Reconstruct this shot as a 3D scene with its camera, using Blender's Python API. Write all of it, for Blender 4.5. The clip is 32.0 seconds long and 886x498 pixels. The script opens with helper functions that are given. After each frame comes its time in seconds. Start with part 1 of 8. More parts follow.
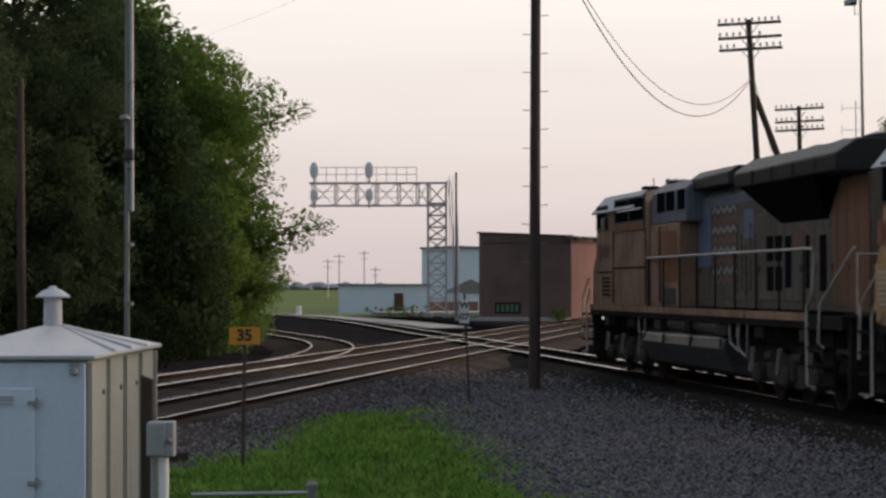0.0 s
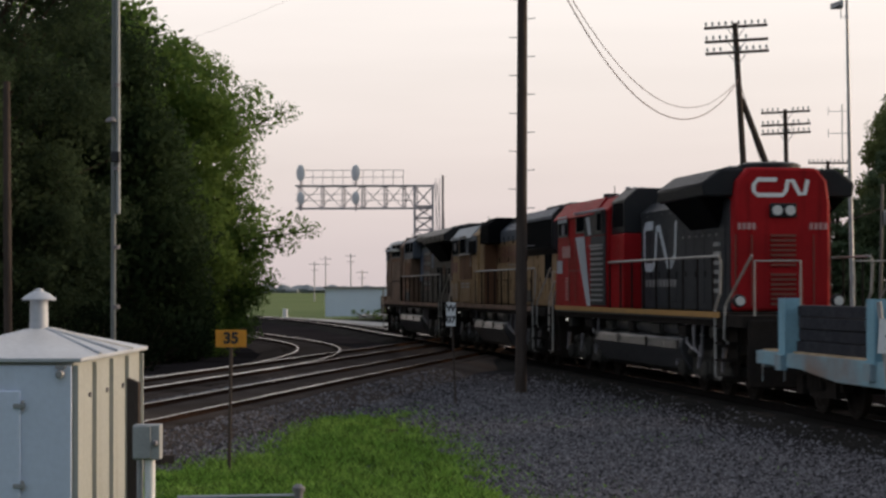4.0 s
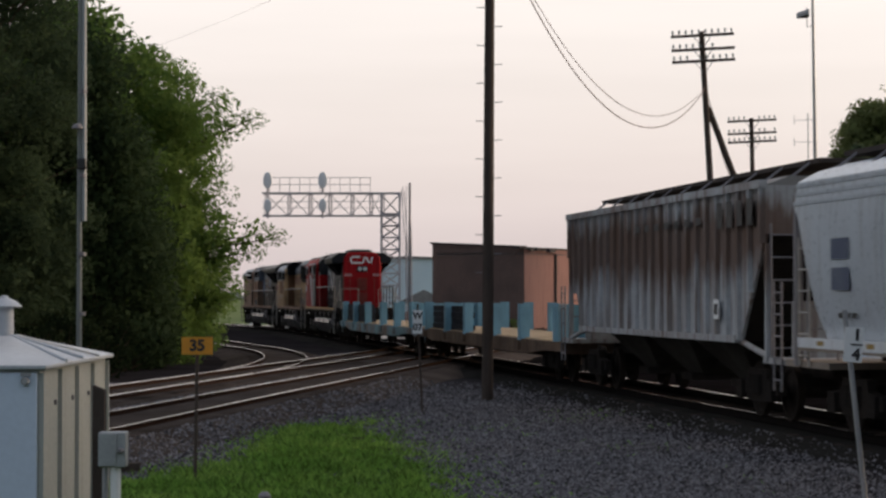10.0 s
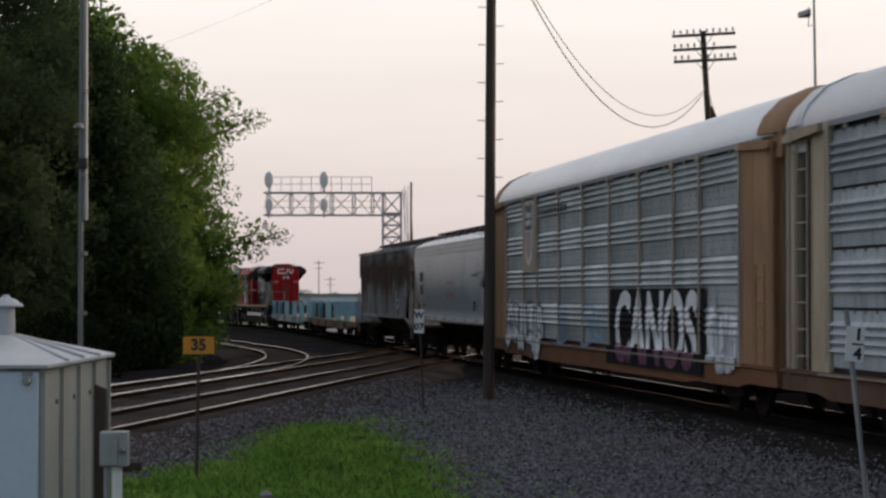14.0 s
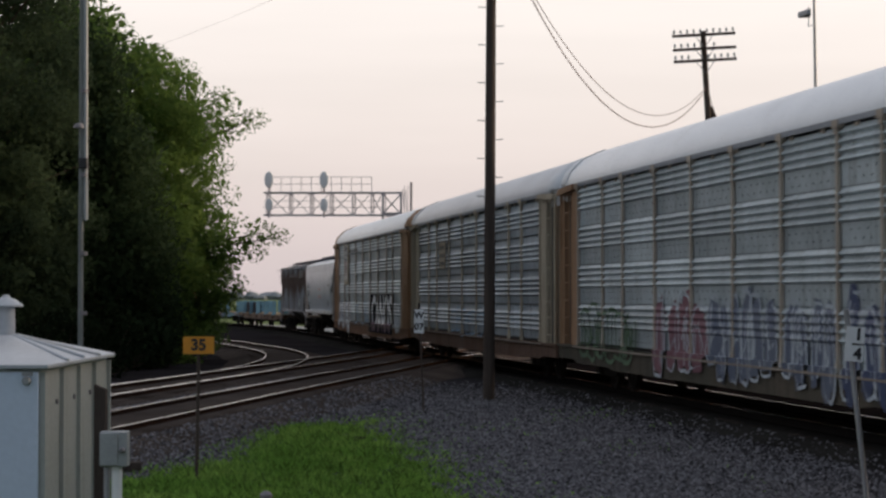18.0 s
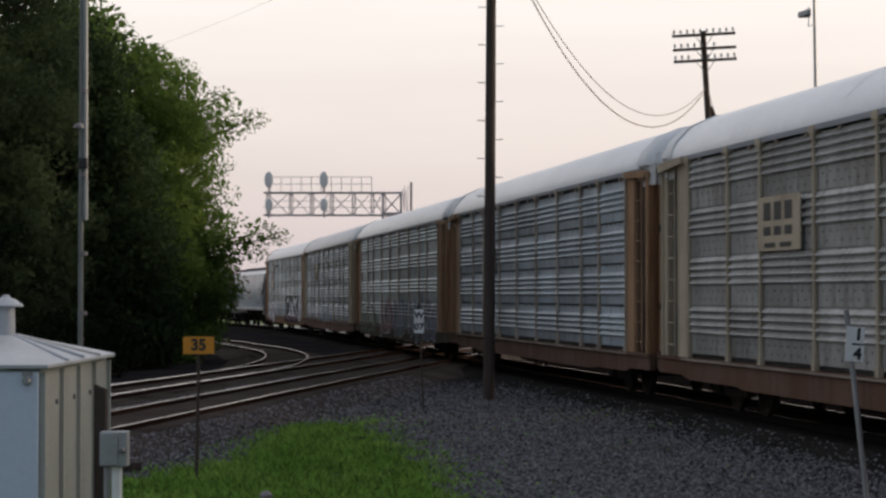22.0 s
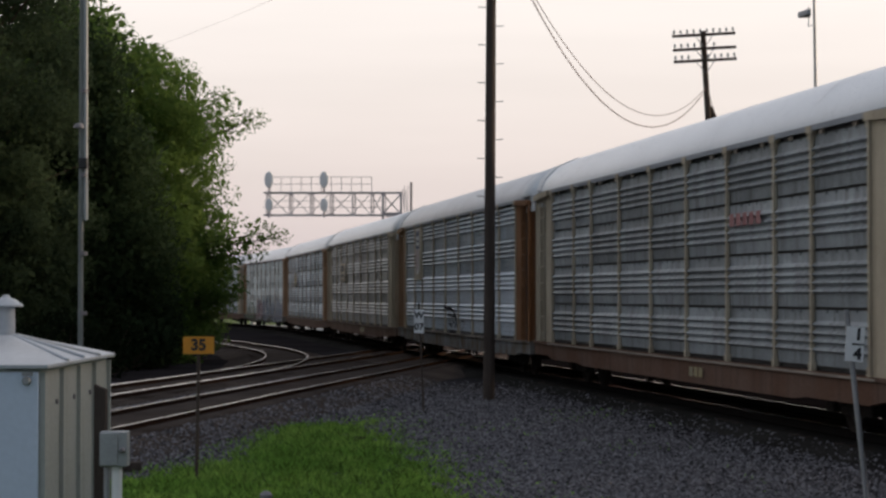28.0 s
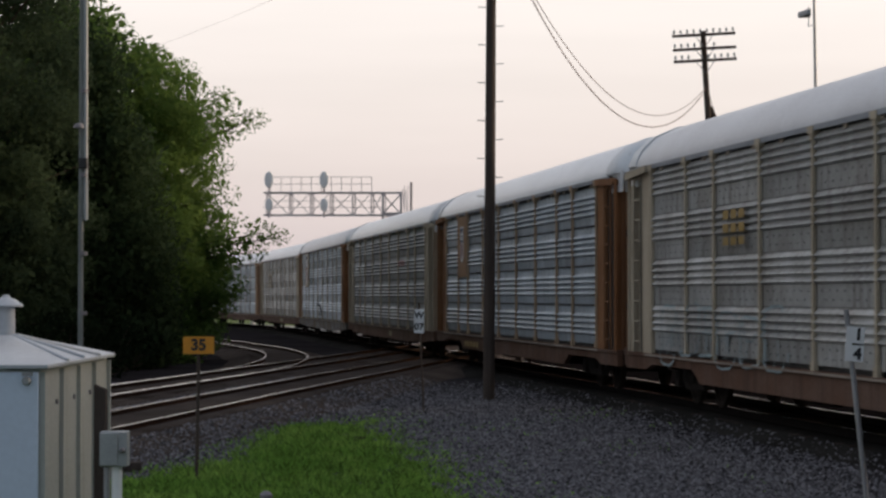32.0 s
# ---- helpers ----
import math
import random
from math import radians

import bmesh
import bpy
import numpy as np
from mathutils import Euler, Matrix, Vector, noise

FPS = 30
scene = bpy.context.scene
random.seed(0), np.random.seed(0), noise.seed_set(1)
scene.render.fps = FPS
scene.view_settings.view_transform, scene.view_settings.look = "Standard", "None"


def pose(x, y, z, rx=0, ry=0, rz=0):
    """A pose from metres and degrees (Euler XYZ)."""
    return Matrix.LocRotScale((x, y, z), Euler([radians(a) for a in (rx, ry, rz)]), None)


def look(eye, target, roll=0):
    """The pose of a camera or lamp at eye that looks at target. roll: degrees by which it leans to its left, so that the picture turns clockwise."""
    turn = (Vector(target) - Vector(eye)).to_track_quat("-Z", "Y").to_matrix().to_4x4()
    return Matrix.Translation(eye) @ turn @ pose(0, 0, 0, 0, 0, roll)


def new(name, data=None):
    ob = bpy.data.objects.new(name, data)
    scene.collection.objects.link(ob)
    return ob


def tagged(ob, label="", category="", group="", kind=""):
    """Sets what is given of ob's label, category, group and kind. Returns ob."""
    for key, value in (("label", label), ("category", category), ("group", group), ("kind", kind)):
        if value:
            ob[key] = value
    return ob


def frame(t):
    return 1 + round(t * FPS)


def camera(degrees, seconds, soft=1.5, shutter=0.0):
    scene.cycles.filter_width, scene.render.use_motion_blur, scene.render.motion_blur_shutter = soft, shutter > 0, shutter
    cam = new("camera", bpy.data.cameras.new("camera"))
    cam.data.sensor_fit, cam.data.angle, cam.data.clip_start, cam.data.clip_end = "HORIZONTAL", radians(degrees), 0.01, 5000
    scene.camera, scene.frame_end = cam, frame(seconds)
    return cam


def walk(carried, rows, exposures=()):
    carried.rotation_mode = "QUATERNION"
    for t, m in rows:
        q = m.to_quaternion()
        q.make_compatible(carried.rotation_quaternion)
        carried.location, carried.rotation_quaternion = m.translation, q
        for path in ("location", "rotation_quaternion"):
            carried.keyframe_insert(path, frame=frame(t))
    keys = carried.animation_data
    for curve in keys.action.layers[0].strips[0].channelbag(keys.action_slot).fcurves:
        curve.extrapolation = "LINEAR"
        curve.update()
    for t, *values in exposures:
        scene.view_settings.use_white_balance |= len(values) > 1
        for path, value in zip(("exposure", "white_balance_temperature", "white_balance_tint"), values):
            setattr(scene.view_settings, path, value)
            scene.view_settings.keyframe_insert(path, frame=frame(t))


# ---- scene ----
from collections import defaultdict

# ---------------------------------------------------------------- camera
EYE = 2.108
cam = camera(23.083, 32.0, soft=2.6, shutter=0.3)
FOCAL = 3839.2
TILT = math.atan(82.63 / FOCAL)


def aim(dx, dy, lean=0.0):
    """The tripod head panned and tilted by small angles off its last rest."""
    return pose(0, 0, EYE, 90 + math.degrees(TILT + dy / FOCAL), 0, math.degrees(dx / FOCAL)) @ pose(0, 0, 0, 0, 0, lean)


walk(cam, [
    (0.0, aim(80, -17.5, -0.13)), (0.5, aim(80, -16.5, -0.13)), (1.0, aim(78.2, -16.3, -0.12)), (1.5, aim(75, -16, -0.12)),
    (2.0, aim(71, -15.8, -0.12)), (2.5, aim(67.7, -15.4, -0.11)), (3.0, aim(66, -15, -0.11)), (3.5, aim(63.5, -14.6, -0.11)),
    (4.5, aim(44.5, -9, -0.07)), (5.5, aim(13.5, -1, -0.02)), (6.0, aim(-0.7, 2, 0)), (6.5, aim(-8.5, 3.2, 0)), (7.0, aim(-11, 4, 0)),
    (7.5, aim(-12, 4, 0)), (8.0, aim(-10.5, 3.3, 0)), (8.5, aim(-8.3, 2.5, 0)), (9.0, aim(-5.2, 2, 0)), (9.5, aim(-3.5, 1.5, 0)),
    (10.0, aim(-2.5, 1, 0)), (11.0, aim(-0.7, 0.3, 0)), (12.0, aim(0, 0, 0)), (32.0, aim(0, 0, 0))])

# ---------------------------------------------------------------- sky and sun
SUN_AZ, SUN_EL = radians(76), radians(10)      # clockwise from +y; low, hazy evening sun off to the right
world = bpy.data.worlds.new("hazy_evening")
scene.world = world
world.use_nodes = True
wn = world.node_tree
wn.nodes.clear()
w_out = wn.nodes.new("ShaderNodeOutputWorld")
w_sky = wn.nodes.new("ShaderNodeTexSky")
w_sky.sky_type, w_sky.sun_disc = "NISHITA", False
w_sky.sun_elevation, w_sky.sun_rotation = SUN_EL, SUN_AZ
w_sky.dust_density, w_sky.air_density = 4.0, 1.0
w_bg = wn.nodes.new("ShaderNodeBackground")
w_bg.inputs["Strength"].default_value = 0.05
w_haze = wn.nodes.new("ShaderNodeBackground")
w_haze.inputs["Strength"].default_value = 0.94
w_tc = wn.nodes.new("ShaderNodeTexCoord")
w_sep = wn.nodes.new("ShaderNodeSeparateXYZ")
w_ramp = wn.nodes.new("ShaderNodeValToRGB")
w_ramp.color_ramp.elements[0].position, w_ramp.color_ramp.elements[0].color = 0.0, (0.70, 0.60, 0.605, 1)
w_ramp.color_ramp.elements[1].position, w_ramp.color_ramp.elements[1].color = 0.17, (1.06, 0.96, 0.905, 1)
for at, col in ((0.35, (0.82, 0.77, 0.77)), (1.0, (0.43, 0.47, 0.55))):
    el = w_ramp.color_ramp.elements.new(at)
    el.color = (*col, 1)
w_add = wn.nodes.new("ShaderNodeAddShader")
wn.links.new(w_tc.outputs["Generated"], w_sep.inputs[0])
wn.links.new(w_sep.outputs["Z"], w_ramp.inputs["Fac"])
# the sky away from the sunset is a dimmer dusk blue
w_east = wn.nodes.new("ShaderNodeMapRange")
w_east.inputs["From Min"].default_value, w_east.inputs["From Max"].default_value = 0.45, -0.65
w_mix = wn.nodes.new("ShaderNodeMix")
w_mix.data_type = "RGBA"
w_mix.inputs[7].default_value = (0.275, 0.315, 0.38, 1)
wn.links.new(w_sep.outputs["Y"], w_east.inputs["Value"])
wn.links.new(w_east.outputs[0], w_mix.inputs[0])
wn.links.new(w_ramp.outputs["Color"], w_mix.inputs[6])
# thin cirrus: faint streaks in the haze
w_map = wn.nodes.new("ShaderNodeMapping")
w_map.inputs["Scale"].default_value = (2.5, 2.5, 22.0)
w_cir = wn.nodes.new("ShaderNodeTexNoise")
w_cir.inputs["Scale"].default_value, w_cir.inputs["Detail"].default_value = 1.6, 4
w_amt = wn.nodes.new("ShaderNodeMapRange")
w_amt.inputs["From Min"].default_value, w_amt.inputs["From Max"].default_value = 0.3, 0.7
w_amt.inputs["To Min"].default_value, w_amt.inputs["To Max"].default_value = 0.955, 1.03
w_mul = wn.nodes.new("ShaderNodeVectorMath")
w_mul.operation = "SCALE"
wn.links.new(w_tc.outputs["Generated"], w_map.inputs["Vector"])
wn.links.new(w_map.outputs[0], w_cir.inputs["Vector"])
wn.links.new(w_cir.outputs["Fac"], w_amt.inputs["Value"])
wn.links.new(w_mix.outputs[2], w_mul.inputs[0])
wn.links.new(w_amt.outputs[0], w_mul.inputs["Scale"])
wn.links.new(w_mul.outputs[0], w_haze.inputs["Color"])
wn.links.new(w_sky.outputs["Color"], w_bg.inputs["Color"])
wn.links.new(w_bg.outputs[0], w_add.inputs[0])
wn.links.new(w_haze.outputs[0], w_add.inputs[1])
wn.links.new(w_add.outputs[0], w_out.inputs["Surface"])

sun = new("sun", bpy.data.lights.new("sun", "SUN"))
sun.data.energy, sun.data.angle, sun.data.color = 2.2, radians(25), (1.0, 0.78, 0.60)
sun_from = Vector((math.sin(SUN_AZ) * math.cos(SUN_EL), math.cos(SUN_AZ) * math.cos(SUN_EL), math.sin(SUN_EL)))
sun.matrix_world = look(sun_from * 300, (0, 0, 0))
scene.view_settings.exposure = 0.0

# ---------------------------------------------------------------- materials


def mat(name, col, rough=0.6, metal=0.0, col2=None, scale=3.0, amount=0.5, grain=60.0, grain_amt=0.25, bump=0.1, streak=None,
        stretch=(1, 1, 1), vary=0.0, spec=0.5, translucent=0.0, detail=4.0):
    """A procedural surface: base colour, a second colour in large patches, fine grain, optional vertical streaks, slight relief."""
    m = bpy.data.materials.new(name)
    m.use_nodes = True
    nt = m.node_tree
    b = nt.nodes["Principled BSDF"]
    ln = nt.links.new
    tc = nt.nodes.new("ShaderNodeTexCoord")
    mp = nt.nodes.new("ShaderNodeMapping")
    mp.inputs["Scale"].default_value = stretch
    ln(tc.outputs["Object"], mp.inputs["Vector"])
    info = nt.nodes.new("ShaderNodeObjectInfo")
    off = nt.nodes.new("ShaderNodeVectorMath")
    off.operation = "MULTIPLY_ADD"
    comb = nt.nodes.new("ShaderNodeCombineXYZ")
    for i in range(3):
        ln(info.outputs["Random"], comb.inputs[i])
    off.inputs[1].default_value = (37, 53, 71)
    ln(comb.outputs[0], off.inputs[0])
    ln(mp.outputs["Vector"], off.inputs[2])
    vec = off.outputs[0]

    def noise_tex(sc, det=detail):
        n = nt.nodes.new("ShaderNodeTexNoise")
        n.inputs["Scale"].default_value, n.inputs["Detail"].default_value = sc, det
        ln(vec, n.inputs["Vector"])
        return n.outputs["Fac"]

    def remap(v, lo, hi, a=0.0, c=1.0):
        r = nt.nodes.new("ShaderNodeMapRange")
        r.inputs["From Min"].default_value, r.inputs["From Max"].default_value = lo, hi
        r.inputs["To Min"].default_value, r.inputs["To Max"].default_value = a, c
        ln(v, r.inputs["Value"])
        return r.outputs[0]

    def mixc(f, a, c):
        x = nt.nodes.new("ShaderNodeMix")
        x.data_type = "RGBA"
        if isinstance(f, float):
            x.inputs[0].default_value = f
        else:
            ln(f, x.inputs[0])
        for sock, v in ((x.inputs[6], a), (x.inputs[7], c)):
            if isinstance(v, tuple):
                sock.default_value = (*v, 1)
            else:
                ln(v, sock)
        return x.outputs[2]

    dark = tuple(c * 0.62 for c in col)
    c_out = mixc(remap(noise_tex(scale), 0.38, 0.68, 0, amount), tuple(col), tuple(col2 or dark))
    fine = noise_tex(grain, 3)
    c_out = mixc(remap(fine, 0.35, 0.75, 0, grain_amt), c_out, tuple(c * 0.45 for c in col))
    if streak:
        mp2 = nt.nodes.new("ShaderNodeMapping")
        mp2.inputs["Scale"].default_value = (5.0, 5.0, 0.35)
        ln(vec, mp2.inputs["Vector"])
        n2 = nt.nodes.new("ShaderNodeTexNoise")
        n2.inputs["Scale"].default_value, n2.inputs["Detail"].default_value = 1.3, 5
        ln(mp2.outputs[0], n2.inputs["Vector"])
        c_out = mixc(remap(n2.outputs["Fac"], streak[3], streak[3] + 0.2, 0, streak[4]), c_out, tuple(streak[:3]))
    if vary:
        hs = nt.nodes.new("ShaderNodeHueSaturation")
        ln(remap(info.outputs["Random"], 0, 1, 1 - vary, 1 + vary), hs.inputs["Value"])
        ln(c_out, hs.inputs["Color"])
        c_out = hs.outputs["Color"]
    ln(c_out, b.inputs["Base Color"])
    ln(remap(fine, 0.3, 0.8, max(0.02, rough - 0.1), min(1, rough + 0.12)), b.inputs["Roughness"])
    b.inputs["Metallic"].default_value = metal
    b.inputs["Specular IOR Level"].default_value = spec
    if bump:
        bp = nt.nodes.new("ShaderNodeBump")
        bp.inputs["Strength"].default_value, bp.inputs["Distance"].default_value = bump, 0.02
        ln(fine, bp.inputs["Height"])
        ln(bp.outputs[0], b.inputs["Normal"])
    if translucent:
        tr = nt.nodes.new("ShaderNodeBsdfTranslucent")
        ln(c_out, tr.inputs["Color"])
        mx = nt.nodes.new("ShaderNodeMixShader")
        mx.inputs[0].default_value = translucent
        ln(b.outputs[0], mx.inputs[1])
        ln(tr.outputs[0], mx.inputs[2])
        ln(mx.outputs[0], nt.nodes["Material Output"].inputs["Surface"])
    return m


def glass_mat(name, col, rough=0.05, shine=0.7):
    m = bpy.data.materials.new(name)
    m.use_nodes = True
    b = m.node_tree.nodes["Principled BSDF"]
    b.inputs["Base Color"].default_value = (*col, 1)
    b.inputs["Roughness"].default_value = rough
    b.inputs["Specular IOR Level"].default_value = shine
    return m


def glow_mat(name, col, strength):
    m = bpy.data.materials.new(name)
    m.use_nodes = True
    b = m.node_tree.nodes["Principled BSDF"]
    b.inputs["Base Color"].default_value = (*col, 1)
    b.inputs["Emission Color"].default_value = (*col, 1)
    b.inputs["Emission Strength"].default_value = strength
    return m


RUST = (0.14, 0.065, 0.035)
M_STEEL_RAIL = mat("rail_head_steel", (0.70, 0.665, 0.64), 0.18, 1.0, (0.46, 0.41, 0.38), 0.8, 0.6, 40, 0.15, 0.0)
M_RAIL_SIDE = mat("rusty_rail_web", (0.040, 0.024, 0.018), 0.9, 0.0, (0.020, 0.014, 0.011), 4, 0.6, spec=0.0)
M_RAIL_MAIN = mat("dark_rail_web", (0.016, 0.014, 0.013), 0.95, 0.0, (0.010, 0.009, 0.009), 4, 0.6, spec=0.0)
M_TIE = mat("creosoted_timber", (0.066, 0.051, 0.043), 0.95, 0, (0.030, 0.024, 0.021), 3, 0.6, 40, 0.4, 0.3, stretch=(1.15, 6.9, 6.9), vary=0.35, spec=0.0)
M_BALLAST = mat("ballast_bed", (0.040, 0.037, 0.034), 1.0, 0, (0.019, 0.0175, 0.0165), 0.6, 0.7, 16, 0.75, 0.9, spec=0.0)
M_BALLAST_BROWN = mat("rust_stained_ballast", (0.092, 0.075, 0.066), 1.0, 0, (0.046, 0.037, 0.032), 0.6, 0.8, 16, 0.75, 0.9, spec=0.0)
M_GRASS = mat("grass_blade", (0.125, 0.240, 0.040), 0.6, 0, (0.225, 0.345, 0.075), 0.9, 0.8, 30, 0.3, 0, translucent=0.35, spec=0.1)
M_LEAF = mat("tree_leaf", (0.090, 0.158, 0.038), 0.6, 0, (0.155, 0.235, 0.054), 0.30, 0.9, 5, 0.3, 0, translucent=0.5, spec=0.05)
# leaves of the grove's dim side: shade put into darker greens
M_LEAF_MID = mat("shade_side_leaf", (0.023, 0.041, 0.019), 0.7, 0, (0.038, 0.062, 0.025), 0.30, 0.9, 5, 0.3, 0, translucent=0.4, spec=0.04)
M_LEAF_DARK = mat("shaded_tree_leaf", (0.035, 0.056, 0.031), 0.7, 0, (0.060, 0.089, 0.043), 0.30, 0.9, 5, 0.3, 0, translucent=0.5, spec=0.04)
M_UNDERGROWTH = mat("shaded_undergrowth_leaf", (0.012, 0.019, 0.010), 0.8, 0, (0.019, 0.029, 0.014), 0.4, 0.9, 5, 0.3, 0, translucent=0.4, spec=0.0)
M_LEAF_OLIVE = mat("olive_leaf", (0.14, 0.175, 0.063), 0.7, 0, (0.196, 0.217, 0.084), 0.4, 0.9, 5, 0.3, 0, translucent=0.5, spec=0.05)
M_LEAF_PALE = mat("spring_leaf", (0.11, 0.15, 0.045), 0.6, 0, (0.16, 0.17, 0.07), 0.5, 0.9, 5, 0.3, 0, translucent=0.3, spec=0.2)
M_NEEDLE = mat("spruce_needles", (0.098, 0.140, 0.078), 0.75, 0, (0.14, 0.18, 0.092), 0.35, 0.9, 6, 0.3, 0, translucent=0.4, spec=0.05)
M_BARK = mat("tree_bark", (0.07, 0.052, 0.04), 0.9, 0, (0.035, 0.028, 0.022), 2, 0.7, 20, 0.5, 0.6, stretch=(4, 4, 1), spec=0.05)
M_POLE = mat("weathered_pole_wood", (0.092, 0.071, 0.060), 0.85, 0, (0.052, 0.041, 0.035), 1.5, 0.7, 30, 0.5, 0.5, stretch=(6, 6, 0.6), spec=0.1)
M_POLE_GREY = mat("grey_pole_wood", (0.20, 0.17, 0.15), 0.85, 0, (0.11, 0.09, 0.08), 1.5, 0.7, 30, 0.5, 0.4, stretch=(6, 6, 0.6))
M_GALV = mat("galvanised_steel", (0.40, 0.40, 0.41), 0.5, 0.6, (0.28, 0.28, 0.29), 3, 0.6, 40, 0.2, 0.05)
M_GALV_DARK = mat("weathered_galvanised_lattice", (0.23, 0.215, 0.225), 0.6, 0.1, (0.16, 0.145, 0.155), 3, 0.6)
# bridge and far-pole grey, paled to stand for distance haze
M_BRIDGE = mat("haze_paled_bridge_grey", (0.52, 0.48, 0.49), 0.7, 0, (0.41, 0.375, 0.385), 3, 0.6)
M_SIGNAL = mat("pale_signal_backboard_paint", (0.90, 0.88, 0.87), 0.6, 0, (0.82, 0.80, 0.79), 3, 0.5)
M_INSUL = mat("insulator_glass", (0.30, 0.30, 0.30), 0.3, 0, None, 3, 0.3)
M_WIRE = mat("wire_dark", (0.19, 0.105, 0.095), 0.6, 0.2)
# one white shed: the sky-lit front and dim side are put into two colours
M_SHED = mat("shed_side_dim_white", (0.405, 0.415, 0.385), 0.55, 0, (0.33, 0.335, 0.305), 1.3, 0.5, 30, 0.15, 0.05, streak=(0.26, 0.245, 0.21, 0.54, 0.5))
M_SHED_FRONT = mat("shed_front_skylit_white", (0.65, 0.73, 0.86), 0.5, 0, (0.56, 0.63, 0.75), 1.3, 0.4, 30, 0.12, 0.05, streak=(0.45, 0.49, 0.54, 0.57, 0.35))
M_SHED_ROOF = mat("shed_roof_metal", (0.50, 0.52, 0.55), 0.5, 0.1, (0.37, 0.375, 0.385), 2.0, 0.5, 30, 0.15, 0.05)
M_BOX_GREY = mat("grey_meter_box", (0.38, 0.39, 0.39), 0.5, 0.1, (0.28, 0.28, 0.28), 5, 0.5)
M_WHITE = mat("white_paint", (0.84, 0.84, 0.83), 0.55, 0, (0.70, 0.69, 0.67), 6, 0.4, 40, 0.12)
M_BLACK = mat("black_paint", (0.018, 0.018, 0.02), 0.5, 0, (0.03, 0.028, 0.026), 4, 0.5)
M_SIGN_OR = mat("amber_sign_sheet", (0.74, 0.30, 0.02), 0.5, 0, (0.58, 0.23, 0.02), 6, 0.5, 40, 0.1, 0.0)
M_BRICK_BR = mat("brown_brick", (0.165, 0.103, 0.084), 0.9, 0, (0.105, 0.070, 0.060), 0.5, 0.8, 12, 0.3, 0.2, streak=(0.09, 0.062, 0.054, 0.55, 0.5), vary=0.15)
M_BRICK_PK = mat("salmon_brick", (0.351, 0.178, 0.149), 0.9, 0, (0.27, 0.143, 0.121), 0.3, 0.7, 12, 0.2, 0.2, streak=(0.15, 0.085, 0.072, 0.52, 0.7), vary=0.12)
M_COPING = mat("tar_coping", (0.06, 0.045, 0.045), 0.8, 0)
M_ROOF_TAR = mat("tar_roof", (0.16, 0.15, 0.15), 0.9, 0)
# siding colours paled for distance haze
M_BLUEMETAL = mat("pale_blue_siding", (0.72, 0.80, 0.90), 0.55, 0, (0.63, 0.71, 0.81), 0.4, 0.5, 10, 0.1, 0.05)
M_GREYBLUE = mat("grey_blue_siding", (0.66, 0.75, 0.83), 0.6, 0, (0.57, 0.66, 0.75), 0.4, 0.5, 10, 0.1, 0.05)
M_CONC = mat("pale_concrete", (0.42, 0.40, 0.37), 0.9, 0, (0.30, 0.28, 0.26), 0.5, 0.6, 20, 0.3, 0.2)
M_DARKGLASS = glass_mat("dark_window_glass", (0.006, 0.007, 0.008), 0.5, 0.0)

# rolling stock
M_UNDER = mat("grimy_underframe", (0.023, 0.020, 0.0185), 0.9, 0.0, (0.038, 0.031, 0.026), 2, 0.6, 20, 0.4, 0.2, spec=0.03)
M_TRUCK_DUST = mat("dusty_bogie_paint", (0.060, 0.056, 0.050), 0.9, 0.0, (0.028, 0.026, 0.023), 1.5, 0.7, 14, 0.4, 0.2, spec=0.03)
M_WHEEL = mat("wheel_steel", (0.020, 0.016, 0.014), 0.75, 0.0, (0.034, 0.026, 0.022), 3, 0.6, spec=0.1)
M_TANK = mat("fuel_tank_grey", (0.060, 0.061, 0.065), 0.35, 0.0, (0.036, 0.036, 0.038), 1, 0.8, 12, 0.3, 0.1, spec=0.5)
M_YEL = mat("faded_yellow_paint", (0.42, 0.268, 0.138), 0.6, 0, (0.27, 0.175, 0.10), 0.5, 0.8, 9, 0.35, 0.05, streak=(0.09, 0.062, 0.044, 0.52, 0.65), spec=0.06)
M_YEL_DULL = mat("grimy_yellow_paint", (0.30, 0.19, 0.135), 0.65, 0, (0.165, 0.108, 0.082), 0.8, 0.8, 12, 0.35, 0.05, streak=(0.045, 0.036, 0.03, 0.50, 0.65), spec=0.06)
M_LOCOGREY = mat("harbour_grey_paint", (0.063, 0.063, 0.066), 0.5, 0, (0.036, 0.036, 0.0372), 0.7, 0.8, 12, 0.3, 0.05, streak=(0.035, 0.033, 0.03, 0.52, 0.6), spec=0.06)
M_LOCOGREY_LT = mat("blue_grey_loco_paint", (0.150, 0.165, 0.195), 0.5, 0, (0.095, 0.103, 0.12), 0.7, 0.8, 12, 0.3, 0.05, streak=(0.06, 0.058, 0.055, 0.52, 0.6), spec=0.06)
M_RUSTTAN = mat("rusty_tan_paint", (0.20, 0.105, 0.068), 0.65, 0, (0.125, 0.075, 0.055), 0.8, 0.8, 12, 0.35, 0.05, streak=(0.05, 0.036, 0.03, 0.5, 0.65), spec=0.06)
M_LOCOTAN = mat("dusty_tan_grey_paint", (0.140, 0.122, 0.105), 0.6, 0, (0.074, 0.066, 0.058), 0.8, 0.8, 12, 0.35, 0.05, streak=(0.035, 0.031, 0.028, 0.52, 0.6), spec=0.06)
M_LOCOPALE = mat("pale_grey_loco_paint", (0.46, 0.48, 0.51), 0.55, 0, (0.33, 0.345, 0.36), 2, 0.6, spec=0.06)
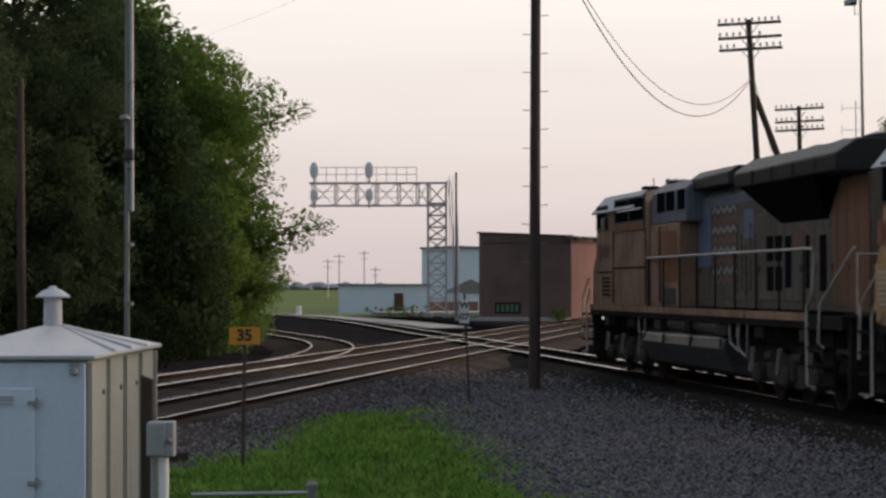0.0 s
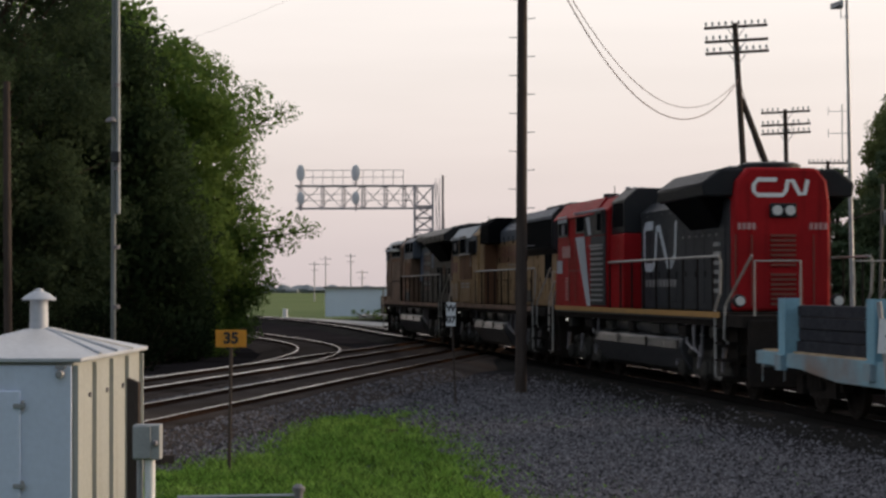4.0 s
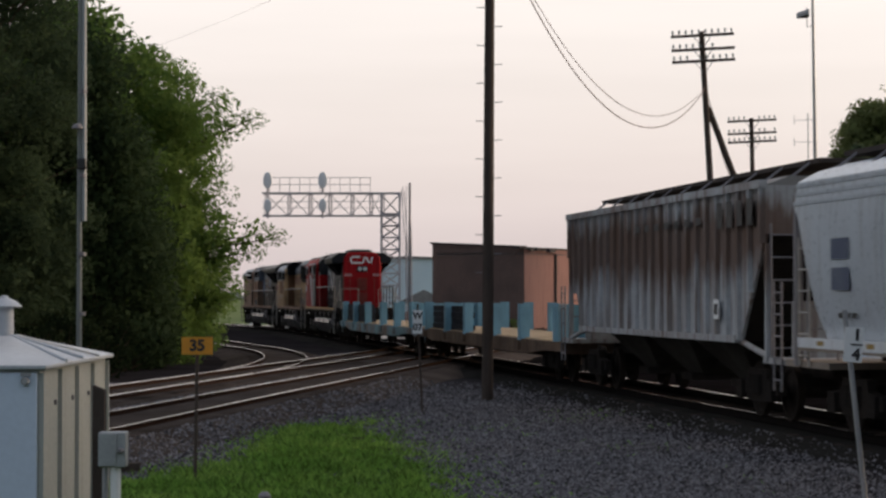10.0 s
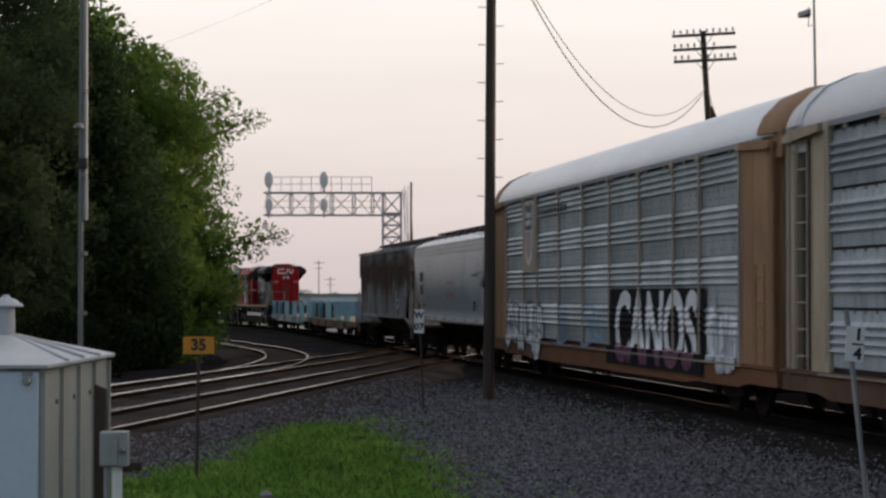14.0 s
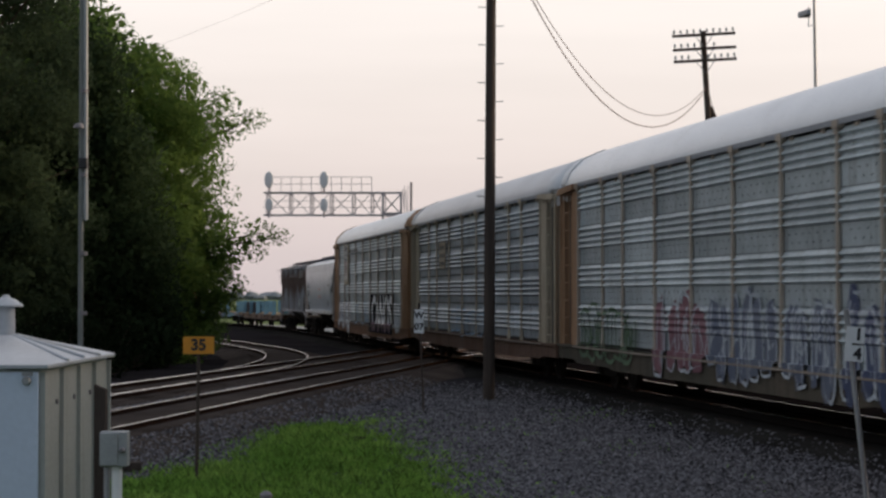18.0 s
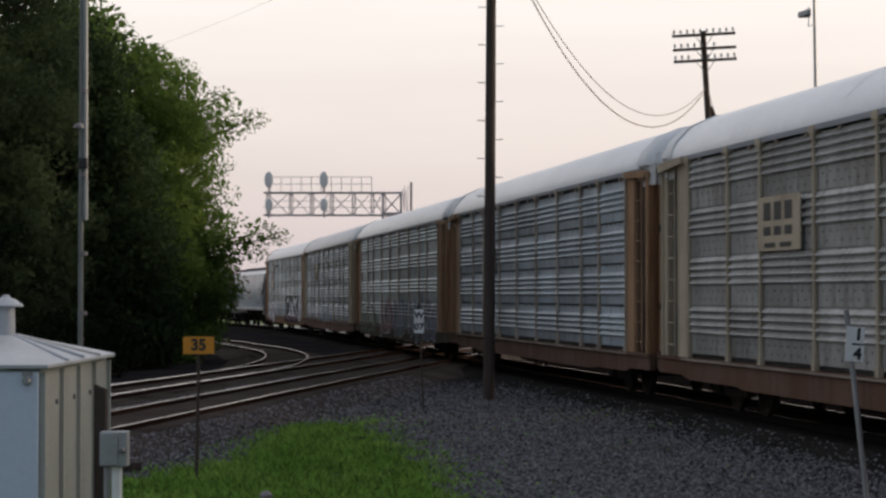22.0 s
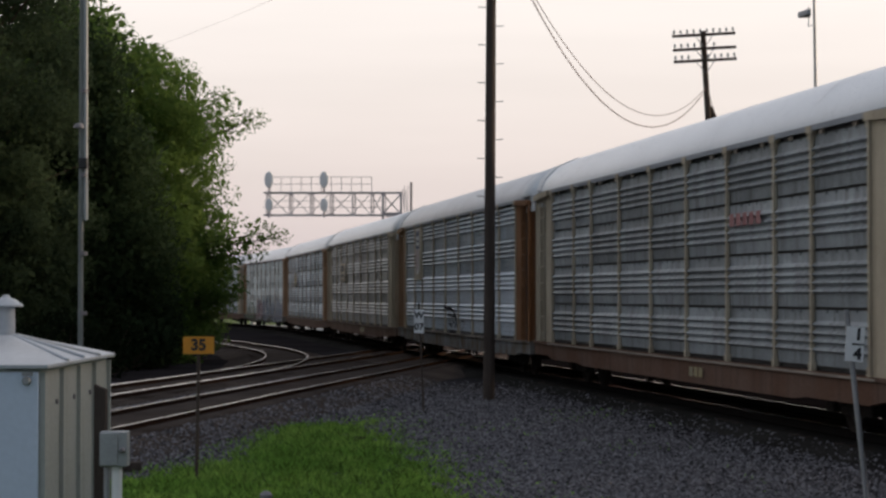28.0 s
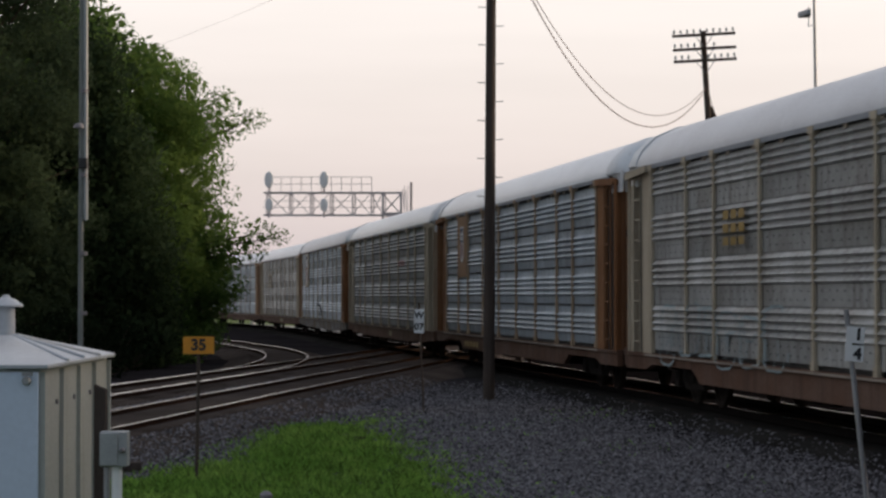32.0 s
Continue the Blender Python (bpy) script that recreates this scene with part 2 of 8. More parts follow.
M_LOCOSLATE = mat("slate_grey_loco_paint", (0.045, 0.048, 0.0528), 0.5, 0, (0.03, 0.0312, 0.0342), 1.5, 0.6, spec=0.06)
M_LOCOTAN2 = mat("faded_pale_stripe_paint", (0.26, 0.25, 0.25), 0.6, 0, (0.17, 0.16, 0.16), 3, 0.7)
M_PINK = mat("faded_pink_numerals", (0.55, 0.30, 0.29), 0.5)
M_LETTER_DULL = mat("dull_red_paint", (0.16, 0.065, 0.05), 0.6, 0, (0.10, 0.05, 0.04), 2, 0.6)
M_FLAGBLUE = mat("faded_blue_paint", (0.075, 0.11, 0.19), 0.55, 0, (0.11, 0.13, 0.18), 1, 0.6)
M_RED = mat("locomotive_red_paint", (0.367, 0.0151, 0.0184), 0.55, 0, (0.216, 0.0119, 0.013), 0.7, 0.7, 14, 0.2, 0.03, streak=(0.09, 0.010, 0.010, 0.54, 0.55), spec=0.06)
M_LETTER_RED = mat("red_lettering_paint", (0.20, 0.045, 0.03), 0.6, 0, (0.12, 0.05, 0.03), 2, 0.7)
M_LOCOBLACK = mat("locomotive_black_paint", (0.0275, 0.0287, 0.0312), 0.45, 0, (0.0438, 0.0425, 0.0425), 1, 0.5, 20, 0.2, 0.03, spec=0.06)
M_HANDRAIL = mat("handrail_paint", (0.42, 0.40, 0.37), 0.5, 0, (0.26, 0.24, 0.22), 4, 0.6, spec=0.06)
M_HEADLIGHT = glow_mat("headlight_lens", (1.0, 0.95, 0.85), 0.6)
M_SCREEN = mat("soot_black_screen", (0.007, 0.007, 0.008), 1.0, 0, None, 3, 0.3, spec=0.02)
M_MAST = mat("dull_grey_mast_paint", (0.20, 0.215, 0.205), 0.7, 0, (0.135, 0.145, 0.135), 1.5, 0.7)
M_MAST_PALE = mat("pale_conduit", (0.42, 0.43, 0.42), 0.6, 0, (0.30, 0.31, 0.30), 1.5, 0.6)
M_LAMP_LENS = glass_mat("lamp_lens", (0.6, 0.6, 0.58), 0.1)
M_FLATBLUE = mat("flatcar_pale_blue_paint", (0.245, 0.435, 0.53), 0.6, 0, (0.165, 0.30, 0.365), 1.2, 0.7, 20, 0.25, 0.05, streak=(0.12, 0.10, 0.08, 0.58, 0.6), spec=0.06)
M_FLATSILL = mat("flatcar_worn_sill", (0.26, 0.416, 0.481), 0.65, 0, (0.26, 0.143, 0.091), 0.7, 1.0, 20, 0.3, 0.05, spec=0.06)
M_FLATRUST = mat("flatcar_rusty_sill", (0.195, 0.13, 0.091), 0.75, 0, (0.091, 0.0585, 0.0442), 0.9, 0.9, 20, 0.3, 0.1, streak=(0.30, 0.26, 0.22, 0.58, 0.7), spec=0.1)
M_DECKWOOD = mat("deck_plank", (0.58, 0.43, 0.275), 0.85, 0, (0.40, 0.285, 0.18), 1.2, 0.7, 25, 0.3, 0.2, stretch=(6, 1, 1), vary=0.18, spec=0.1)
M_LOAD = mat("dark_steel_plate", (0.032, 0.034, 0.042), 0.8, 0.0, (0.06, 0.06, 0.068), 2.5, 0.7, 14, 0.5, spec=0.05)
M_HOP_OLD = mat("rust_streaked_grey_paint", (0.47, 0.49, 0.51), 0.7, 0, (0.28, 0.245, 0.225), 0.45, 0.9, 12, 0.3, 0.05, streak=(0.15, 0.085, 0.06, 0.50, 0.8), spec=0.04)


def rust_over(m, low, high, rust):
    """Rust that has eaten through the paint between two heights, ragged at its edges."""
    nt = m.node_tree
    ln = nt.links.new
    b = nt.nodes["Principled BSDF"]
    src = b.inputs["Base Color"].links[0].from_socket
    tc, info = nt.nodes.new("ShaderNodeTexCoord"), nt.nodes.new("ShaderNodeObjectInfo")
    sep, shift, tex = nt.nodes.new("ShaderNodeSeparateXYZ"), nt.nodes.new("ShaderNodeVectorMath"), nt.nodes.new("ShaderNodeTexNoise")
    ln(tc.outputs["Object"], sep.inputs[0])
    stretch = nt.nodes.new("ShaderNodeMapping")
    stretch.inputs["Scale"].default_value = (3.0, 3.0, 0.7)
    ln(tc.outputs["Object"], stretch.inputs["Vector"])
    spread = nt.nodes.new("ShaderNodeMath")
    spread.operation = "MULTIPLY"
    spread.inputs[1].default_value = 50.0
    ln(info.outputs["Random"], spread.inputs[0])
    ln(stretch.outputs[0], shift.inputs[0])
    ln(spread.outputs[0], shift.inputs[1])
    tex.inputs["Scale"].default_value, tex.inputs["Detail"].default_value = 1.0, 5
    ln(shift.outputs[0], tex.inputs["Vector"])
    # height plus a ragged offset, faded in above the low edge and out below the high one
    rag = nt.nodes.new("ShaderNodeMath")
    rag.operation = "MULTIPLY_ADD"
    rag.inputs[1].default_value = 1.8
    ln(tex.outputs["Fac"], rag.inputs[0])
    ln(sep.outputs["Z"], rag.inputs[2])
    up, down, both_ = nt.nodes.new("ShaderNodeMapRange"), nt.nodes.new("ShaderNodeMapRange"), nt.nodes.new("ShaderNodeMath")
    up.inputs["From Min"].default_value, up.inputs["From Max"].default_value = low + 0.9, low + 1.5
    down.inputs["From Min"].default_value, down.inputs["From Max"].default_value = high + 1.1, high + 0.7
    up.inputs["To Max"].default_value = 0.85
    for r in (up, down):
        ln(rag.outputs[0], r.inputs["Value"])
    both_.operation = "MULTIPLY"
    ln(up.outputs[0], both_.inputs[0])
    ln(down.outputs[0], both_.inputs[1])
    mx = nt.nodes.new("ShaderNodeMix")
    mx.data_type = "RGBA"
    ln(both_.outputs[0], mx.inputs[0])
    ln(src, mx.inputs[6])
    mx.inputs[7].default_value = (*rust, 1)
    ln(mx.outputs[2], b.inputs["Base Color"])


rust_over(M_HOP_OLD, 2.1, 3.75, (0.13, 0.078, 0.056))
M_HOP_NEW = mat("smooth_grey_hopper_paint", (0.54, 0.585, 0.63), 0.34, 0, (0.42, 0.455, 0.49), 0.5, 0.6, 12, 0.12, 0.03, streak=(0.22, 0.22, 0.22, 0.52, 0.5))
M_GRATING = mat("dark_walkway_grating", (0.045, 0.040, 0.038), 0.8, 0.1, (0.08, 0.06, 0.05), 2, 0.6, spec=0.1)
M_ROOF_OLD = mat("dull_hopper_roof", (0.24, 0.23, 0.22), 0.7, 0, RUST, 1, 0.6)
M_PANEL = mat("galvanised_corrugated_panel", (0.48, 0.545, 0.57), 0.48, 0.35, (0.32, 0.37, 0.388), 0.9, 0.7, 14, 0.2, 0.05, streak=(0.145, 0.143, 0.14, 0.50, 0.5), vary=0.2, spec=0.25)
M_PANEL_DK = mat("weathered_blue_grey_panel", (0.41, 0.47, 0.515), 0.52, 0.3, (0.265, 0.305, 0.335), 0.9, 0.7, 14, 0.25, 0.05, streak=(0.10, 0.102, 0.105, 0.50, 0.55), vary=0.2, spec=0.25)
M_PANEL_BR = mat("brownish_weathered_panel", (0.42, 0.43, 0.425), 0.5, 0.35, (0.27, 0.26, 0.24), 0.9, 0.8, 14, 0.25, 0.05, streak=(0.12, 0.10, 0.083, 0.48, 0.65), vary=0.2, spec=0.3)
M_PANEL_SOOT = mat("sooty_grey_panel", (0.315, 0.345, 0.36), 0.55, 0.3, (0.20, 0.215, 0.225), 0.9, 0.8, 14, 0.25, 0.05, streak=(0.085, 0.08, 0.075, 0.48, 0.6), vary=0.2, spec=0.2)
M_PANEL_LT = mat("white_washed_panel", (0.585, 0.643, 0.702), 0.55, 0.1, (0.458, 0.507, 0.556), 1.1, 0.6, 25, 0.2, 0.05, streak=(0.30, 0.28, 0.27, 0.6, 0.4), vary=0.06)
M_RACKROOF = mat("rack_roof_paint", (0.76, 0.785, 0.82), 0.36, 0.0, (0.66, 0.69, 0.73), 0.6, 0.5, 20, 0.1, 0.03, streak=(0.44, 0.44, 0.45, 0.6, 0.3), spec=0.6)
M_CAP = mat("pale_roof_cap_paint", (0.70, 0.72, 0.74), 0.5, 0.0, (0.52, 0.52, 0.52), 0.9, 0.6, 20, 0.15, 0.03, streak=(0.3, 0.27, 0.25, 0.58, 0.5), spec=0.3)
M_GABLE = mat("pale_gable_paint", (0.65, 0.663, 0.676), 0.55, 0.1, (0.468, 0.468, 0.468), 1.0, 0.7, 20, 0.2, 0.04, streak=(0.2, 0.18, 0.17, 0.55, 0.6))
M_RACKROOF_D = mat("weathered_rack_roof", (0.58, 0.595, 0.63), 0.42, 0.0, (0.46, 0.465, 0.49), 0.6, 0.6, 20, 0.15, 0.03, spec=0.6)
M_RUSTBROWN = mat("rusty_brown_sill", (0.125, 0.069, 0.047), 0.8, 0, (0.165, 0.112, 0.088), 0.8, 0.8, 20, 0.3, 0.1, streak=(0.06, 0.04, 0.033, 0.5, 0.6), spec=0.08)
M_SILL_OLIVE = mat("grimy_olive_sill", (0.080, 0.075, 0.060), 0.8, 0, (0.12, 0.098, 0.076), 0.8, 0.8, 20, 0.3, 0.1, streak=(0.05, 0.042, 0.035, 0.5, 0.6), spec=0.08)
M_SILL_MOTTLED = mat("white_overpainted_sill", (0.24, 0.245, 0.25), 0.8, 0, (0.14, 0.095, 0.05), 1.4, 1.0, 20, 0.3, 0.1, streak=(0.06, 0.05, 0.045, 0.5, 0.7), spec=0.08)
M_FLANGE = mat("dusty_pale_flange", (0.33, 0.28, 0.235), 0.8, 0, (0.20, 0.165, 0.14), 0.9, 0.8, 20, 0.3, 0.05, spec=0.08)
M_FASCIA = mat("grey_roof_fascia", (0.33, 0.345, 0.37), 0.6, 0.0, (0.24, 0.25, 0.265), 0.7, 0.7, 20, 0.2, 0.03, spec=0.1)
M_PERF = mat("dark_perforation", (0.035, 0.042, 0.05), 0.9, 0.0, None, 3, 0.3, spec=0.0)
M_POST_GREY = mat("tan_grey_rack_post", (0.468, 0.403, 0.332), 0.65, 0.0, (0.312, 0.247, 0.195), 1.0, 0.7, spec=0.06)
END_COLOURS = {
    "orange": mat("orange_rack_paint", (0.275, 0.135, 0.065), 0.65, 0, (0.18, 0.085, 0.045), 0.7, 0.8, 20, 0.2, 0.04, streak=(0.14, 0.06, 0.03, 0.58, 0.6), spec=0.08),
    "tan": mat("tan_rack_paint", (0.40, 0.245, 0.145), 0.65, 0, (0.26, 0.155, 0.095), 0.7, 0.8, 20, 0.2, 0.04, streak=(0.17, 0.09, 0.05, 0.58, 0.6), spec=0.08),
    "cream": mat("cream_rack_paint", (0.50, 0.43, 0.325), 0.65, 0, (0.35, 0.285, 0.21), 0.7, 0.8, 20, 0.2, 0.04, streak=(0.24, 0.16, 0.10, 0.58, 0.5), spec=0.08),
    "brown": mat("brown_rack_paint", (0.20, 0.10, 0.055), 0.65, 0, (0.13, 0.065, 0.04), 0.8, 0.6, 20, 0.2, 0.04, spec=0.08),
    "grey": M_POST_GREY,
    "sand": mat("sand_rack_post", (0.46, 0.335, 0.225), 0.65, 0, (0.30, 0.215, 0.145), 0.9, 0.7, 20, 0.2, 0.04, spec=0.06),
}
M_GR_WHITE = mat("white_spray_paint", (0.806, 0.845, 0.884), 0.5, 0, (0.585, 0.611, 0.65), 3, 0.5)
M_GR_BLACK = mat("black_spray_paint", (0.02, 0.02, 0.025), 0.9, 0, (0.03, 0.03, 0.034), 2, 0.5, spec=0.02)
M_GR_BLUE = mat("blue_spray_paint", (0.20, 0.36, 0.52), 0.5, 0, (0.28, 0.42, 0.55), 3, 0.5)
M_GR_PURPLE = mat("purple_spray_paint", (0.30, 0.12, 0.22), 0.5, 0, (0.38, 0.18, 0.28), 3, 0.5)
M_GR_GREEN = mat("green_spray_paint", (0.10, 0.17, 0.09), 0.7, 0, (0.05, 0.085, 0.06), 1.5, 0.8)
M_GR_SLATE = mat("slate_spray_paint", (0.075, 0.095, 0.15), 0.7, 0, (0.13, 0.15, 0.19), 1.2, 0.9)
M_GR_PALE = mat("pale_faded_spray_paint", (0.50, 0.55, 0.60), 0.7, 0, (0.32, 0.36, 0.40), 2.5, 0.9)
M_GR_FAINT = mat("faint_teal_spray_paint", (0.30, 0.38, 0.40), 0.7, 0, (0.20, 0.24, 0.25), 2.5, 0.9)
M_GR_WINE = mat("wine_red_spray_paint", (0.15, 0.055, 0.075), 0.7, 0, (0.20, 0.09, 0.11), 1.5, 0.9)
M_BADGE_BLUE = mat("dark_blue_badge_paint", (0.035, 0.055, 0.13), 0.5)
M_BADGE_RED = mat("red_badge_paint", (0.36, 0.16, 0.16), 0.6)
M_MARK_BLACK = mat("dark_stencil_paint", (0.06, 0.058, 0.056), 0.6)
M_SILL_STRIPE = mat("ochre_stripe_paint", (0.42, 0.23, 0.06), 0.6, 0, (0.28, 0.15, 0.05), 2, 0.6)
M_MARK_FADED = mat("faded_ochre_stencil_paint", (0.33, 0.27, 0.14), 0.7, 0, (0.24, 0.23, 0.17), 2, 0.9)
M_MARK_YEL = mat("yellow_stencil_paint", (0.35, 0.231, 0.07), 0.6)

# ---------------------------------------------------------------- mesh tools


class Mesh:
    """Collects simple solids into one mesh."""

    def __init__(self):
        self.v, self.f, self.dark = [], [], []

    def add(self, verts, faces, m=None):
        n = len(self.v)
        self.v += [tuple(m @ Vector(p)) for p in verts] if m else [tuple(p) for p in verts]
        self.f += [tuple(n + i for i in q) for q in faces]
        return self

    def box(self, c, s, m=None):
        x, y, z = (a / 2 for a in s)
        p = [(c[0] + i * x, c[1] + j * y, c[2] + k * z) for k in (-1, 1) for j in (-1, 1) for i in (-1, 1)]
        return self.add(p, [(0, 2, 3, 1), (4, 5, 7, 6), (0, 1, 5, 4), (2, 6, 7, 3), (0, 4, 6, 2), (1, 3, 7, 5)], m)

    def span(self, a, b, m=None):
        return self.box([(i + j) / 2 for i, j in zip(a, b)], [abs(j - i) for i, j in zip(a, b)], m)

    def prism(self, profile, axis, a, b, m=None):
        """Extrudes a closed outline; axis 0: outline in (y, z), 1: in (x, z), 2: in (x, y)."""
        def put(p, d):
            q = list(p)
            q.insert(axis, d)
            return q
        n = len(profile)
        vs = [put(p, a) for p in profile] + [put(p, b) for p in profile]
        fs = [(i, (i + 1) % n, n + (i + 1) % n, n + i) for i in range(n)] + [tuple(range(n - 1, -1, -1)), tuple(range(n, 2 * n))]
        return self.add(vs, fs, m)

    def tube(self, pts, r, seg=8, taper=None):
        """A round bar along a line of points."""
        pts = [Vector(p) for p in pts]
        n, k = len(self.v), len(pts)
        for i, p in enumerate(pts):
            d = (pts[min(i + 1, k - 1)] - pts[max(i - 1, 0)]).normalized()
            u = d.cross(Vector((0, 0, 1)) if abs(d.z) < 0.95 else Vector((0, 1, 0))).normalized()
            w = d.cross(u)
            rr = r + ((taper - r) * i / (k - 1) if taper is not None else 0)
            for j in range(seg):
                a = 2 * math.pi * j / seg
                self.v.append(tuple(p + u * rr * math.cos(a) + w * rr * math.sin(a)))
        for i in range(k - 1):
            for j in range(seg):
                a, b = n + i * seg + j, n + i * seg + (j + 1) % seg
                self.f.append((a, b, b + seg, a + seg))
        self.f += [tuple(n + j for j in range(seg - 1, -1, -1)), tuple(n + (k - 1) * seg + j for j in range(seg))]
        return self

    def lathe(self, rings, seg=16, m=None):
        """Rings of (radius, height) turned about the z axis."""
        vs = [(r * math.cos(2 * math.pi * j / seg), r * math.sin(2 * math.pi * j / seg), z) for r, z in rings for j in range(seg)]
        fs = [(i * seg + j, i * seg + (j + 1) % seg, (i + 1) * seg + (j + 1) % seg, (i + 1) * seg + j)
              for i in range(len(rings) - 1) for j in range(seg)]
        fs += [tuple(range(seg - 1, -1, -1)), tuple((len(rings) - 1) * seg + j for j in range(seg))]
        return self.add(vs, fs, m)

    def loft(self, sections, m=None, caps=True):
        n = len(sections[0])
        vs = [p for s in sections for p in s]
        fs = [(i * n + j, i * n + (j + 1) % n, (i + 1) * n + (j + 1) % n, (i + 1) * n + j) for i in range(len(sections) - 1) for j in range(n)]
        if caps:
            fs += [tuple(range(n - 1, -1, -1)), tuple((len(sections) - 1) * n + j for j in range(n))]
        return self.add(vs, fs, m)

    def data(self, name, material, smooth=True):
        me = bpy.data.meshes.new(name)
        me.from_pydata(self.v, [], self.f)
        if smooth:
            me.polygons.foreach_set("use_smooth", [True] * len(me.polygons))
            me.set_sharp_from_angle(angle=radians(32))
        me.materials.append(material)
        return me


def part(name, mesh, material, parent, label="", bevel=0.0, at=None):
    """Links a Mesh (or shared mesh data) as one part under a thing or a part."""
    me = mesh.data(name, material) if isinstance(mesh, Mesh) else mesh
    ob = new(name, me)
    ob.parent = parent
    if at is not None:
        ob.matrix_basis = at
    if label:
        tagged(ob, label)
    if bevel:
        md = ob.modifiers.new("edge", "BEVEL")
        md.width, md.segments, md.limit_method, md.angle_limit = bevel, 2, "ANGLE", radians(40)
    return ob


def thing(name, label, category, m=None, group="", kind=""):
    ob = new(name)
    ob.empty_display_size = 0.3
    if m is not None:
        ob.matrix_basis = m
    return tagged(ob, label, category, group, kind)


def solid(name, mesh, material, label, category="", m=None, group="", kind="", bevel=0.0):
    ob = part(name, mesh, material, None, "", bevel, m)
    return tagged(ob, label, category, group, kind)


def text_mesh(body, size, depth=0.003):
    cu = bpy.data.curves.new("sign_text", "FONT")
    cu.body, cu.size, cu.extrude, cu.align_x, cu.align_y = body, size, depth, "CENTER", "CENTER"
    tmp = bpy.data.objects.new("sign_text", cu)
    scene.collection.objects.link(tmp)
    cu.offset = 0.032 if size > 0.5 else 0.008
    me = bpy.data.meshes.new_from_object(tmp.evaluated_get(bpy.context.evaluated_depsgraph_get()))
    bpy.data.objects.remove(tmp)
    return me


# ---------------------------------------------------------------- the lie of the land and of the main track
GRADE = -0.00189


def fall(y):
    """Height of the rail tops: level, then falling gently away from the crossing."""
    return GRADE * (min(max(y, 50.0), 250.0) - 50)


S_MIN, S_MAX, S_STEP = -420.0, 470.0, 1.0
_s = np.arange(S_MIN, S_MAX + S_STEP, S_STEP)
_k = np.interp(_s, [-40, -30, 30, 70, 110, 160, 290, 330], [0, 0.000518, 0.000518, -0.000345, 0.000336, -0.002874, -0.002874, 0])
_h = np.concatenate([[0], np.cumsum((_k[1:] + _k[:-1]) / 2 * S_STEP)])
_i0 = int(round(-S_MIN / S_STEP))
_h = _h - _h[_i0] - 0.16602
_x = np.concatenate([[0], np.cumsum((np.sin(_h[1:]) + np.sin(_h[:-1])) / 2 * S_STEP)])
_y = np.concatenate([[0], np.cumsum((np.cos(_h[1:]) + np.cos(_h[:-1])) / 2 * S_STEP)])
_x, _y = _x - _x[_i0] + 12.018, _y - _y[_i0] + 4.098


def main_line(s):
    """Place and heading (clockwise from +y) on the main track, s metres along it."""
    x, y, h = (float(np.interp(s, _s, a)) for a in (_x, _y, _h))
    return x, y, h

# ---------------------------------------------------------------- ground


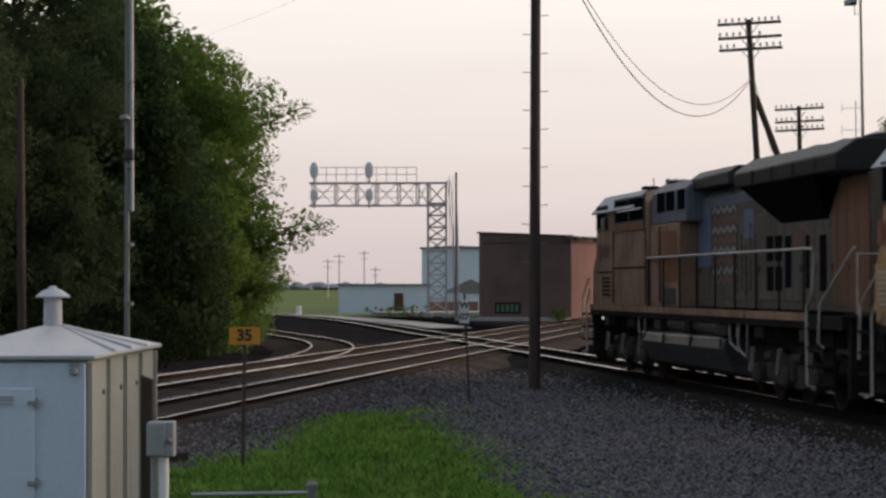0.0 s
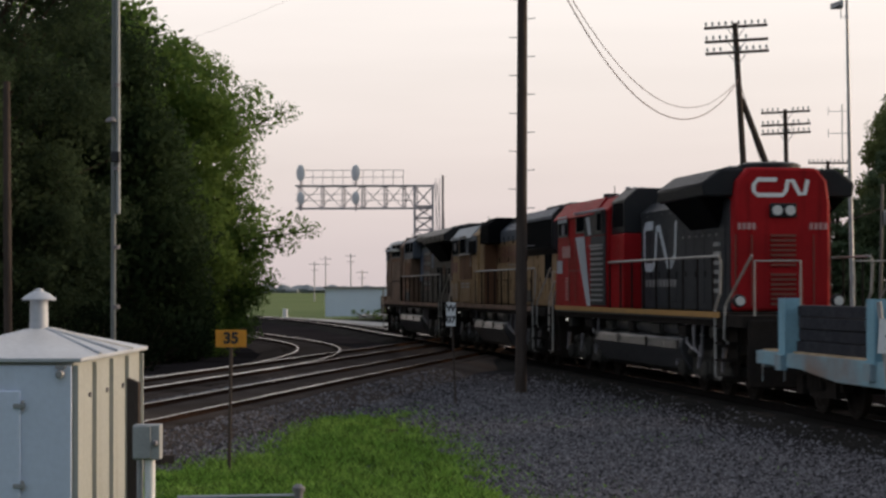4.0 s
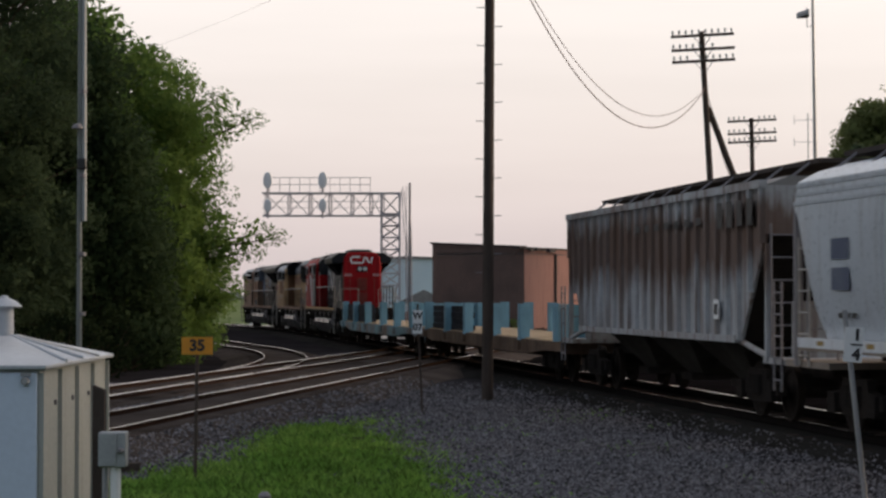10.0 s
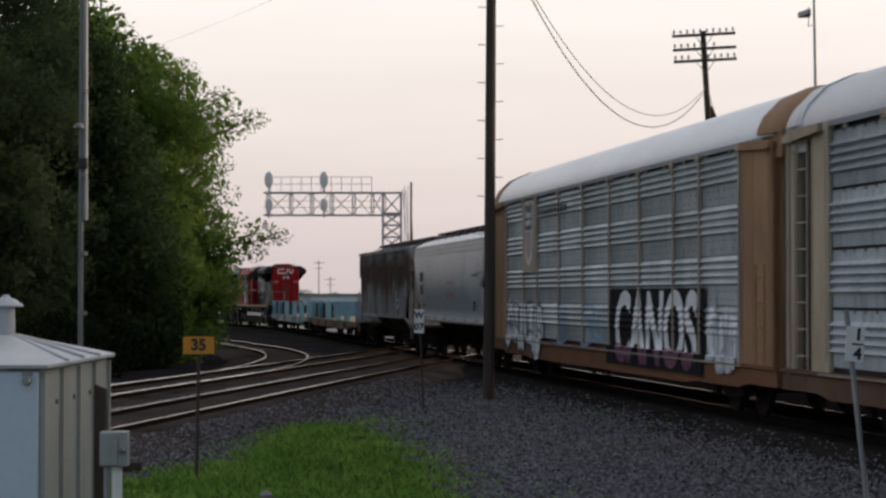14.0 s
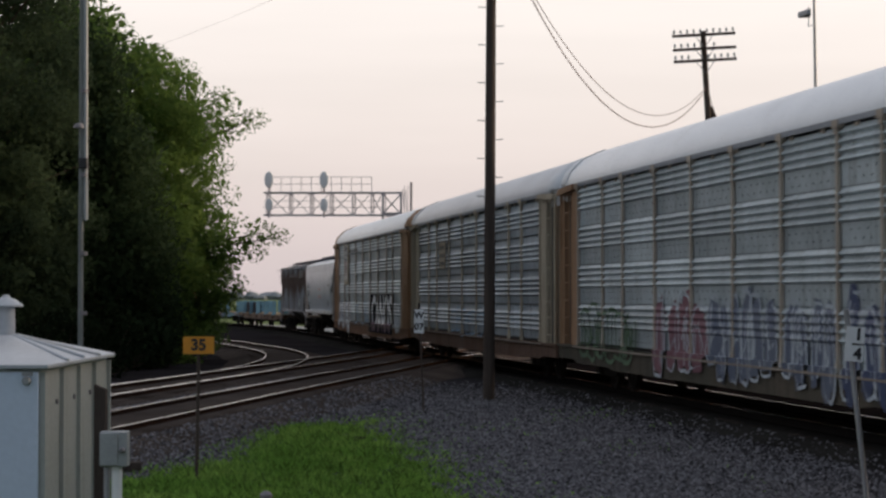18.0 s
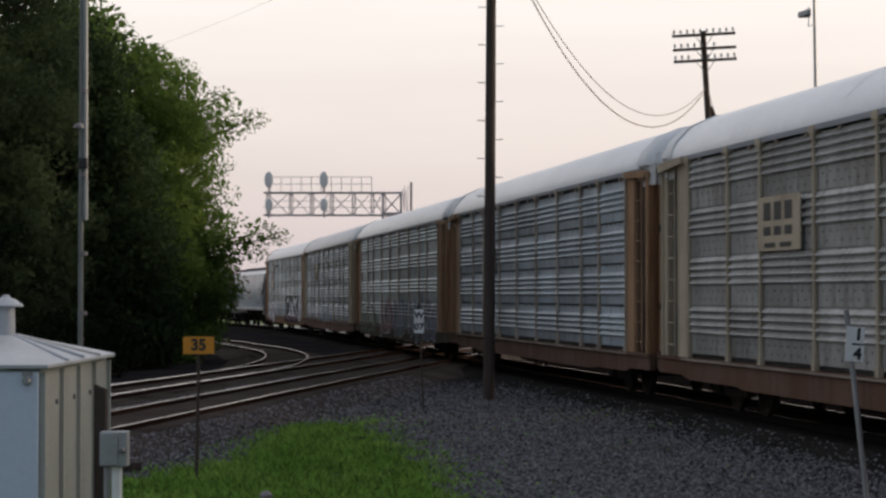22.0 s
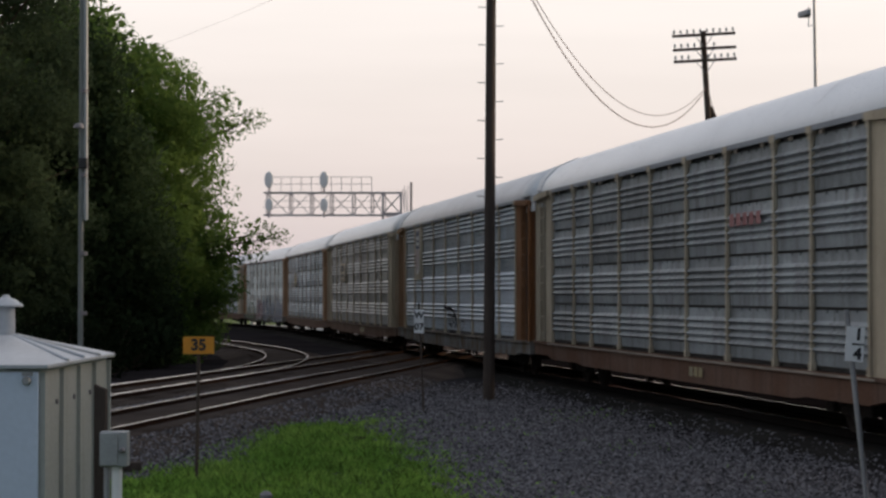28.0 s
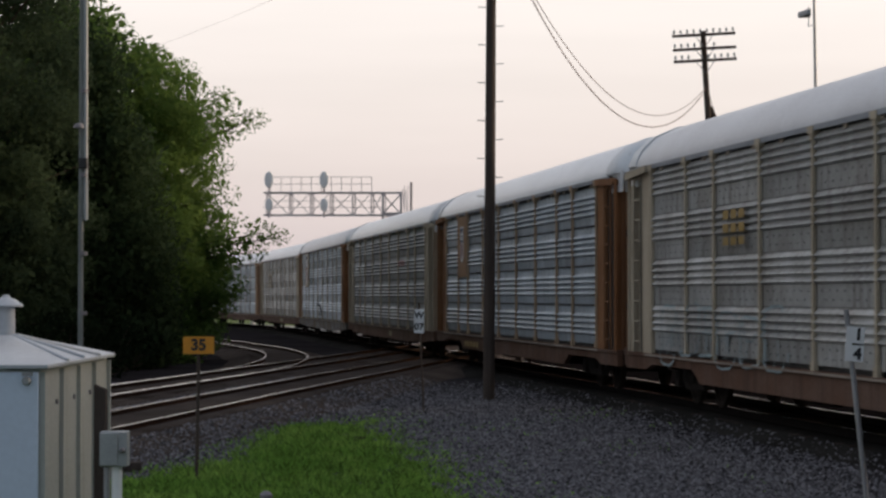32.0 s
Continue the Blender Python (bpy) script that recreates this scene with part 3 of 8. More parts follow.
def ground_material():
    m = mat("ground_gravel_and_grass", (0.088, 0.084, 0.090), 1.0, 0, (0.040, 0.0375, 0.041), 0.35, 0.8, 14, 0.8, 0.9, spec=0.0)
    nt = m.node_tree
    ln = nt.links.new
    b = nt.nodes["Principled BSDF"]
    gravel = b.inputs["Base Color"].links[0].from_socket
    geo = nt.nodes.new("ShaderNodeTexCoord")
    sep = nt.nodes.new("ShaderNodeSeparateXYZ")
    ln(geo.outputs["Object"], sep.inputs[0])

    def op(kind, a, c):
        n = nt.nodes.new("ShaderNodeMath")
        n.operation = kind
        for sock, v in zip(n.inputs, (a, c)):
            if isinstance(v, (int, float)):
                sock.default_value = v
            else:
                ln(v, sock)
        return n.outputs[0]

    def rag(sc):
        n = nt.nodes.new("ShaderNodeTexNoise")
        n.inputs["Scale"].default_value, n.inputs["Detail"].default_value = sc, 5
        ln(geo.outputs["Object"], n.inputs["Vector"])
        return n.outputs["Fac"]

    def soft(v, lo, hi):
        r = nt.nodes.new("ShaderNodeMapRange")
        r.inputs["From Min"].default_value, r.inputs["From Max"].default_value = lo, hi
        ln(v, r.inputs["Value"])
        return r.outputs[0]

    def mixc(f, a, c):
        x = nt.nodes.new("ShaderNodeMix")
        x.data_type = "RGBA"
        ln(f, x.inputs[0])
        ln(a, x.inputs[6])
        if isinstance(c, tuple):
            x.inputs[7].default_value = (*c, 1)
        else:
            ln(c, x.inputs[7])
        return x.outputs[2]

    # the grass patch: a left edge that slants in towards the camera, a right edge that slants out, and a far end
    X_, Y_ = sep.outputs["X"], sep.outputs["Y"]
    left_ = op("MINIMUM", op("ADD", op("MULTIPLY", Y_, 0.37), -14.655), -2.95)
    right_ = op("ADD", op("MULTIPLY", Y_, -0.125), 3.55)
    egg = op("MINIMUM", op("MINIMUM", op("SUBTRACT", X_, left_), op("SUBTRACT", right_, X_)), op("MULTIPLY", op("SUBTRACT", 40.0, Y_), 0.35))
    egg = op("MINIMUM", egg, 0.9)
    patch = soft(op("ADD", egg, op("ADD", op("MULTIPLY", op("SUBTRACT", rag(0.9), 0.5), 1.0), op("MULTIPLY", op("SUBTRACT", rag(9.0), 0.5), 2.2))), -0.35, 0.9)
    turf = nt.nodes.new("ShaderNodeMix")
    turf.data_type = "RGBA"
    ln(rag(2.5), turf.inputs[0])
    turf.inputs[6].default_value, turf.inputs[7].default_value = (0.022, 0.045, 0.011, 1), (0.075, 0.13, 0.025, 1)
    # distance haze is mixed into the field colours
    field = nt.nodes.new("ShaderNodeMix")
    field.data_type = "RGBA"
    ln(rag(0.012), field.inputs[0])
    field.inputs[6].default_value, field.inputs[7].default_value = (0.14, 0.175, 0.075, 1), (0.20, 0.235, 0.115, 1)
    # oil-dark soil along the tracks, and darker ground at the grove
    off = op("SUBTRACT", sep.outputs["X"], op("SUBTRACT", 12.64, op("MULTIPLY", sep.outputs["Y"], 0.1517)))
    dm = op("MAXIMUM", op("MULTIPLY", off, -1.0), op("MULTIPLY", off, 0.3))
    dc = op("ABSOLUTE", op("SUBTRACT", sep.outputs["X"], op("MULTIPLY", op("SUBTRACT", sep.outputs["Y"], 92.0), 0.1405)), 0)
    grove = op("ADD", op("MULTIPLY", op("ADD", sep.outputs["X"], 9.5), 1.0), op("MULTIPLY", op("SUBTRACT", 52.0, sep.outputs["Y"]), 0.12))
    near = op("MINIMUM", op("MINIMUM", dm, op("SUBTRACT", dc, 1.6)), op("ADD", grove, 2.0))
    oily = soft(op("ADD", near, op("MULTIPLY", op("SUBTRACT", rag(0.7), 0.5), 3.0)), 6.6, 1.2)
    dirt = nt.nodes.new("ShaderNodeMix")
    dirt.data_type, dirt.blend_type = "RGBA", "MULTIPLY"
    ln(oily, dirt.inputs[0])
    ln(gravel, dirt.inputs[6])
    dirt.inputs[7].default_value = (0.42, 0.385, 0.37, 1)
    # strip right of the main track darkened for the train's shade
    shade_strip = nt.nodes.new("ShaderNodeMix")
    shade_strip.data_type, shade_strip.blend_type = "RGBA", "MULTIPLY"
    ln(soft(op("ADD", op("ABSOLUTE", op("SUBTRACT", off, 4.5), 0), op("MULTIPLY", op("SUBTRACT", rag(0.8), 0.5), 2.0)), 6.5, 3.5), shade_strip.inputs[0])
    ln(dirt.outputs[2], shade_strip.inputs[6])
    shade_strip.inputs[7].default_value = (0.30, 0.29, 0.28, 1)
    c = mixc(patch, shade_strip.outputs[2], turf.outputs[2])
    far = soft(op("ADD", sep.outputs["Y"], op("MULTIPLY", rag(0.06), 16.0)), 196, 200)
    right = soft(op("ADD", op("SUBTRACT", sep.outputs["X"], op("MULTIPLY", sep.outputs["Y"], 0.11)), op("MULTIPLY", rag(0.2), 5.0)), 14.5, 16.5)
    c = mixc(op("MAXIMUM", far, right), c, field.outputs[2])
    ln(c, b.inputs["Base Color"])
    return m


M_GROUND = ground_material()


def ground_z(x, y):
    return fall(y) - 0.31 + 0.035 * noise.noise(Vector((x * 0.25, y * 0.25, 0)))


gx = [-2500, -1200, -600, -300, -150, -80, -50, -35] + [-25 + 0.8 * i for i in range(70)] + [36, 50, 80, 150, 300, 600, 1200, 2500]
gy = [-800, -400, -200, -100, -50, -20, 0] + [8 + 0.9 * i for i in range(90)] + [95, 105, 120, 140, 160, 185, 210, 250, 320, 450, 700, 1200, 2000, 3200]
g = Mesh()
for yy in gy:
    for xx in gx:
        g.v.append((xx, yy, ground_z(xx, yy)))
nxg = len(gx)
g.f = [(j * nxg + i, j * nxg + i + 1, (j + 1) * nxg + i + 1, (j + 1) * nxg + i) for j in range(len(gy) - 1) for i in range(nxg - 1)]
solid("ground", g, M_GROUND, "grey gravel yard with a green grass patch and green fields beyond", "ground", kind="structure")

# ---------------------------------------------------------------- tracks
HEAD = [(-0.022, 0.002), (0.022, 0.002), (0.033, -0.004), (0.0375, -0.010), (-0.0375, -0.010), (-0.033, -0.004)]
WEB = [(-0.036, -0.005), (0.036, -0.005), (0.036, -0.03), (0.012, -0.045), (0.012, -0.13), (0.075, -0.15), (0.075, -0.165), (-0.075, -0.165), (-0.075, -0.15), (-0.012, -0.13), (-0.012, -0.045), (-0.036, -0.03)]
BED_LOW = [(-1.5, -0.01), (-0.9, 0.012), (0.9, 0.012), (1.5, -0.01), (2.5, -0.24), (-2.5, -0.24)]
BED = [(-1.38, 0.0), (-0.9, 0.022), (-0.6, 0.022), (0.6, 0.0), (0.9, 0.0), (1.75, 0.0), (2.9, -0.30), (-2.35, -0.30)]


def sweep(line, outline, off, dz):
    """Sweeps an outline (sideways, up) along points (x, y, heading)."""
    sec = []
    for x, y, h in line:
        cx, sx = math.cos(h), -math.sin(h)
        sec.append([(x + (off + u) * cx, y + (off + u) * sx, fall(y) + dz + w) for u, w in outline])
    return Mesh().loft(sec)


TRACKS = {}


def lay_track(name, line, dz, label, head=1.0):
    """A track of two rails on a ballast bed; its ties are laid at the end of the file."""
    t = thing(name, label, "railway track", kind="structure")
    for side in (-0.755, 0.755):
        rail = part("rail", sweep(line, WEB, side, dz), M_RAIL_MAIN if name == "track_main" else M_RAIL_SIDE, t)
        part("rail_head", sweep(line, [(u * head, w) for u, w in HEAD], side, dz), M_STEEL_RAIL, rail, "bright worn steel running surface")
    part("ballast", sweep(line, BED if name == "track_main" else BED_LOW, 0, dz * 3 - (0.172 if name == "track_main" else 0.098)), M_BALLAST if name == "track_main" else M_BALLAST_BROWN, t, "dark stained ballast bed")
    TRACKS[name] = (t, line, dz)
    return t


MAIN = [main_line(s) for s in list(range(-400, -40, 20)) + list(range(-40, 260, 4)) + list(range(260, 460, 10))]
lay_track("track_main", MAIN, 0.0, "main track with bright rails on dark ballast")
HX = radians(8.0)


def cross_line(y_at_zero, d):
    return (d * math.sin(HX), y_at_zero + d * math.cos(HX), HX)


lay_track("track_crossing_near", [cross_line(78.0, d) for d in range(-90, 200, 10)], -0.005, "rusty-sided track crossing the main line on timber ties", 0.7)
lay_track("track_crossing_far", [cross_line(103.0, d) for d in range(-110, 200, 10)], -0.010, "second crossing track with worn shiny rail heads", 0.7)
# the connecting curve leaves the far crossing track and bends left beside the main line
link, lx, ly, lh = [], -9.35, 36.0, HX
for i in range(50):
    link.append((lx, ly, lh))
    s_here = i * 2.5
    kk = 0.0 if s_here < 22 else (-0.0098 if s_here < 58 else 0.0)
    lh += kk * 2.5
    lx, ly = lx + 2.5 * math.sin(lh), ly + 2.5 * math.cos(lh)
lay_track("track_connection", link, -0.015, "sharply curved connecting track with bright rails", 0.6)

# ---------------------------------------------------------------- buildings behind the tracks


def wall_prism(p, q, z0, za, zb, th):
    """An upright wall from p to q, its top sloping from za to zb, th thick to the left of its run."""
    d = Vector((q[0] - p[0], q[1] - p[1], 0)).normalized()
    n = Vector((-d.y, d.x, 0)) * th
    a, b = Vector((p[0], p[1], 0)), Vector((q[0], q[1], 0))
    lo = [a, b, b + n, a + n]
    return Mesh().add([(v.x, v.y, z0) for v in lo] + [(v.x, v.y, z) for v, z in zip(lo, (za, zb, zb, za))],
                      [(3, 2, 1, 0), (4, 5, 6, 7), (0, 1, 5, 4), (1, 2, 6, 5), (2, 3, 7, 6), (3, 0, 4, 7)])


WA, WB, WC = (-0.69, 163.5), (6.1, 160.0), (29.4, 205.0)
WD = (WA[0] + WC[0] - WB[0], WA[1] + WC[1] - WB[1])
Z0 = -0.62
wh = thing("brick_warehouse", "long low brick warehouse, brown end wall and salmon side wall", "building")
part("end_wall", wall_prism(WA, WB, Z0, 6.05, 5.7, 0.35), M_BRICK_BR, wh, "weathered brown brick end wall")
part("side_wall", wall_prism(WB, WC, Z0, 5.62, 5.62, 0.35), M_BRICK_PK, wh, "salmon brick side wall stained under the coping")
part("back_wall", wall_prism(WC, WD, Z0, 5.5, 5.5, 0.35), M_BRICK_PK, wh)
part("far_wall", wall_prism(WD, WA, Z0, 5.5, 5.5, 0.35), M_BRICK_BR, wh)
rf = Mesh().add([(*WA, 5.35), (*WB, 5.35), (*WC, 5.35), (*WD, 5.35), (*WA, 5.2), (*WB, 5.2), (*WC, 5.2), (*WD, 5.2)],
                [(0, 1, 2, 3), (7, 6, 5, 4), (0, 4, 5, 1), (1, 5, 6, 2), (2, 6, 7, 3), (3, 7, 4, 0)])
part("roof", rf, M_ROOF_TAR, wh)


def along(p, q, k, out=0.0):
    d = Vector((q[0] - p[0], q[1] - p[1])).normalized()
    return Vector((p[0] + (q[0] - p[0]) * k + d.y * out, p[1] + (q[1] - p[1]) * k - d.x * out))


cop = Mesh()
for p_, q_, za, zb in ((WA, WB, 6.05, 5.7), (WB, WC, 5.62, 5.62)):
    a_, b_ = along(p_, q_, -0.02, 0.1), along(p_, q_, 1.003, 0.1)
    a2, b2 = along(p_, q_, -0.02, -0.45), along(p_, q_, 1.003, -0.45)
    cop.add([(*a_, za), (*b_, zb), (*b2, zb), (*a2, za), (*a_, za + 0.13), (*b_, zb + 0.13), (*b2, zb + 0.13), (*a2, za + 0.13)],
            [(3, 2, 1, 0), (4, 5, 6, 7), (0, 1, 5, 4), (1, 2, 6, 5), (2, 3, 7, 6), (3, 0, 4, 7)])
part("coping", cop, M_COPING, wh, "dark tar coping")
rng = random.Random(4)
for i in range(34):
    k = rng.random()
    p_ = along(WB, WC, k, 0.12)
    part("torn_flashing", Mesh().box((0, 0, 0), (0.3, rng.uniform(0.3, 1.4), rng.uniform(0.08, 0.28))), M_COPING, wh, "ragged dark flashing", at=pose(p_.x, p_.y, 5.55 + rng.uniform(-0.06, 0.08), rng.uniform(-6, 6), 0, -27))
for k in (0.107, 0.323, 0.589, 0.872):
    p_ = along(WB, WC, k, 0.09)
    part("downspout", Mesh().tube([(p_.x, p_.y, Z0), (p_.x, p_.y, 5.3)], 0.09, 8), M_BLACK, wh, "black rain pipe")
a_, b_ = along(WA, WB, 0.17, 0.004), along(WA, WB, 0.46, 0.004)
part("painted_tag", Mesh().add([(*a_, 0.0), (*b_, 0.0), (*b_, 0.85), (*a_, 0.85)], [(0, 1, 2, 3)]), M_GR_BLACK, wh, "dark sprayed patch low on the wall")
for i in range(5):
    a2, b2 = along(WA, WB, 0.19 + i * 0.052, 0.012), along(WA, WB, 0.225 + i * 0.052, 0.012)
    part("painted_bar", Mesh().add([(*a2, 0.15), (*b2, 0.15), (*b2, 0.7), (*a2, 0.7)], [(0, 1, 2, 3)]), M_GR_GREEN, wh)
a_, b_ = along(WA, WB, -0.1, 0.4), along(WA, WB, 1.05, 0.4)
solid("loading_slab", wall_prism(tuple(along(WA, WB, -0.15, 1.7)), tuple(along(WA, WB, 1.0, 1.7)), -0.7, -0.25, -0.25, 1.6), M_CONC,
      "pale concrete slab along the foot of the brick warehouse", "slab")


def metal_building(name, label, x0, x1, y, depth, z0, z1, pitch, material, doors=()):
    b = thing(name, label, "building")
    part("wall", Mesh().span((x0, y, z0), (x1, y + depth, z1)), material, b)
    part("roof", Mesh().prism([(x0 - 0.3, z1 + 0.004), (x1 + 0.3, z1 + 0.004), (x1 + 0.3, z1 + 0.16), ((x0 + x1) / 2, z1 + 0.16 + pitch), (x0 - 0.3, z1 + 0.16)], 1, y - 0.3, y + depth + 0.3), M_GALV_DARK, b)
    n = int((x1 - x0) / 0.9)
    for i in range(n + 1):
        part("seam", Mesh().box((x0 + (x1 - x0) * i / n, y - 0.02, (z0 + z1) / 2), (0.06, 0.05, z1 - z0 - 0.02)), material, b)
    for dx0, dx1, dz1 in doors:
        part("door", Mesh().span((dx0, y - 0.06, z0), (dx1, y + 0.02, dz1)), M_RUSTBROWN, b, "red-brown door")
    return b


metal_building("low_metal_building", "low pale blue metal building with a flat roof", -14.6, -6.0, 212, 9, -0.75, 2.15, 0.0, M_BLUEMETAL, [(-9.2, -8.3, 1.4)])
metal_building("tall_metal_building", "tall pale grey-blue metal building", -8.0, 0.4, 262, 14, -0.8, 6.6, 0.2, M_GREYBLUE)
metal_building("gabled_metal_shed", "small pale grey-blue gabled metal shed", -4.6, 0.6, 246, 8, -0.8, 1.3, 1.4, M_BLUEMETAL)
solid("low_brick_wall", Mesh().span((-8.8, 214, -0.8), (-1.0, 214.4, 0.55)), M_BRICK_PK, "low reddish wall beyond the signal mast", "wall", bevel=0.03)
solid("yard_slab", Mesh().span((-10.5, 196, -0.75), (3.0, 207, -0.30)), M_CONC, "pale concrete yard beyond the main track", "slab")
sec = []
for s in range(128, 300, 8):
    x, y, h = main_line(s)
    c_, s_ = math.cos(h), -math.sin(h)
    sec.append([(x + o * c_, y + o * s_, fall(y) + z) for o, z in ((3.6, -0.27), (6.2, -0.26), (6.2, -0.40), (3.6, -0.40))])
solid("service_road", Mesh().loft(sec), M_CONC, "pale gravel service road beside the main track", "road", kind="structure")

# ---------------------------------------------------------------- signal bridge


def lattice(mesh, a, b, r):
    mesh.tube([a, b], r, 5)


def signal_bridge():
    y0, y1, zb = 185.3, 186.8, -0.6
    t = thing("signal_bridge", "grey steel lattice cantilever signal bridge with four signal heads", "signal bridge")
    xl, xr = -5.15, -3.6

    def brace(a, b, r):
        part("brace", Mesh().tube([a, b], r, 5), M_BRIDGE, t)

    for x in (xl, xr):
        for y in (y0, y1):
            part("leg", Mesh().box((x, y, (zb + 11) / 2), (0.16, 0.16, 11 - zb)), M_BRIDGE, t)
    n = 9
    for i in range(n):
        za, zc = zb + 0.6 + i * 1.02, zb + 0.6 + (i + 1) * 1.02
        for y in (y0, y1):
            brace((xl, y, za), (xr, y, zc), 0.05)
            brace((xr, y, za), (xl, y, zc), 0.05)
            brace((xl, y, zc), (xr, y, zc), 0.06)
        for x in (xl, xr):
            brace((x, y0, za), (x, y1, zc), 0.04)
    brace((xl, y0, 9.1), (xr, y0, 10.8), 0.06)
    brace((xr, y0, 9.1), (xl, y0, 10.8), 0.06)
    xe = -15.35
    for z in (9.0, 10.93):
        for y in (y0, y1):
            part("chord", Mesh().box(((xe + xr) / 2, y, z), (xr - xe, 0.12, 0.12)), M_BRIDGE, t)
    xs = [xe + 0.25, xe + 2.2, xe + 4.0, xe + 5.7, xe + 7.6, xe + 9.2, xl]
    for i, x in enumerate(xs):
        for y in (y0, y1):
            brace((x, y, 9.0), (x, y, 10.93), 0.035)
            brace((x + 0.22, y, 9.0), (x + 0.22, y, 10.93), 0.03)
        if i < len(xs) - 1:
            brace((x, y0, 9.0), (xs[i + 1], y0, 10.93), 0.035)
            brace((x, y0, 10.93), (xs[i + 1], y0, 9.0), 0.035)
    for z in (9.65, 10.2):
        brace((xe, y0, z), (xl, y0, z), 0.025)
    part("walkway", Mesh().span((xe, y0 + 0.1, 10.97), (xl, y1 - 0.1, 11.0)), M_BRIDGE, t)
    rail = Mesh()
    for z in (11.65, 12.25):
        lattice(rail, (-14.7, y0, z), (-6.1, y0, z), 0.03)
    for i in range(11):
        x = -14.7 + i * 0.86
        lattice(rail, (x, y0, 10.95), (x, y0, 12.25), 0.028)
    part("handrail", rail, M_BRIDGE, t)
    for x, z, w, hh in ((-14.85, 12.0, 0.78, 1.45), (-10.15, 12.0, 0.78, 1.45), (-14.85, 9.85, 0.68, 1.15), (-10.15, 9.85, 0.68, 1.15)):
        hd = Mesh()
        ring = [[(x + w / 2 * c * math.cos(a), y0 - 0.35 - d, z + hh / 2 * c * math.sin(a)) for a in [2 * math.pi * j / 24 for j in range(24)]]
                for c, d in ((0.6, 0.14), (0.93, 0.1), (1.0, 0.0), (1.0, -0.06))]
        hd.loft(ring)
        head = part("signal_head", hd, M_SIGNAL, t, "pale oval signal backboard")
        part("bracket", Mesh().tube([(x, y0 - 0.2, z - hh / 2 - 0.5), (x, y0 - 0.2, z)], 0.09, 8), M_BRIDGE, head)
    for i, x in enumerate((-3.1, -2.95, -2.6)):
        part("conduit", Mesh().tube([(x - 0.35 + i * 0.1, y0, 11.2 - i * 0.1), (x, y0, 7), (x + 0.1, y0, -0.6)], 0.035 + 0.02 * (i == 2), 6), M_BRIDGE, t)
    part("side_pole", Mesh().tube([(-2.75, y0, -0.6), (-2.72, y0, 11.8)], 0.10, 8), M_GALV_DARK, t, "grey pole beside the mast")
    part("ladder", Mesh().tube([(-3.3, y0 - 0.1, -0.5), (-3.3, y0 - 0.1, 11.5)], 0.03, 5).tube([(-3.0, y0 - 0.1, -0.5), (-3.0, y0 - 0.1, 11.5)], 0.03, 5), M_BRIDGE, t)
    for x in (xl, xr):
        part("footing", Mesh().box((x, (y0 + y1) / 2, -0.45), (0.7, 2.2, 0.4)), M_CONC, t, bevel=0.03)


signal_bridge()

# ---------------------------------------------------------------- poles, masts and wires


def wood_pole(label, x, y, top, lean=(0, 0), r0=0.16, r1=0.11, material=None, name="utility_pole"):
    t = thing(name, label, "pole", pose(x, y, fall(y) - 0.35))
    part("shaft", Mesh().tube([(lean[0] * k, lean[1] * k, k * (top - fall(y) + 0.35)) for k in (0, 0.25, 0.5, 0.75, 1)], r0, 14, r1), material or M_POLE, t)
    return t


# the near climbing pole: passes out of the picture's top
pole = wood_pole("dark weathered wooden pole with climbing pegs, in gravel", 1.06, 50.3, 12.5, (0.08, 0), 0.135, 0.105)
for i in range(20):
    z = 3.0 + i * 0.44
    side = 1 if i % 2 else -1
    part("climbing_peg", Mesh().tube([(0.08 * z / 12.8 + side * 0.1, 0, z), (0.08 * z / 12.8 + side * 0.30, 0, z + 0.01)], 0.011, 6), M_GALV_DARK, pole)


def telegraph_pole(label, x, y, top, lean, arm_z, half=1.5, tilt=0.05, gaps=()):
    t = wood_pole(label, x, y, top, (lean, 0), 0.18, 0.13, name="telegraph_pole")
    base = fall(y) - 0.35
    for n, az in enumerate(arm_z):
        ax = lean * (az - base) / (top - base)
        m = pose(ax, -0.2, az - base, 0, -math.degrees(tilt), 0)
        arm = part("crossarm", Mesh().box((0, 0, 0), (2 * half, 0.10, 0.13)), M_POLE, t, at=m)
        for i in range(10):
            if (n, i) in gaps:
                continue
            px = -half + 0.1 + (2 * half - 0.2) * i / 9
            part("insulator", Mesh().lathe([(0.02, 0), (0.02, 0.06), (0.055, 0.07), (0.06, 0.12), (0.045, 0.17), (0.05, 0.19), (0.03, 0.23)], 8), M_INSUL, arm, at=pose(px, 0, 0.06))
        for sd in (-1, 1):
            part("arm_brace", Mesh().tube([(sd * 0.42, -0.06, -0.06), (sd * 0.05, -0.04, -0.55)], 0.02, 5), M_GALV_DARK, arm)
    return t


telegraph_pole("dark wooden telegraph pole with three crossarms and glass insulators", 13.22, 103, 14.7, -0.85, (14.5, 13.84, 13.28), 1.5, 0.055,
               {(1, 5), (1, 7), (1, 8), (1, 9), (2, 3)})
telegraph_pole("dark telegraph pole with three crossarms behind the yard", 19.26, 133, 13.05, -0.24, (12.87, 12.1, 11.58), 1.5, 0.05, {(0, 4), (0, 5), (1, 4), (1, 5), (1, 8)})
telegraph_pole("distant dark telegraph pole with three crossarms", 27.15, 167, 11.85, 0.0, (11.7, 11.05, 10.4), 1.55, 0.0, {(1, 2)})
wood_pole("dark slanting timber brace of the telegraph pole", 17.0, 103.3, 11.1, (-4.28, 0), 0.17, 0.15, name="pole_brace")
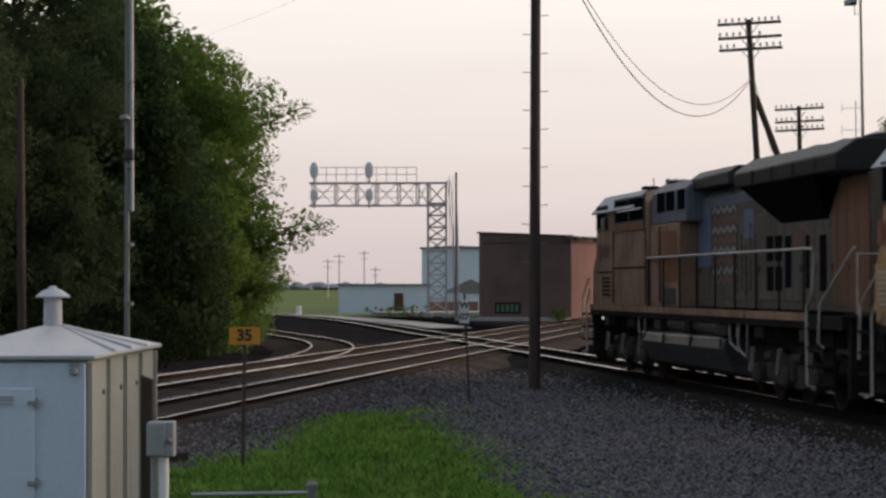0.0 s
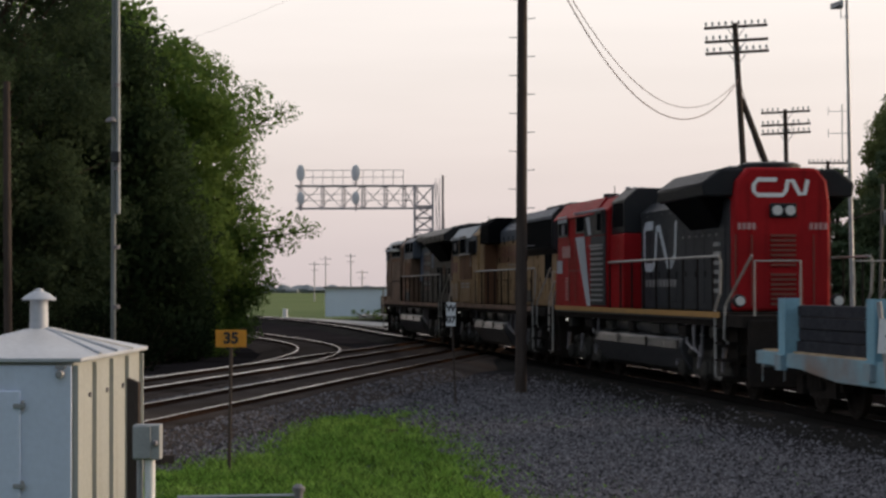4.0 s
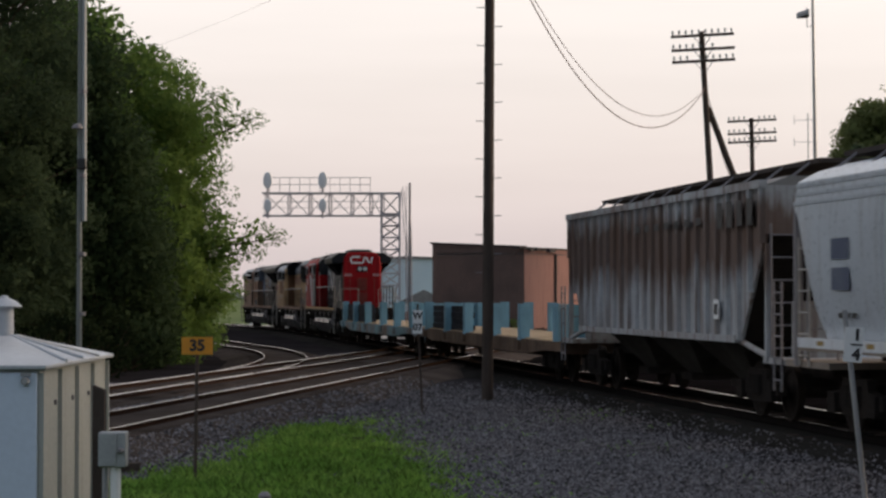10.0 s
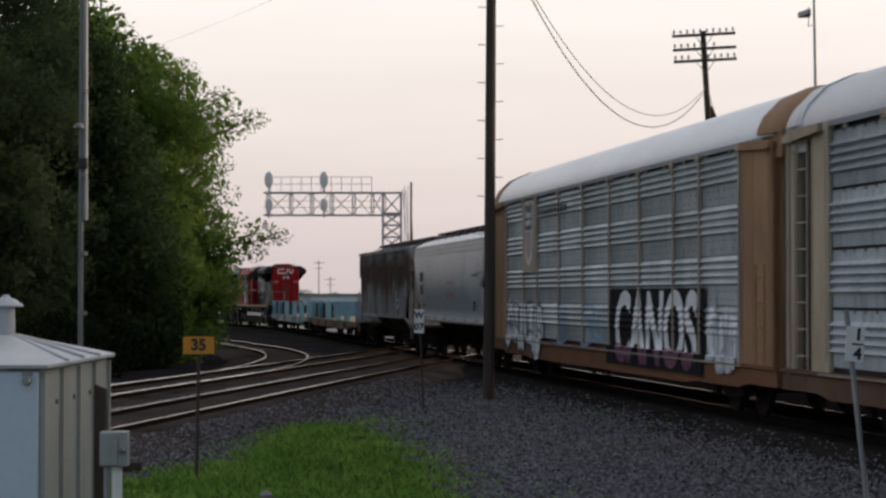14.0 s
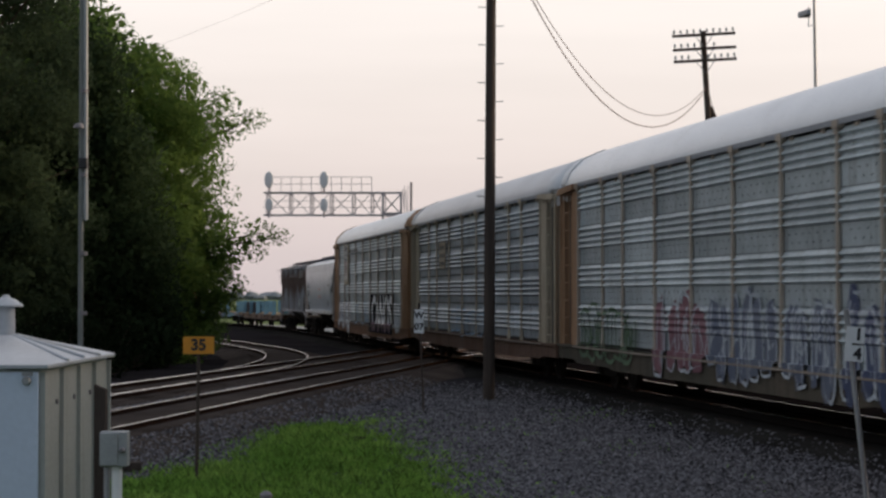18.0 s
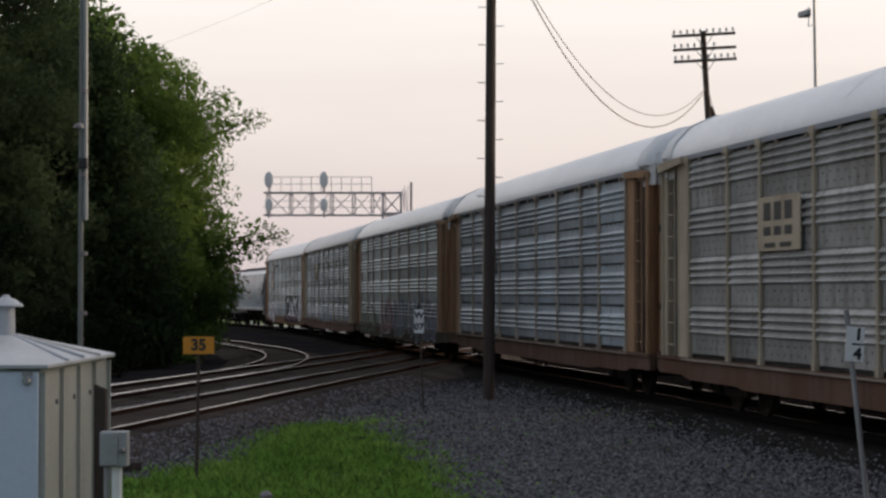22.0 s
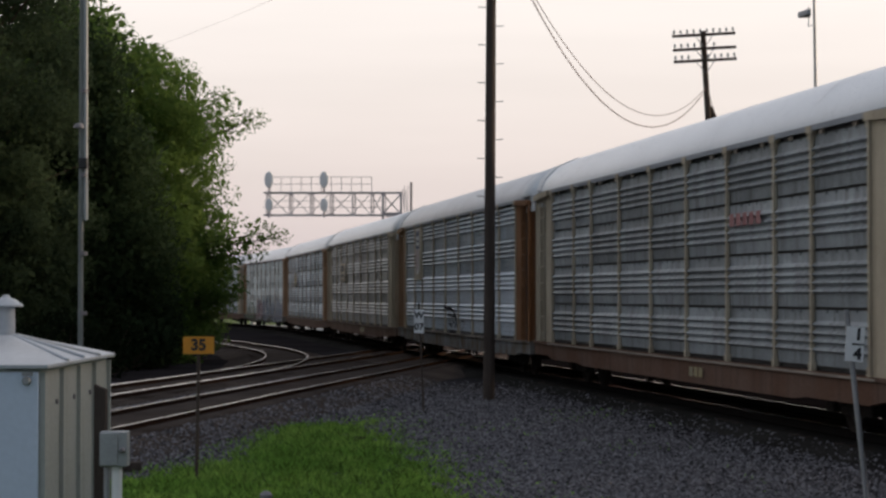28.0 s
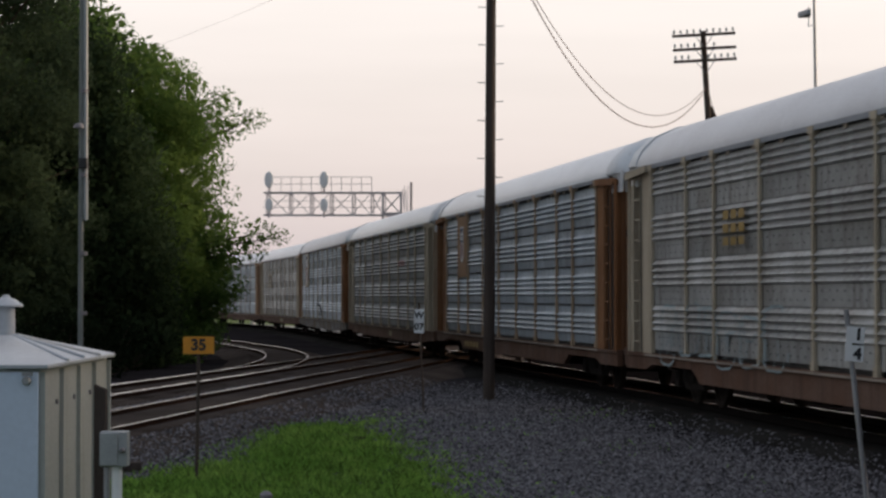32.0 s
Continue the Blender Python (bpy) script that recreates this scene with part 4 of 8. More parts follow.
pf = thing("pole_floodlight", "dark double floodlight on a crossbar fixed to the telegraph pole", "floodlight", pose(12.95, 102.7, 7.35))
part("bar", Mesh().box((-0.0, -0.02, 0), (1.0, 0.10, 0.12)), M_POLE, pf)
for sd in (-1, 1):
    part("lamp_housing", Mesh().box((sd * 0.38, -0.18, 0.0), (0.52, 0.3, 0.36)), M_BLACK, pf, bevel=0.03)
    part("strut", Mesh().tube([(sd * 0.35, 0, -0.1), (0, 0, -0.6)], 0.025, 5), M_GALV_DARK, pf)
part("spotlight", Mesh().lathe([(0.06, 0), (0.12, 0.1), (0.13, 0.3)], 10, pose(-0.75, -0.1, -1.15, 70, 0, 40)), M_BLACK, pf, "small dark spotlight")


def wire(label, a, b, sag, r=0.015, n=24):
    a, b = Vector(a), Vector(b)
    pts = [a.lerp(b, i / n) - Vector((0, 0, sag * 4 * (i / n) * (1 - i / n))) for i in range(n + 1)]
    return solid("overhead_wire", Mesh().tube(pts, r, 5), M_WIRE, label, "wire")


# two slack cables from a pole near the camera to the telegraph pole
wire("slack dark overhead cable hung from a telegraph pole", (2.62, 70, 12.2), (12.45, 102.8, 11.85), 3.02, 0.022, 40)
wire("thin reddish overhead cable hung from a telegraph pole", (2.70, 70, 12.25), (12.50, 102.8, 12.0), 2.62, 0.016, 40)
wire("thin dark wire between two telegraph poles", (12.6, 102.8, 11.8), (19.2, 132.8, 8.6), 1.2, 0.02)
wire("thin dark wire between two telegraph poles", (12.6, 102.8, 11.6), (19.2, 132.8, 8.5), 1.9, 0.018)
wire("thin dark wire between two telegraph poles", (19.2, 132.8, 8.5), (27.2, 166.8, 8.3), 1.6, 0.02)
wire("faint thin wire from the trees to the near pole", (-14, 81, 10.5), (1.14, 50.3, 11.6), 0.5, 0.003)

mast = thing("floodlight_mast", "tall slim galvanised steel mast with a floodlight and antenna", "lamp mast", pose(14.95, 86, fall(86) - 0.35))
part("shaft", Mesh().tube([(0, 0, 0), (-0.10, 0, 7), (-0.2, 0, 14.5)], 0.11, 12, 0.055), M_GALV, mast)
part("bracket", Mesh().tube([(-0.2, 0, 13.3), (-0.42, 0, 13.2), (-0.44, 0, 14.0)], 0.025, 6), M_GALV, mast)
part("floodlight", Mesh().loft([[(-0.45 + u, -0.16, 13.75 + w) for u, w in ((-0.05, -0.05), (0.1, -0.1), (0.1, 0.18), (-0.05, 0.14))],
                                [(-0.45 + u, 0.16, 13.75 + w) for u, w in ((-0.38, -0.18), (0.1, -0.16), (0.1, 0.2), (-0.38, 0.05))]]), M_GALV, mast, "pale floodlight housing", 0.02)
ant = Mesh()
ant.tube([(-0.40, 0, 7.6), (-0.40, 0, 9.8)], 0.02, 6)
for z in (8.65, 9.52):
    ant.tube([(-0.95, 0, z), (-0.12, 0, z)], 0.012, 5)
    ant.tube([(-0.95, 0, z - 0.18), (-0.95, 0, z + 0.18)], 0.012, 5)
part("antenna", ant, M_GALV, mast, "thin folded antenna")

lm = thing("lamp_mast", "slim galvanised steel mast with conduit in front of the trees", "lamp mast", pose(-6.68, 40, -0.35))
part("shaft", Mesh().tube([(0, 0, 0), (0.0, 0, 4), (0.01, 0, 9.5)], 0.052, 12, 0.04), M_MAST, lm)
part("conduit", Mesh().tube([(0.09, 0, 3.85), (0.085, 0, 5.0), (0.07, 0, 9.5)], 0.042, 10), M_MAST_PALE, lm, "pale conduit strapped to the upper shaft")
part("lamp_dome", Mesh().lathe([(0.02, 0.09), (0.06, 0.08), (0.10, 0.03), (0.105, 0.0)], 14, pose(-0.03, -0.08, 5.55)), M_GALV_DARK, lm, "small domed lamp")
part("junction_box", Mesh().box((0.05, -0.05, 4.9), (0.16, 0.14, 0.2)), M_BLACK, lm, "small black fitting", 0.02)
for z in (2.1, 3.2, 4.65, 6.2):
    part("clamp", Mesh().lathe([(0.075, 0), (0.075, 0.07)], 12, pose(0.05, 0, z)), M_GALV_DARK, lm)
wood_pole("dark wooden pole standing before dark trees", -9.05, 42, 6.15, (-0.05, 0), 0.09, 0.07, M_POLE)

# ---------------------------------------------------------------- trackside signs


def sign_post(label, x, y, z_top, lean, boards, r=0.022, material=None, z0=-0.36):
    t = thing("trackside_sign", label, "sign", pose(x, y, 0))
    part("post", Mesh().tube([(0, 0, z0), (lean, 0, z_top)], r, 8), material or M_GALV_DARK, t)
    for cx, cz, w, hh, m, rows, tilt in boards:
        b = part("board", Mesh().prism([(-w / 2, -hh / 2), (w / 2, -hh / 2), (w / 2, hh / 2), (-w / 2, hh / 2)], 1, -0.006, 0.006), m, t, at=pose(cx, -r - 0.012, cz, 0, tilt, 0))
        for txt, tx, tz, size in rows:
            if txt == "-":
                part("bar", Mesh().box((tx, -0.009, tz), (size, 0.004, 0.018)), M_BLACK, b)
                continue
            me = text_mesh(txt, size)
            me.materials.append(M_BLACK)
            part("numerals", me, M_BLACK, b, "black painted characters", at=pose(tx, -0.010, tz, 90, 0, 0))
    return t


sign_post("amber speed sign reading 35 on a thin dark post in grass", -3.20, 28.2, 1.5, 0.03, [(0.03, 1.465, 0.40, 0.225, M_SIGN_OR, [("35", 0, 0, 0.20)], 0)], 0.024, M_POLE)
sign_post("white whistle board reading W over 07 on a thin post", -0.40, 45.2, 1.95, -0.10, [(-0.10, 1.70, 0.20, 0.24, M_WHITE, [("W", 0, 0, 0.19)], 2), (-0.10, 1.46, 0.2, 0.26, M_WHITE, [("07", 0, 0, 0.19)], 2)], 0.022, M_POLE)
sign_post("white quarter-mile board reading 1 over 4 on a leaning steel post", 4.70, 24.0, 1.955, -0.243,
          [(-0.155, 1.574, 0.205, 0.385, M_WHITE, [("1", 0.035, 0.105, 0.17), ("-", 0.035, 0.0, 0.13), ("4", 0.035, -0.11, 0.17)], 4)], 0.03, M_GALV)

# ---------------------------------------------------------------- equipment shed, post and meter box
sh = thing("equipment_shed", "pale metal trackside equipment shed with pyramid roof and vent", "shed", pose(-2.88, 14.3, -0.35))
HXS, HYS = 0.47, 1.28
part("body", Mesh().span((-HXS, -HYS, 0), (HXS, HYS, 2.02)), M_SHED, sh, bevel=0.01)
part("front_panel", Mesh().span((-HXS + 0.01, -HYS - 0.022, 0.05), (HXS - 0.012, -HYS - 0.002, 2.0)), M_SHED_FRONT, sh, "white front, bluish sky light in its colour", 0.006)
dr = part("door", Mesh().span((-0.40, -HYS - 0.045, 0.15), (0.155, -HYS - 0.024, 1.85)), M_SHED_FRONT, sh, "white metal door, bluish sky light in its colour", 0.008)
for z in (1.28, 1.76):
    part("hinge", Mesh().tube([(0.168, -HYS - 0.04, z - 0.03), (0.168, -HYS - 0.04, z + 0.03)], 0.010, 8).box((0.15, -HYS - 0.052, z), (0.07, 0.012, 0.025)), M_GALV, dr)
for k in range(3):
    part("vent_slot", Mesh().box((-0.02, -HYS - 0.05, 1.755 + 0.022 * k), (0.10, 0.012, 0.011)), M_SHED_ROOF, dr)
part("lock_lamp", Mesh().lathe([(0.022, 0), (0.027, 0.04), (0.018, 0.06)], 12, pose(0.394, -HYS - 0.02, 1.95, 90, 0, 0)).box((0.394, -HYS - 0.03, 1.99), (0.06, 0.03, 0.02)), M_GALV, sh, "small grey fitting")
for i in range(5):
    yy = -HYS + 0.01 + 0.635 * i
    part("standing_seam", Mesh().box((HXS + 0.012, yy, 1.0), (0.028, 0.028, 2.0)), M_SHED, sh)
    if 0 < i < 4:
        part("side_bolt", Mesh().box((HXS + 0.004, yy - 0.14, 1.80), (0.02, 0.03, 0.03)), M_GALV_DARK, sh)
        part("roof_seam", Mesh().tube([(HXS + 0.05, yy, 2.055), (0.06, yy * 0.12, 2.20)], 0.011, 6), M_SHED_ROOF, sh)
ex, ey = HXS + 0.05, HYS + 0.05
part("roof", Mesh().loft([[(-ex, -ey, 2.02), (ex, -ey, 2.02), (ex, ey, 2.02), (-ex, ey, 2.02)], [(-ex, -ey, 2.045), (ex, -ey, 2.045), (ex, ey, 2.045), (-ex, ey, 2.045)],
                          [(-0.06, -0.12, 2.20), (0.06, -0.12, 2.20), (0.06, 0.12, 2.20), (-0.06, 0.12, 2.20)]]), M_SHED_ROOF, sh, "pale pyramid metal roof", 0.005)
vt = part("vent", Mesh().lathe([(0.064, 2.15), (0.06, 2.36), (0.058, 2.40)], 18), M_SHED_ROOF, sh, "round roof vent")
part("vent_cap", Mesh().lathe([(0.112, 2.385), (0.116, 2.395), (0.07, 2.43), (0.03, 2.447), (0.026, 2.458), (0.004, 2.465)], 18), M_SHED_ROOF, vt)
wp = thing("wooden_post", "short weathered wooden post beside the equipment shed", "post", pose(-1.985, 12.6, -0.35))
part("timber", Mesh().loft([[(-0.037, -0.037, 0), (0.037, -0.037, 0), (0.037, 0.037, 0), (-0.037, 0.037, 0)], [(-0.036, -0.037, 1.945), (0.036, -0.037, 1.915), (0.036, 0.037, 1.915), (-0.036, 0.037, 1.945)]]), M_POLE, wp, bevel=0.006)
mb = thing("meter_box", "small grey steel electrical box on a white conduit", "electrical box", pose(-1.885, 12.5, -0.35))
part("box", Mesh().span((-0.078, -0.07, 1.48), (0.078, 0.04, 1.68)), M_BOX_GREY, mb, bevel=0.006)
part("cover", Mesh().span((-0.078, -0.083, 1.487), (0.026, -0.071, 1.673)), M_BOX_GREY, mb, "grey cover plate", 0.004)
part("knob", Mesh().lathe([(0.018, 0), (0.018, 0.02), (0.009, 0.035)], 10, pose(0.052, -0.07, 1.575, 90, 0, 0)), M_GALV_DARK, mb)
part("conduit", Mesh().tube([(0.012, -0.015, 0), (0.012, -0.015, 1.49)], 0.031, 12), M_WHITE, mb, "white plastic conduit")
part("conduit", Mesh().tube([(-0.048, -0.015, 0), (-0.048, -0.015, 1.49)], 0.016, 10), M_GALV, mb)
pr = thing("pipe_rail", "low grey pipe rail with a round capped post in the grass", "rail", pose(-1.75, 21.5, -0.40))
part("rail", Mesh().tube([(-1.2, 0, 0.44), (0.0, 0, 0.46)], 0.022, 8), M_GALV, pr)
part("post", Mesh().tube([(0.0, 0, 0), (0.0, 0, 0.52)], 0.045, 10), M_GALV_DARK, pr)
part("cap", Mesh().lathe([(0.06, 0.50), (0.065, 0.54), (0.03, 0.575)], 12), M_GALV_DARK, pr)

# scraps lying about the crossing
for x_, y_, a_, ln_ in ((-0.85, 33.7, -35, 0.45), (-1.4, 36.4, 70, 0.35)):
    solid("timber_scrap", Mesh().box((0, 0, 0.03), (ln_, 0.09, 0.07)).box((ln_ * 0.2, 0.06, 0.02), (ln_ * 0.5, 0.05, 0.04)), M_TIE, "dark splintered timber scrap lying on gravel", "timber",
          pose(x_, y_, ground_z(x_, y_), 0, 2, a_), bevel=0.008)
solid("timber_block", Mesh().box((0, 0, 0.09), (0.34, 0.2, 0.12)), M_POLE, "short dark timber block beside the equipment shed", "timber", pose(-4.3, 29.7, ground_z(-4.3, 29.7), 0, 0, 15), bevel=0.012)

# ---------------------------------------------------------------- trees


def leaf_cloud(name, centres, radii, per, size, material, parent, seed, flat=0.7, label=""):
    """Thousands of small leaf blades scattered in clumps; one mesh."""
    r = np.random.default_rng(seed)
    pts, dirs = [], []
    for (cx, cy, cz), rad in zip(centres, radii):
        n = max(12, int(per * rad * rad))
        d = r.normal(size=(n, 3))
        d /= np.linalg.norm(d, axis=1)[:, None]
        dirs.append(d)
        rr = rad * (0.35 + 0.75 * r.random(n) ** 0.6)
        pts.append(np.array([cx, cy, cz]) + d * rr[:, None] * np.array([1, 1, flat]))
    p = np.concatenate(pts)
    n = len(p)
    u = r.normal(size=(n, 3))
    u /= np.linalg.norm(u, axis=1)[:, None]
    w = np.cross(u, r.normal(size=(n, 3)))
    w /= np.linalg.norm(w, axis=1)[:, None]
    sz = size * (0.6 + 0.8 * r.random(n))[:, None]
    mid_ = np.array(centres).mean(axis=0)
    far_ = p - np.array([mid_[0], mid_[1], 0.0]) - np.stack([0 * p[:, 0], 0 * p[:, 0], np.minimum(p[:, 2], mid_[2])], axis=1)
    far_ /= np.linalg.norm(far_, axis=1)[:, None] + 1e-6
    out = np.concatenate(dirs) * 0.9 + far_ * 0.7 + 0.35 * r.normal(size=(n, 3))
    out /= np.linalg.norm(out, axis=1)[:, None]
    flip = np.einsum("ij,ij->i", np.cross(u, w), out) > 0      # blades face outward
    w[flip] *= -1
    v = np.stack([p - u * sz, p + w * sz * 0.45, p + u * sz, p - w * sz * 0.45], axis=1).reshape(-1, 3)
    me = bpy.data.meshes.new(name)
    me.vertices.add(4 * n)
    me.vertices.foreach_set("co", v.astype(np.float32).ravel())
    me.loops.add(4 * n)
    me.loops.foreach_set("vertex_index", np.arange(4 * n, dtype=np.int32))
    me.polygons.add(n)
    me.polygons.foreach_set("loop_start", np.arange(0, 4 * n, 4, dtype=np.int32))
    me.materials.append(material)
    me.update(calc_edges=True)
    me.polygons.foreach_set("use_smooth", [True] * n)
    me.normals_split_custom_set_from_vertices(np.repeat(out, 4, axis=0).tolist())
    return part(name, me, material, parent, label)


def broad_tree(label, x, y, profile, seed, clumps, leaf=0.085, per=380, material=None, size=1.0, trunk_r=0.3, extra=(), core=True):
    """A leafy tree: tapered trunk, limbs to its clumps, and a crown of leaf clumps inside a profile of (height, radius)."""
    rg = random.Random(seed)
    t = thing("tree", label, "tree", pose(x, y, fall(y) - 0.4))
    hs_, rs_ = [p[0] for p in profile], [p[1] for p in profile]
    height = hs_[-1]
    part("trunk", Mesh().tube([(0, 0, 0), (0.1, 0.05, height * 0.3), (-0.05, 0.1, height * 0.6), (0.1, 0, height * 0.85)], trunk_r, 10, trunk_r * 0.25), M_BARK, t)
    weights = [max(0.3, r_) for r_ in np.interp(np.linspace(hs_[0], height, 60), hs_, rs_)]
    cs, rs = [], []
    for i in range(clumps):
        z = rg.choices(np.linspace(hs_[0], height, 60).tolist(), weights)[0] + rg.uniform(-0.1, 0.1)
        env = float(np.interp(z, hs_, rs_))
        a = rg.uniform(0, 2 * math.pi)
        lump = 1 + 0.16 * noise.noise(Vector((math.cos(a) * 1.7, math.sin(a) * 1.7 + seed, z * 0.45)))
        rad = rg.uniform(0.45, 1.0) * size
        rr = max(0.0, (env - rad * 0.55) * lump * rg.uniform(0.80, 1.0))
        cs.append((rr * math.cos(a), rr * math.sin(a), z))
        rs.append(rad)
    for c in extra:
        cs.append(c[:3])
        rs.append(c[3])
    limbs = Mesh()
    for c in cs[::5] + [c[:3] for c in extra]:
        s = Vector((0, 0, max(0.5, c[2] * 0.62)))
        mid = s.lerp(Vector(c), 0.55) + Vector((0, 0, 0.3))
        limbs.tube([s, mid, c], trunk_r * 0.28, 5, 0.015)
    part("branchwork", limbs, M_BARK, t)
    leaf_cloud("crown", cs, rs, per, leaf, material or M_LEAF, t, seed)
    if core:
        inner = [(c[0] * 0.72, c[1] * 0.72, c[2]) for c in cs[::2]]
        leaf_cloud("inner_crown", inner, [1.5 * size] * len(inner), 80, leaf * 2.2, material or M_LEAF, t, seed + 50)
    return t


def spruce(label, x, y, height, spread, seed):
    rg = random.Random(seed)
    t = thing("spruce", label, "tree", pose(x, y, fall(y) - 0.4))
    part("trunk", Mesh().tube([(0, 0, 0), (0, 0, height)], 0.25, 8, 0.03), M_BARK, t)
    cs, rs = [], []
    for i in range(420):
        k = rg.random() ** 1.25
        a = rg.uniform(0, 2 * math.pi)
        rr = spread * (1 - k) ** 0.8 * rg.uniform(0.45, 1.0)
        cs.append((rr * math.cos(a), rr * math.sin(a), height * (0.04 + 0.94 * k) - 0.15 * rr))
        rs.append(0.35 + 0.75 * (1 - k))
    leaf_cloud("crown", cs, rs, 200, 0.15, M_NEEDLE, t, seed, 0.5)
    return t


BIG = ((0.3, 5.9), (2, 6.3), (5, 6.7), (8, 6.3), (10, 5.9), (10.8, 4.9), (11.5, 3.3), (12.3, 1.9), (13.4, 0.8))
TALL = ((0.5, 3.8), (3, 4.6), (9, 4.8), (13, 3.6), (16, 1.5), (17.5, 0.4))
broad_tree("large dense green tree with an uneven crown beside the tracks", -14.0, 82, BIG, 11, 520, leaf=0.075, per=420,
           extra=((7.0, -1.2, 9.2, 0.55), (6.3, -1.0, 8.9, 0.7), (7.9, -1.0, 4.75, 0.45), (7.2, -0.8, 4.9, 0.7), (6.9, -1.0, 4.2, 0.6), (5.6, -1, 9.9, 0.7)))
# near grove trees get the shaded leaf colour
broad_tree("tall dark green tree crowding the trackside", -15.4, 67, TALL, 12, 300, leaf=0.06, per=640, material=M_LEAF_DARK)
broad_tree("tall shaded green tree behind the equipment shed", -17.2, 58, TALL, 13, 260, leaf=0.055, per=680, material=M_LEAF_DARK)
# added tree: its dark leaves stand for the large tree's shaded side
broad_tree("added dark tree giving the large tree its shaded left side", -12.1, 73, ((0.4, 3.2), (3, 3.4), (5.5, 2.9), (8, 2.0), (10.2, 1.1), (11.4, 0.3)), 41, 210, leaf=0.065, per=480, material=M_LEAF_MID, trunk_r=0.2)
broad_tree("bushy dark green tree at the edge of the grove", -21.5, 70, TALL, 14, 240, material=M_LEAF_DARK)
broad_tree("green tree deeper in the grove", -20.5, 98, ((0.6, 5), (5, 6.2), (10, 5.5), (14, 3), (16, 0.6)), 15, 220)
# unseen trees added behind the grove to block sky light from far cars
for x_, y_, sd_ in ((-25.5, 84, 16), (-27.0, 112, 17), (-33.0, 98, 18), (-29.0, 66, 19), (-30.5, 134, 20), (-36.5, 152, 28), (-42.0, 172, 29)):
    broad_tree("unseen tree added to shade the far cars", x_, y_, ((0.6, 5.2), (5, 6.4), (11, 6.0), (15, 3.6), (17.5, 0.8)), sd_, 130, leaf=0.16, per=90, material=M_LEAF_DARK)
spruce("dark green spruce behind the yard", 25.0, 150, 11.0, 5.2, 21)
spruce("dark green spruce beside a pale leafing tree", 29.2, 152, 13.6, 5.4, 22)
spruce("broad dark spruce at the yard's edge", 34.0, 149, 12.0, 5.0, 27)
ROUND = ((3.5, 2.5), (6, 4.4), (10, 5.0), (13.5, 4.4), (16, 3.0), (17.2, 0.8))
broad_tree("leafy green tree behind the spruces", 33.6, 164, ROUND, 23, 240, leaf=0.13, per=170, size=1.1, material=M_LEAF_OLIVE)
broad_tree("thin tree with fresh pale leaves above the spruces", 35.0, 178, ((12, 2.4), (15, 3.2), (17, 2.6), (18.2, 1.0)), 24, 70, leaf=0.13, per=60, material=M_LEAF_PALE, size=0.8, core=False)
broad_tree("tall tree with fresh pale leaves at the yard's edge", 36.5, 176, ((11, 2.2), (15, 3.6), (18.5, 2.6), (20.0, 0.8)), 26, 60, leaf=0.13, per=40, material=M_LEAF_PALE, size=0.8, core=False)
broad_tree("small pale leafy tree by the warehouse", 24.2, 158, ((0.4, 1.2), (2, 1.9), (5.0, 1.7), (8.2, 0.4)), 25, 70, leaf=0.12, per=70, material=M_LEAF_PALE, size=0.6, trunk_r=0.1, core=False)


def shrub(label, x, y, h, w, seed, material):
    rg = random.Random(seed)
    t = thing("shrub", label, "shrub", pose(x, y, fall(y) - 0.35))
    st_ = Mesh()
    cs, rs = [], []
    for i in range(26):
        a, rr = rg.uniform(0, 6.28), w * math.sqrt(rg.random())
        c = (rr * math.cos(a), rr * math.sin(a), h * rg.uniform(0.15, 0.85))
        st_.tube([(c[0] * 0.2, c[1] * 0.2, 0), c], 0.02, 4, 0.006)
        cs.append(c)
        rs.append(rg.uniform(0.25, 0.5) * h * 0.45)
    part("stemwork", st_, M_BARK, t)
    leaf_cloud("foliage", cs, rs, 260, 0.10, material, t, seed)


# undergrowth leaves carry the shade under the trees in their colour
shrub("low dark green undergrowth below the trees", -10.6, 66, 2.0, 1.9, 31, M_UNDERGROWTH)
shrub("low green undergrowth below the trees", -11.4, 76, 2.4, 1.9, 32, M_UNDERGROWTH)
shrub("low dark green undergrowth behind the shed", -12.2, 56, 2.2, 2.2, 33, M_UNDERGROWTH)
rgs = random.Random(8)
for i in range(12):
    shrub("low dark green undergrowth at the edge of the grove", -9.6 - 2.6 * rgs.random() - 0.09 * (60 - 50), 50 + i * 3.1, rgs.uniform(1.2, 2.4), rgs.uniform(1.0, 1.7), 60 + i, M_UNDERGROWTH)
shrub("bright green weeds by the signal bridge", -6.5, 192, 1.1, 2.6, 34, M_LEAF)
shrub("bright green weeds by the signal bridge", -9.2, 196, 1.0, 2.2, 35, M_LEAF)
shrub("small green weed clump at the foot of the warehouse", 5.2, 158.5, 1.1, 0.7, 36, M_LEAF)
shrub("green bushes behind the yard", 24.5, 118, 2.2, 2.0, 37, M_LEAF)

# far distance
rg = random.Random(77)
fw = Mesh()
for i in range(420):
    x = -700 + 1700 * i / 420 + rg.uniform(-2, 2)
    y, hh, ww = 1500 + rg.uniform(-60, 60), rg.uniform(2.5, 6.5), rg.uniform(4, 9)
    rings = [(ww * 0.75, 0), (ww * rg.uniform(0.8, 1.1), hh * 0.45), (ww * 0.7, hh * 0.8), (ww * 0.15, hh)]
    fw.lathe(rings, 7, pose(x, y, -0.9, 0, 0, rg.uniform(0, 90)))
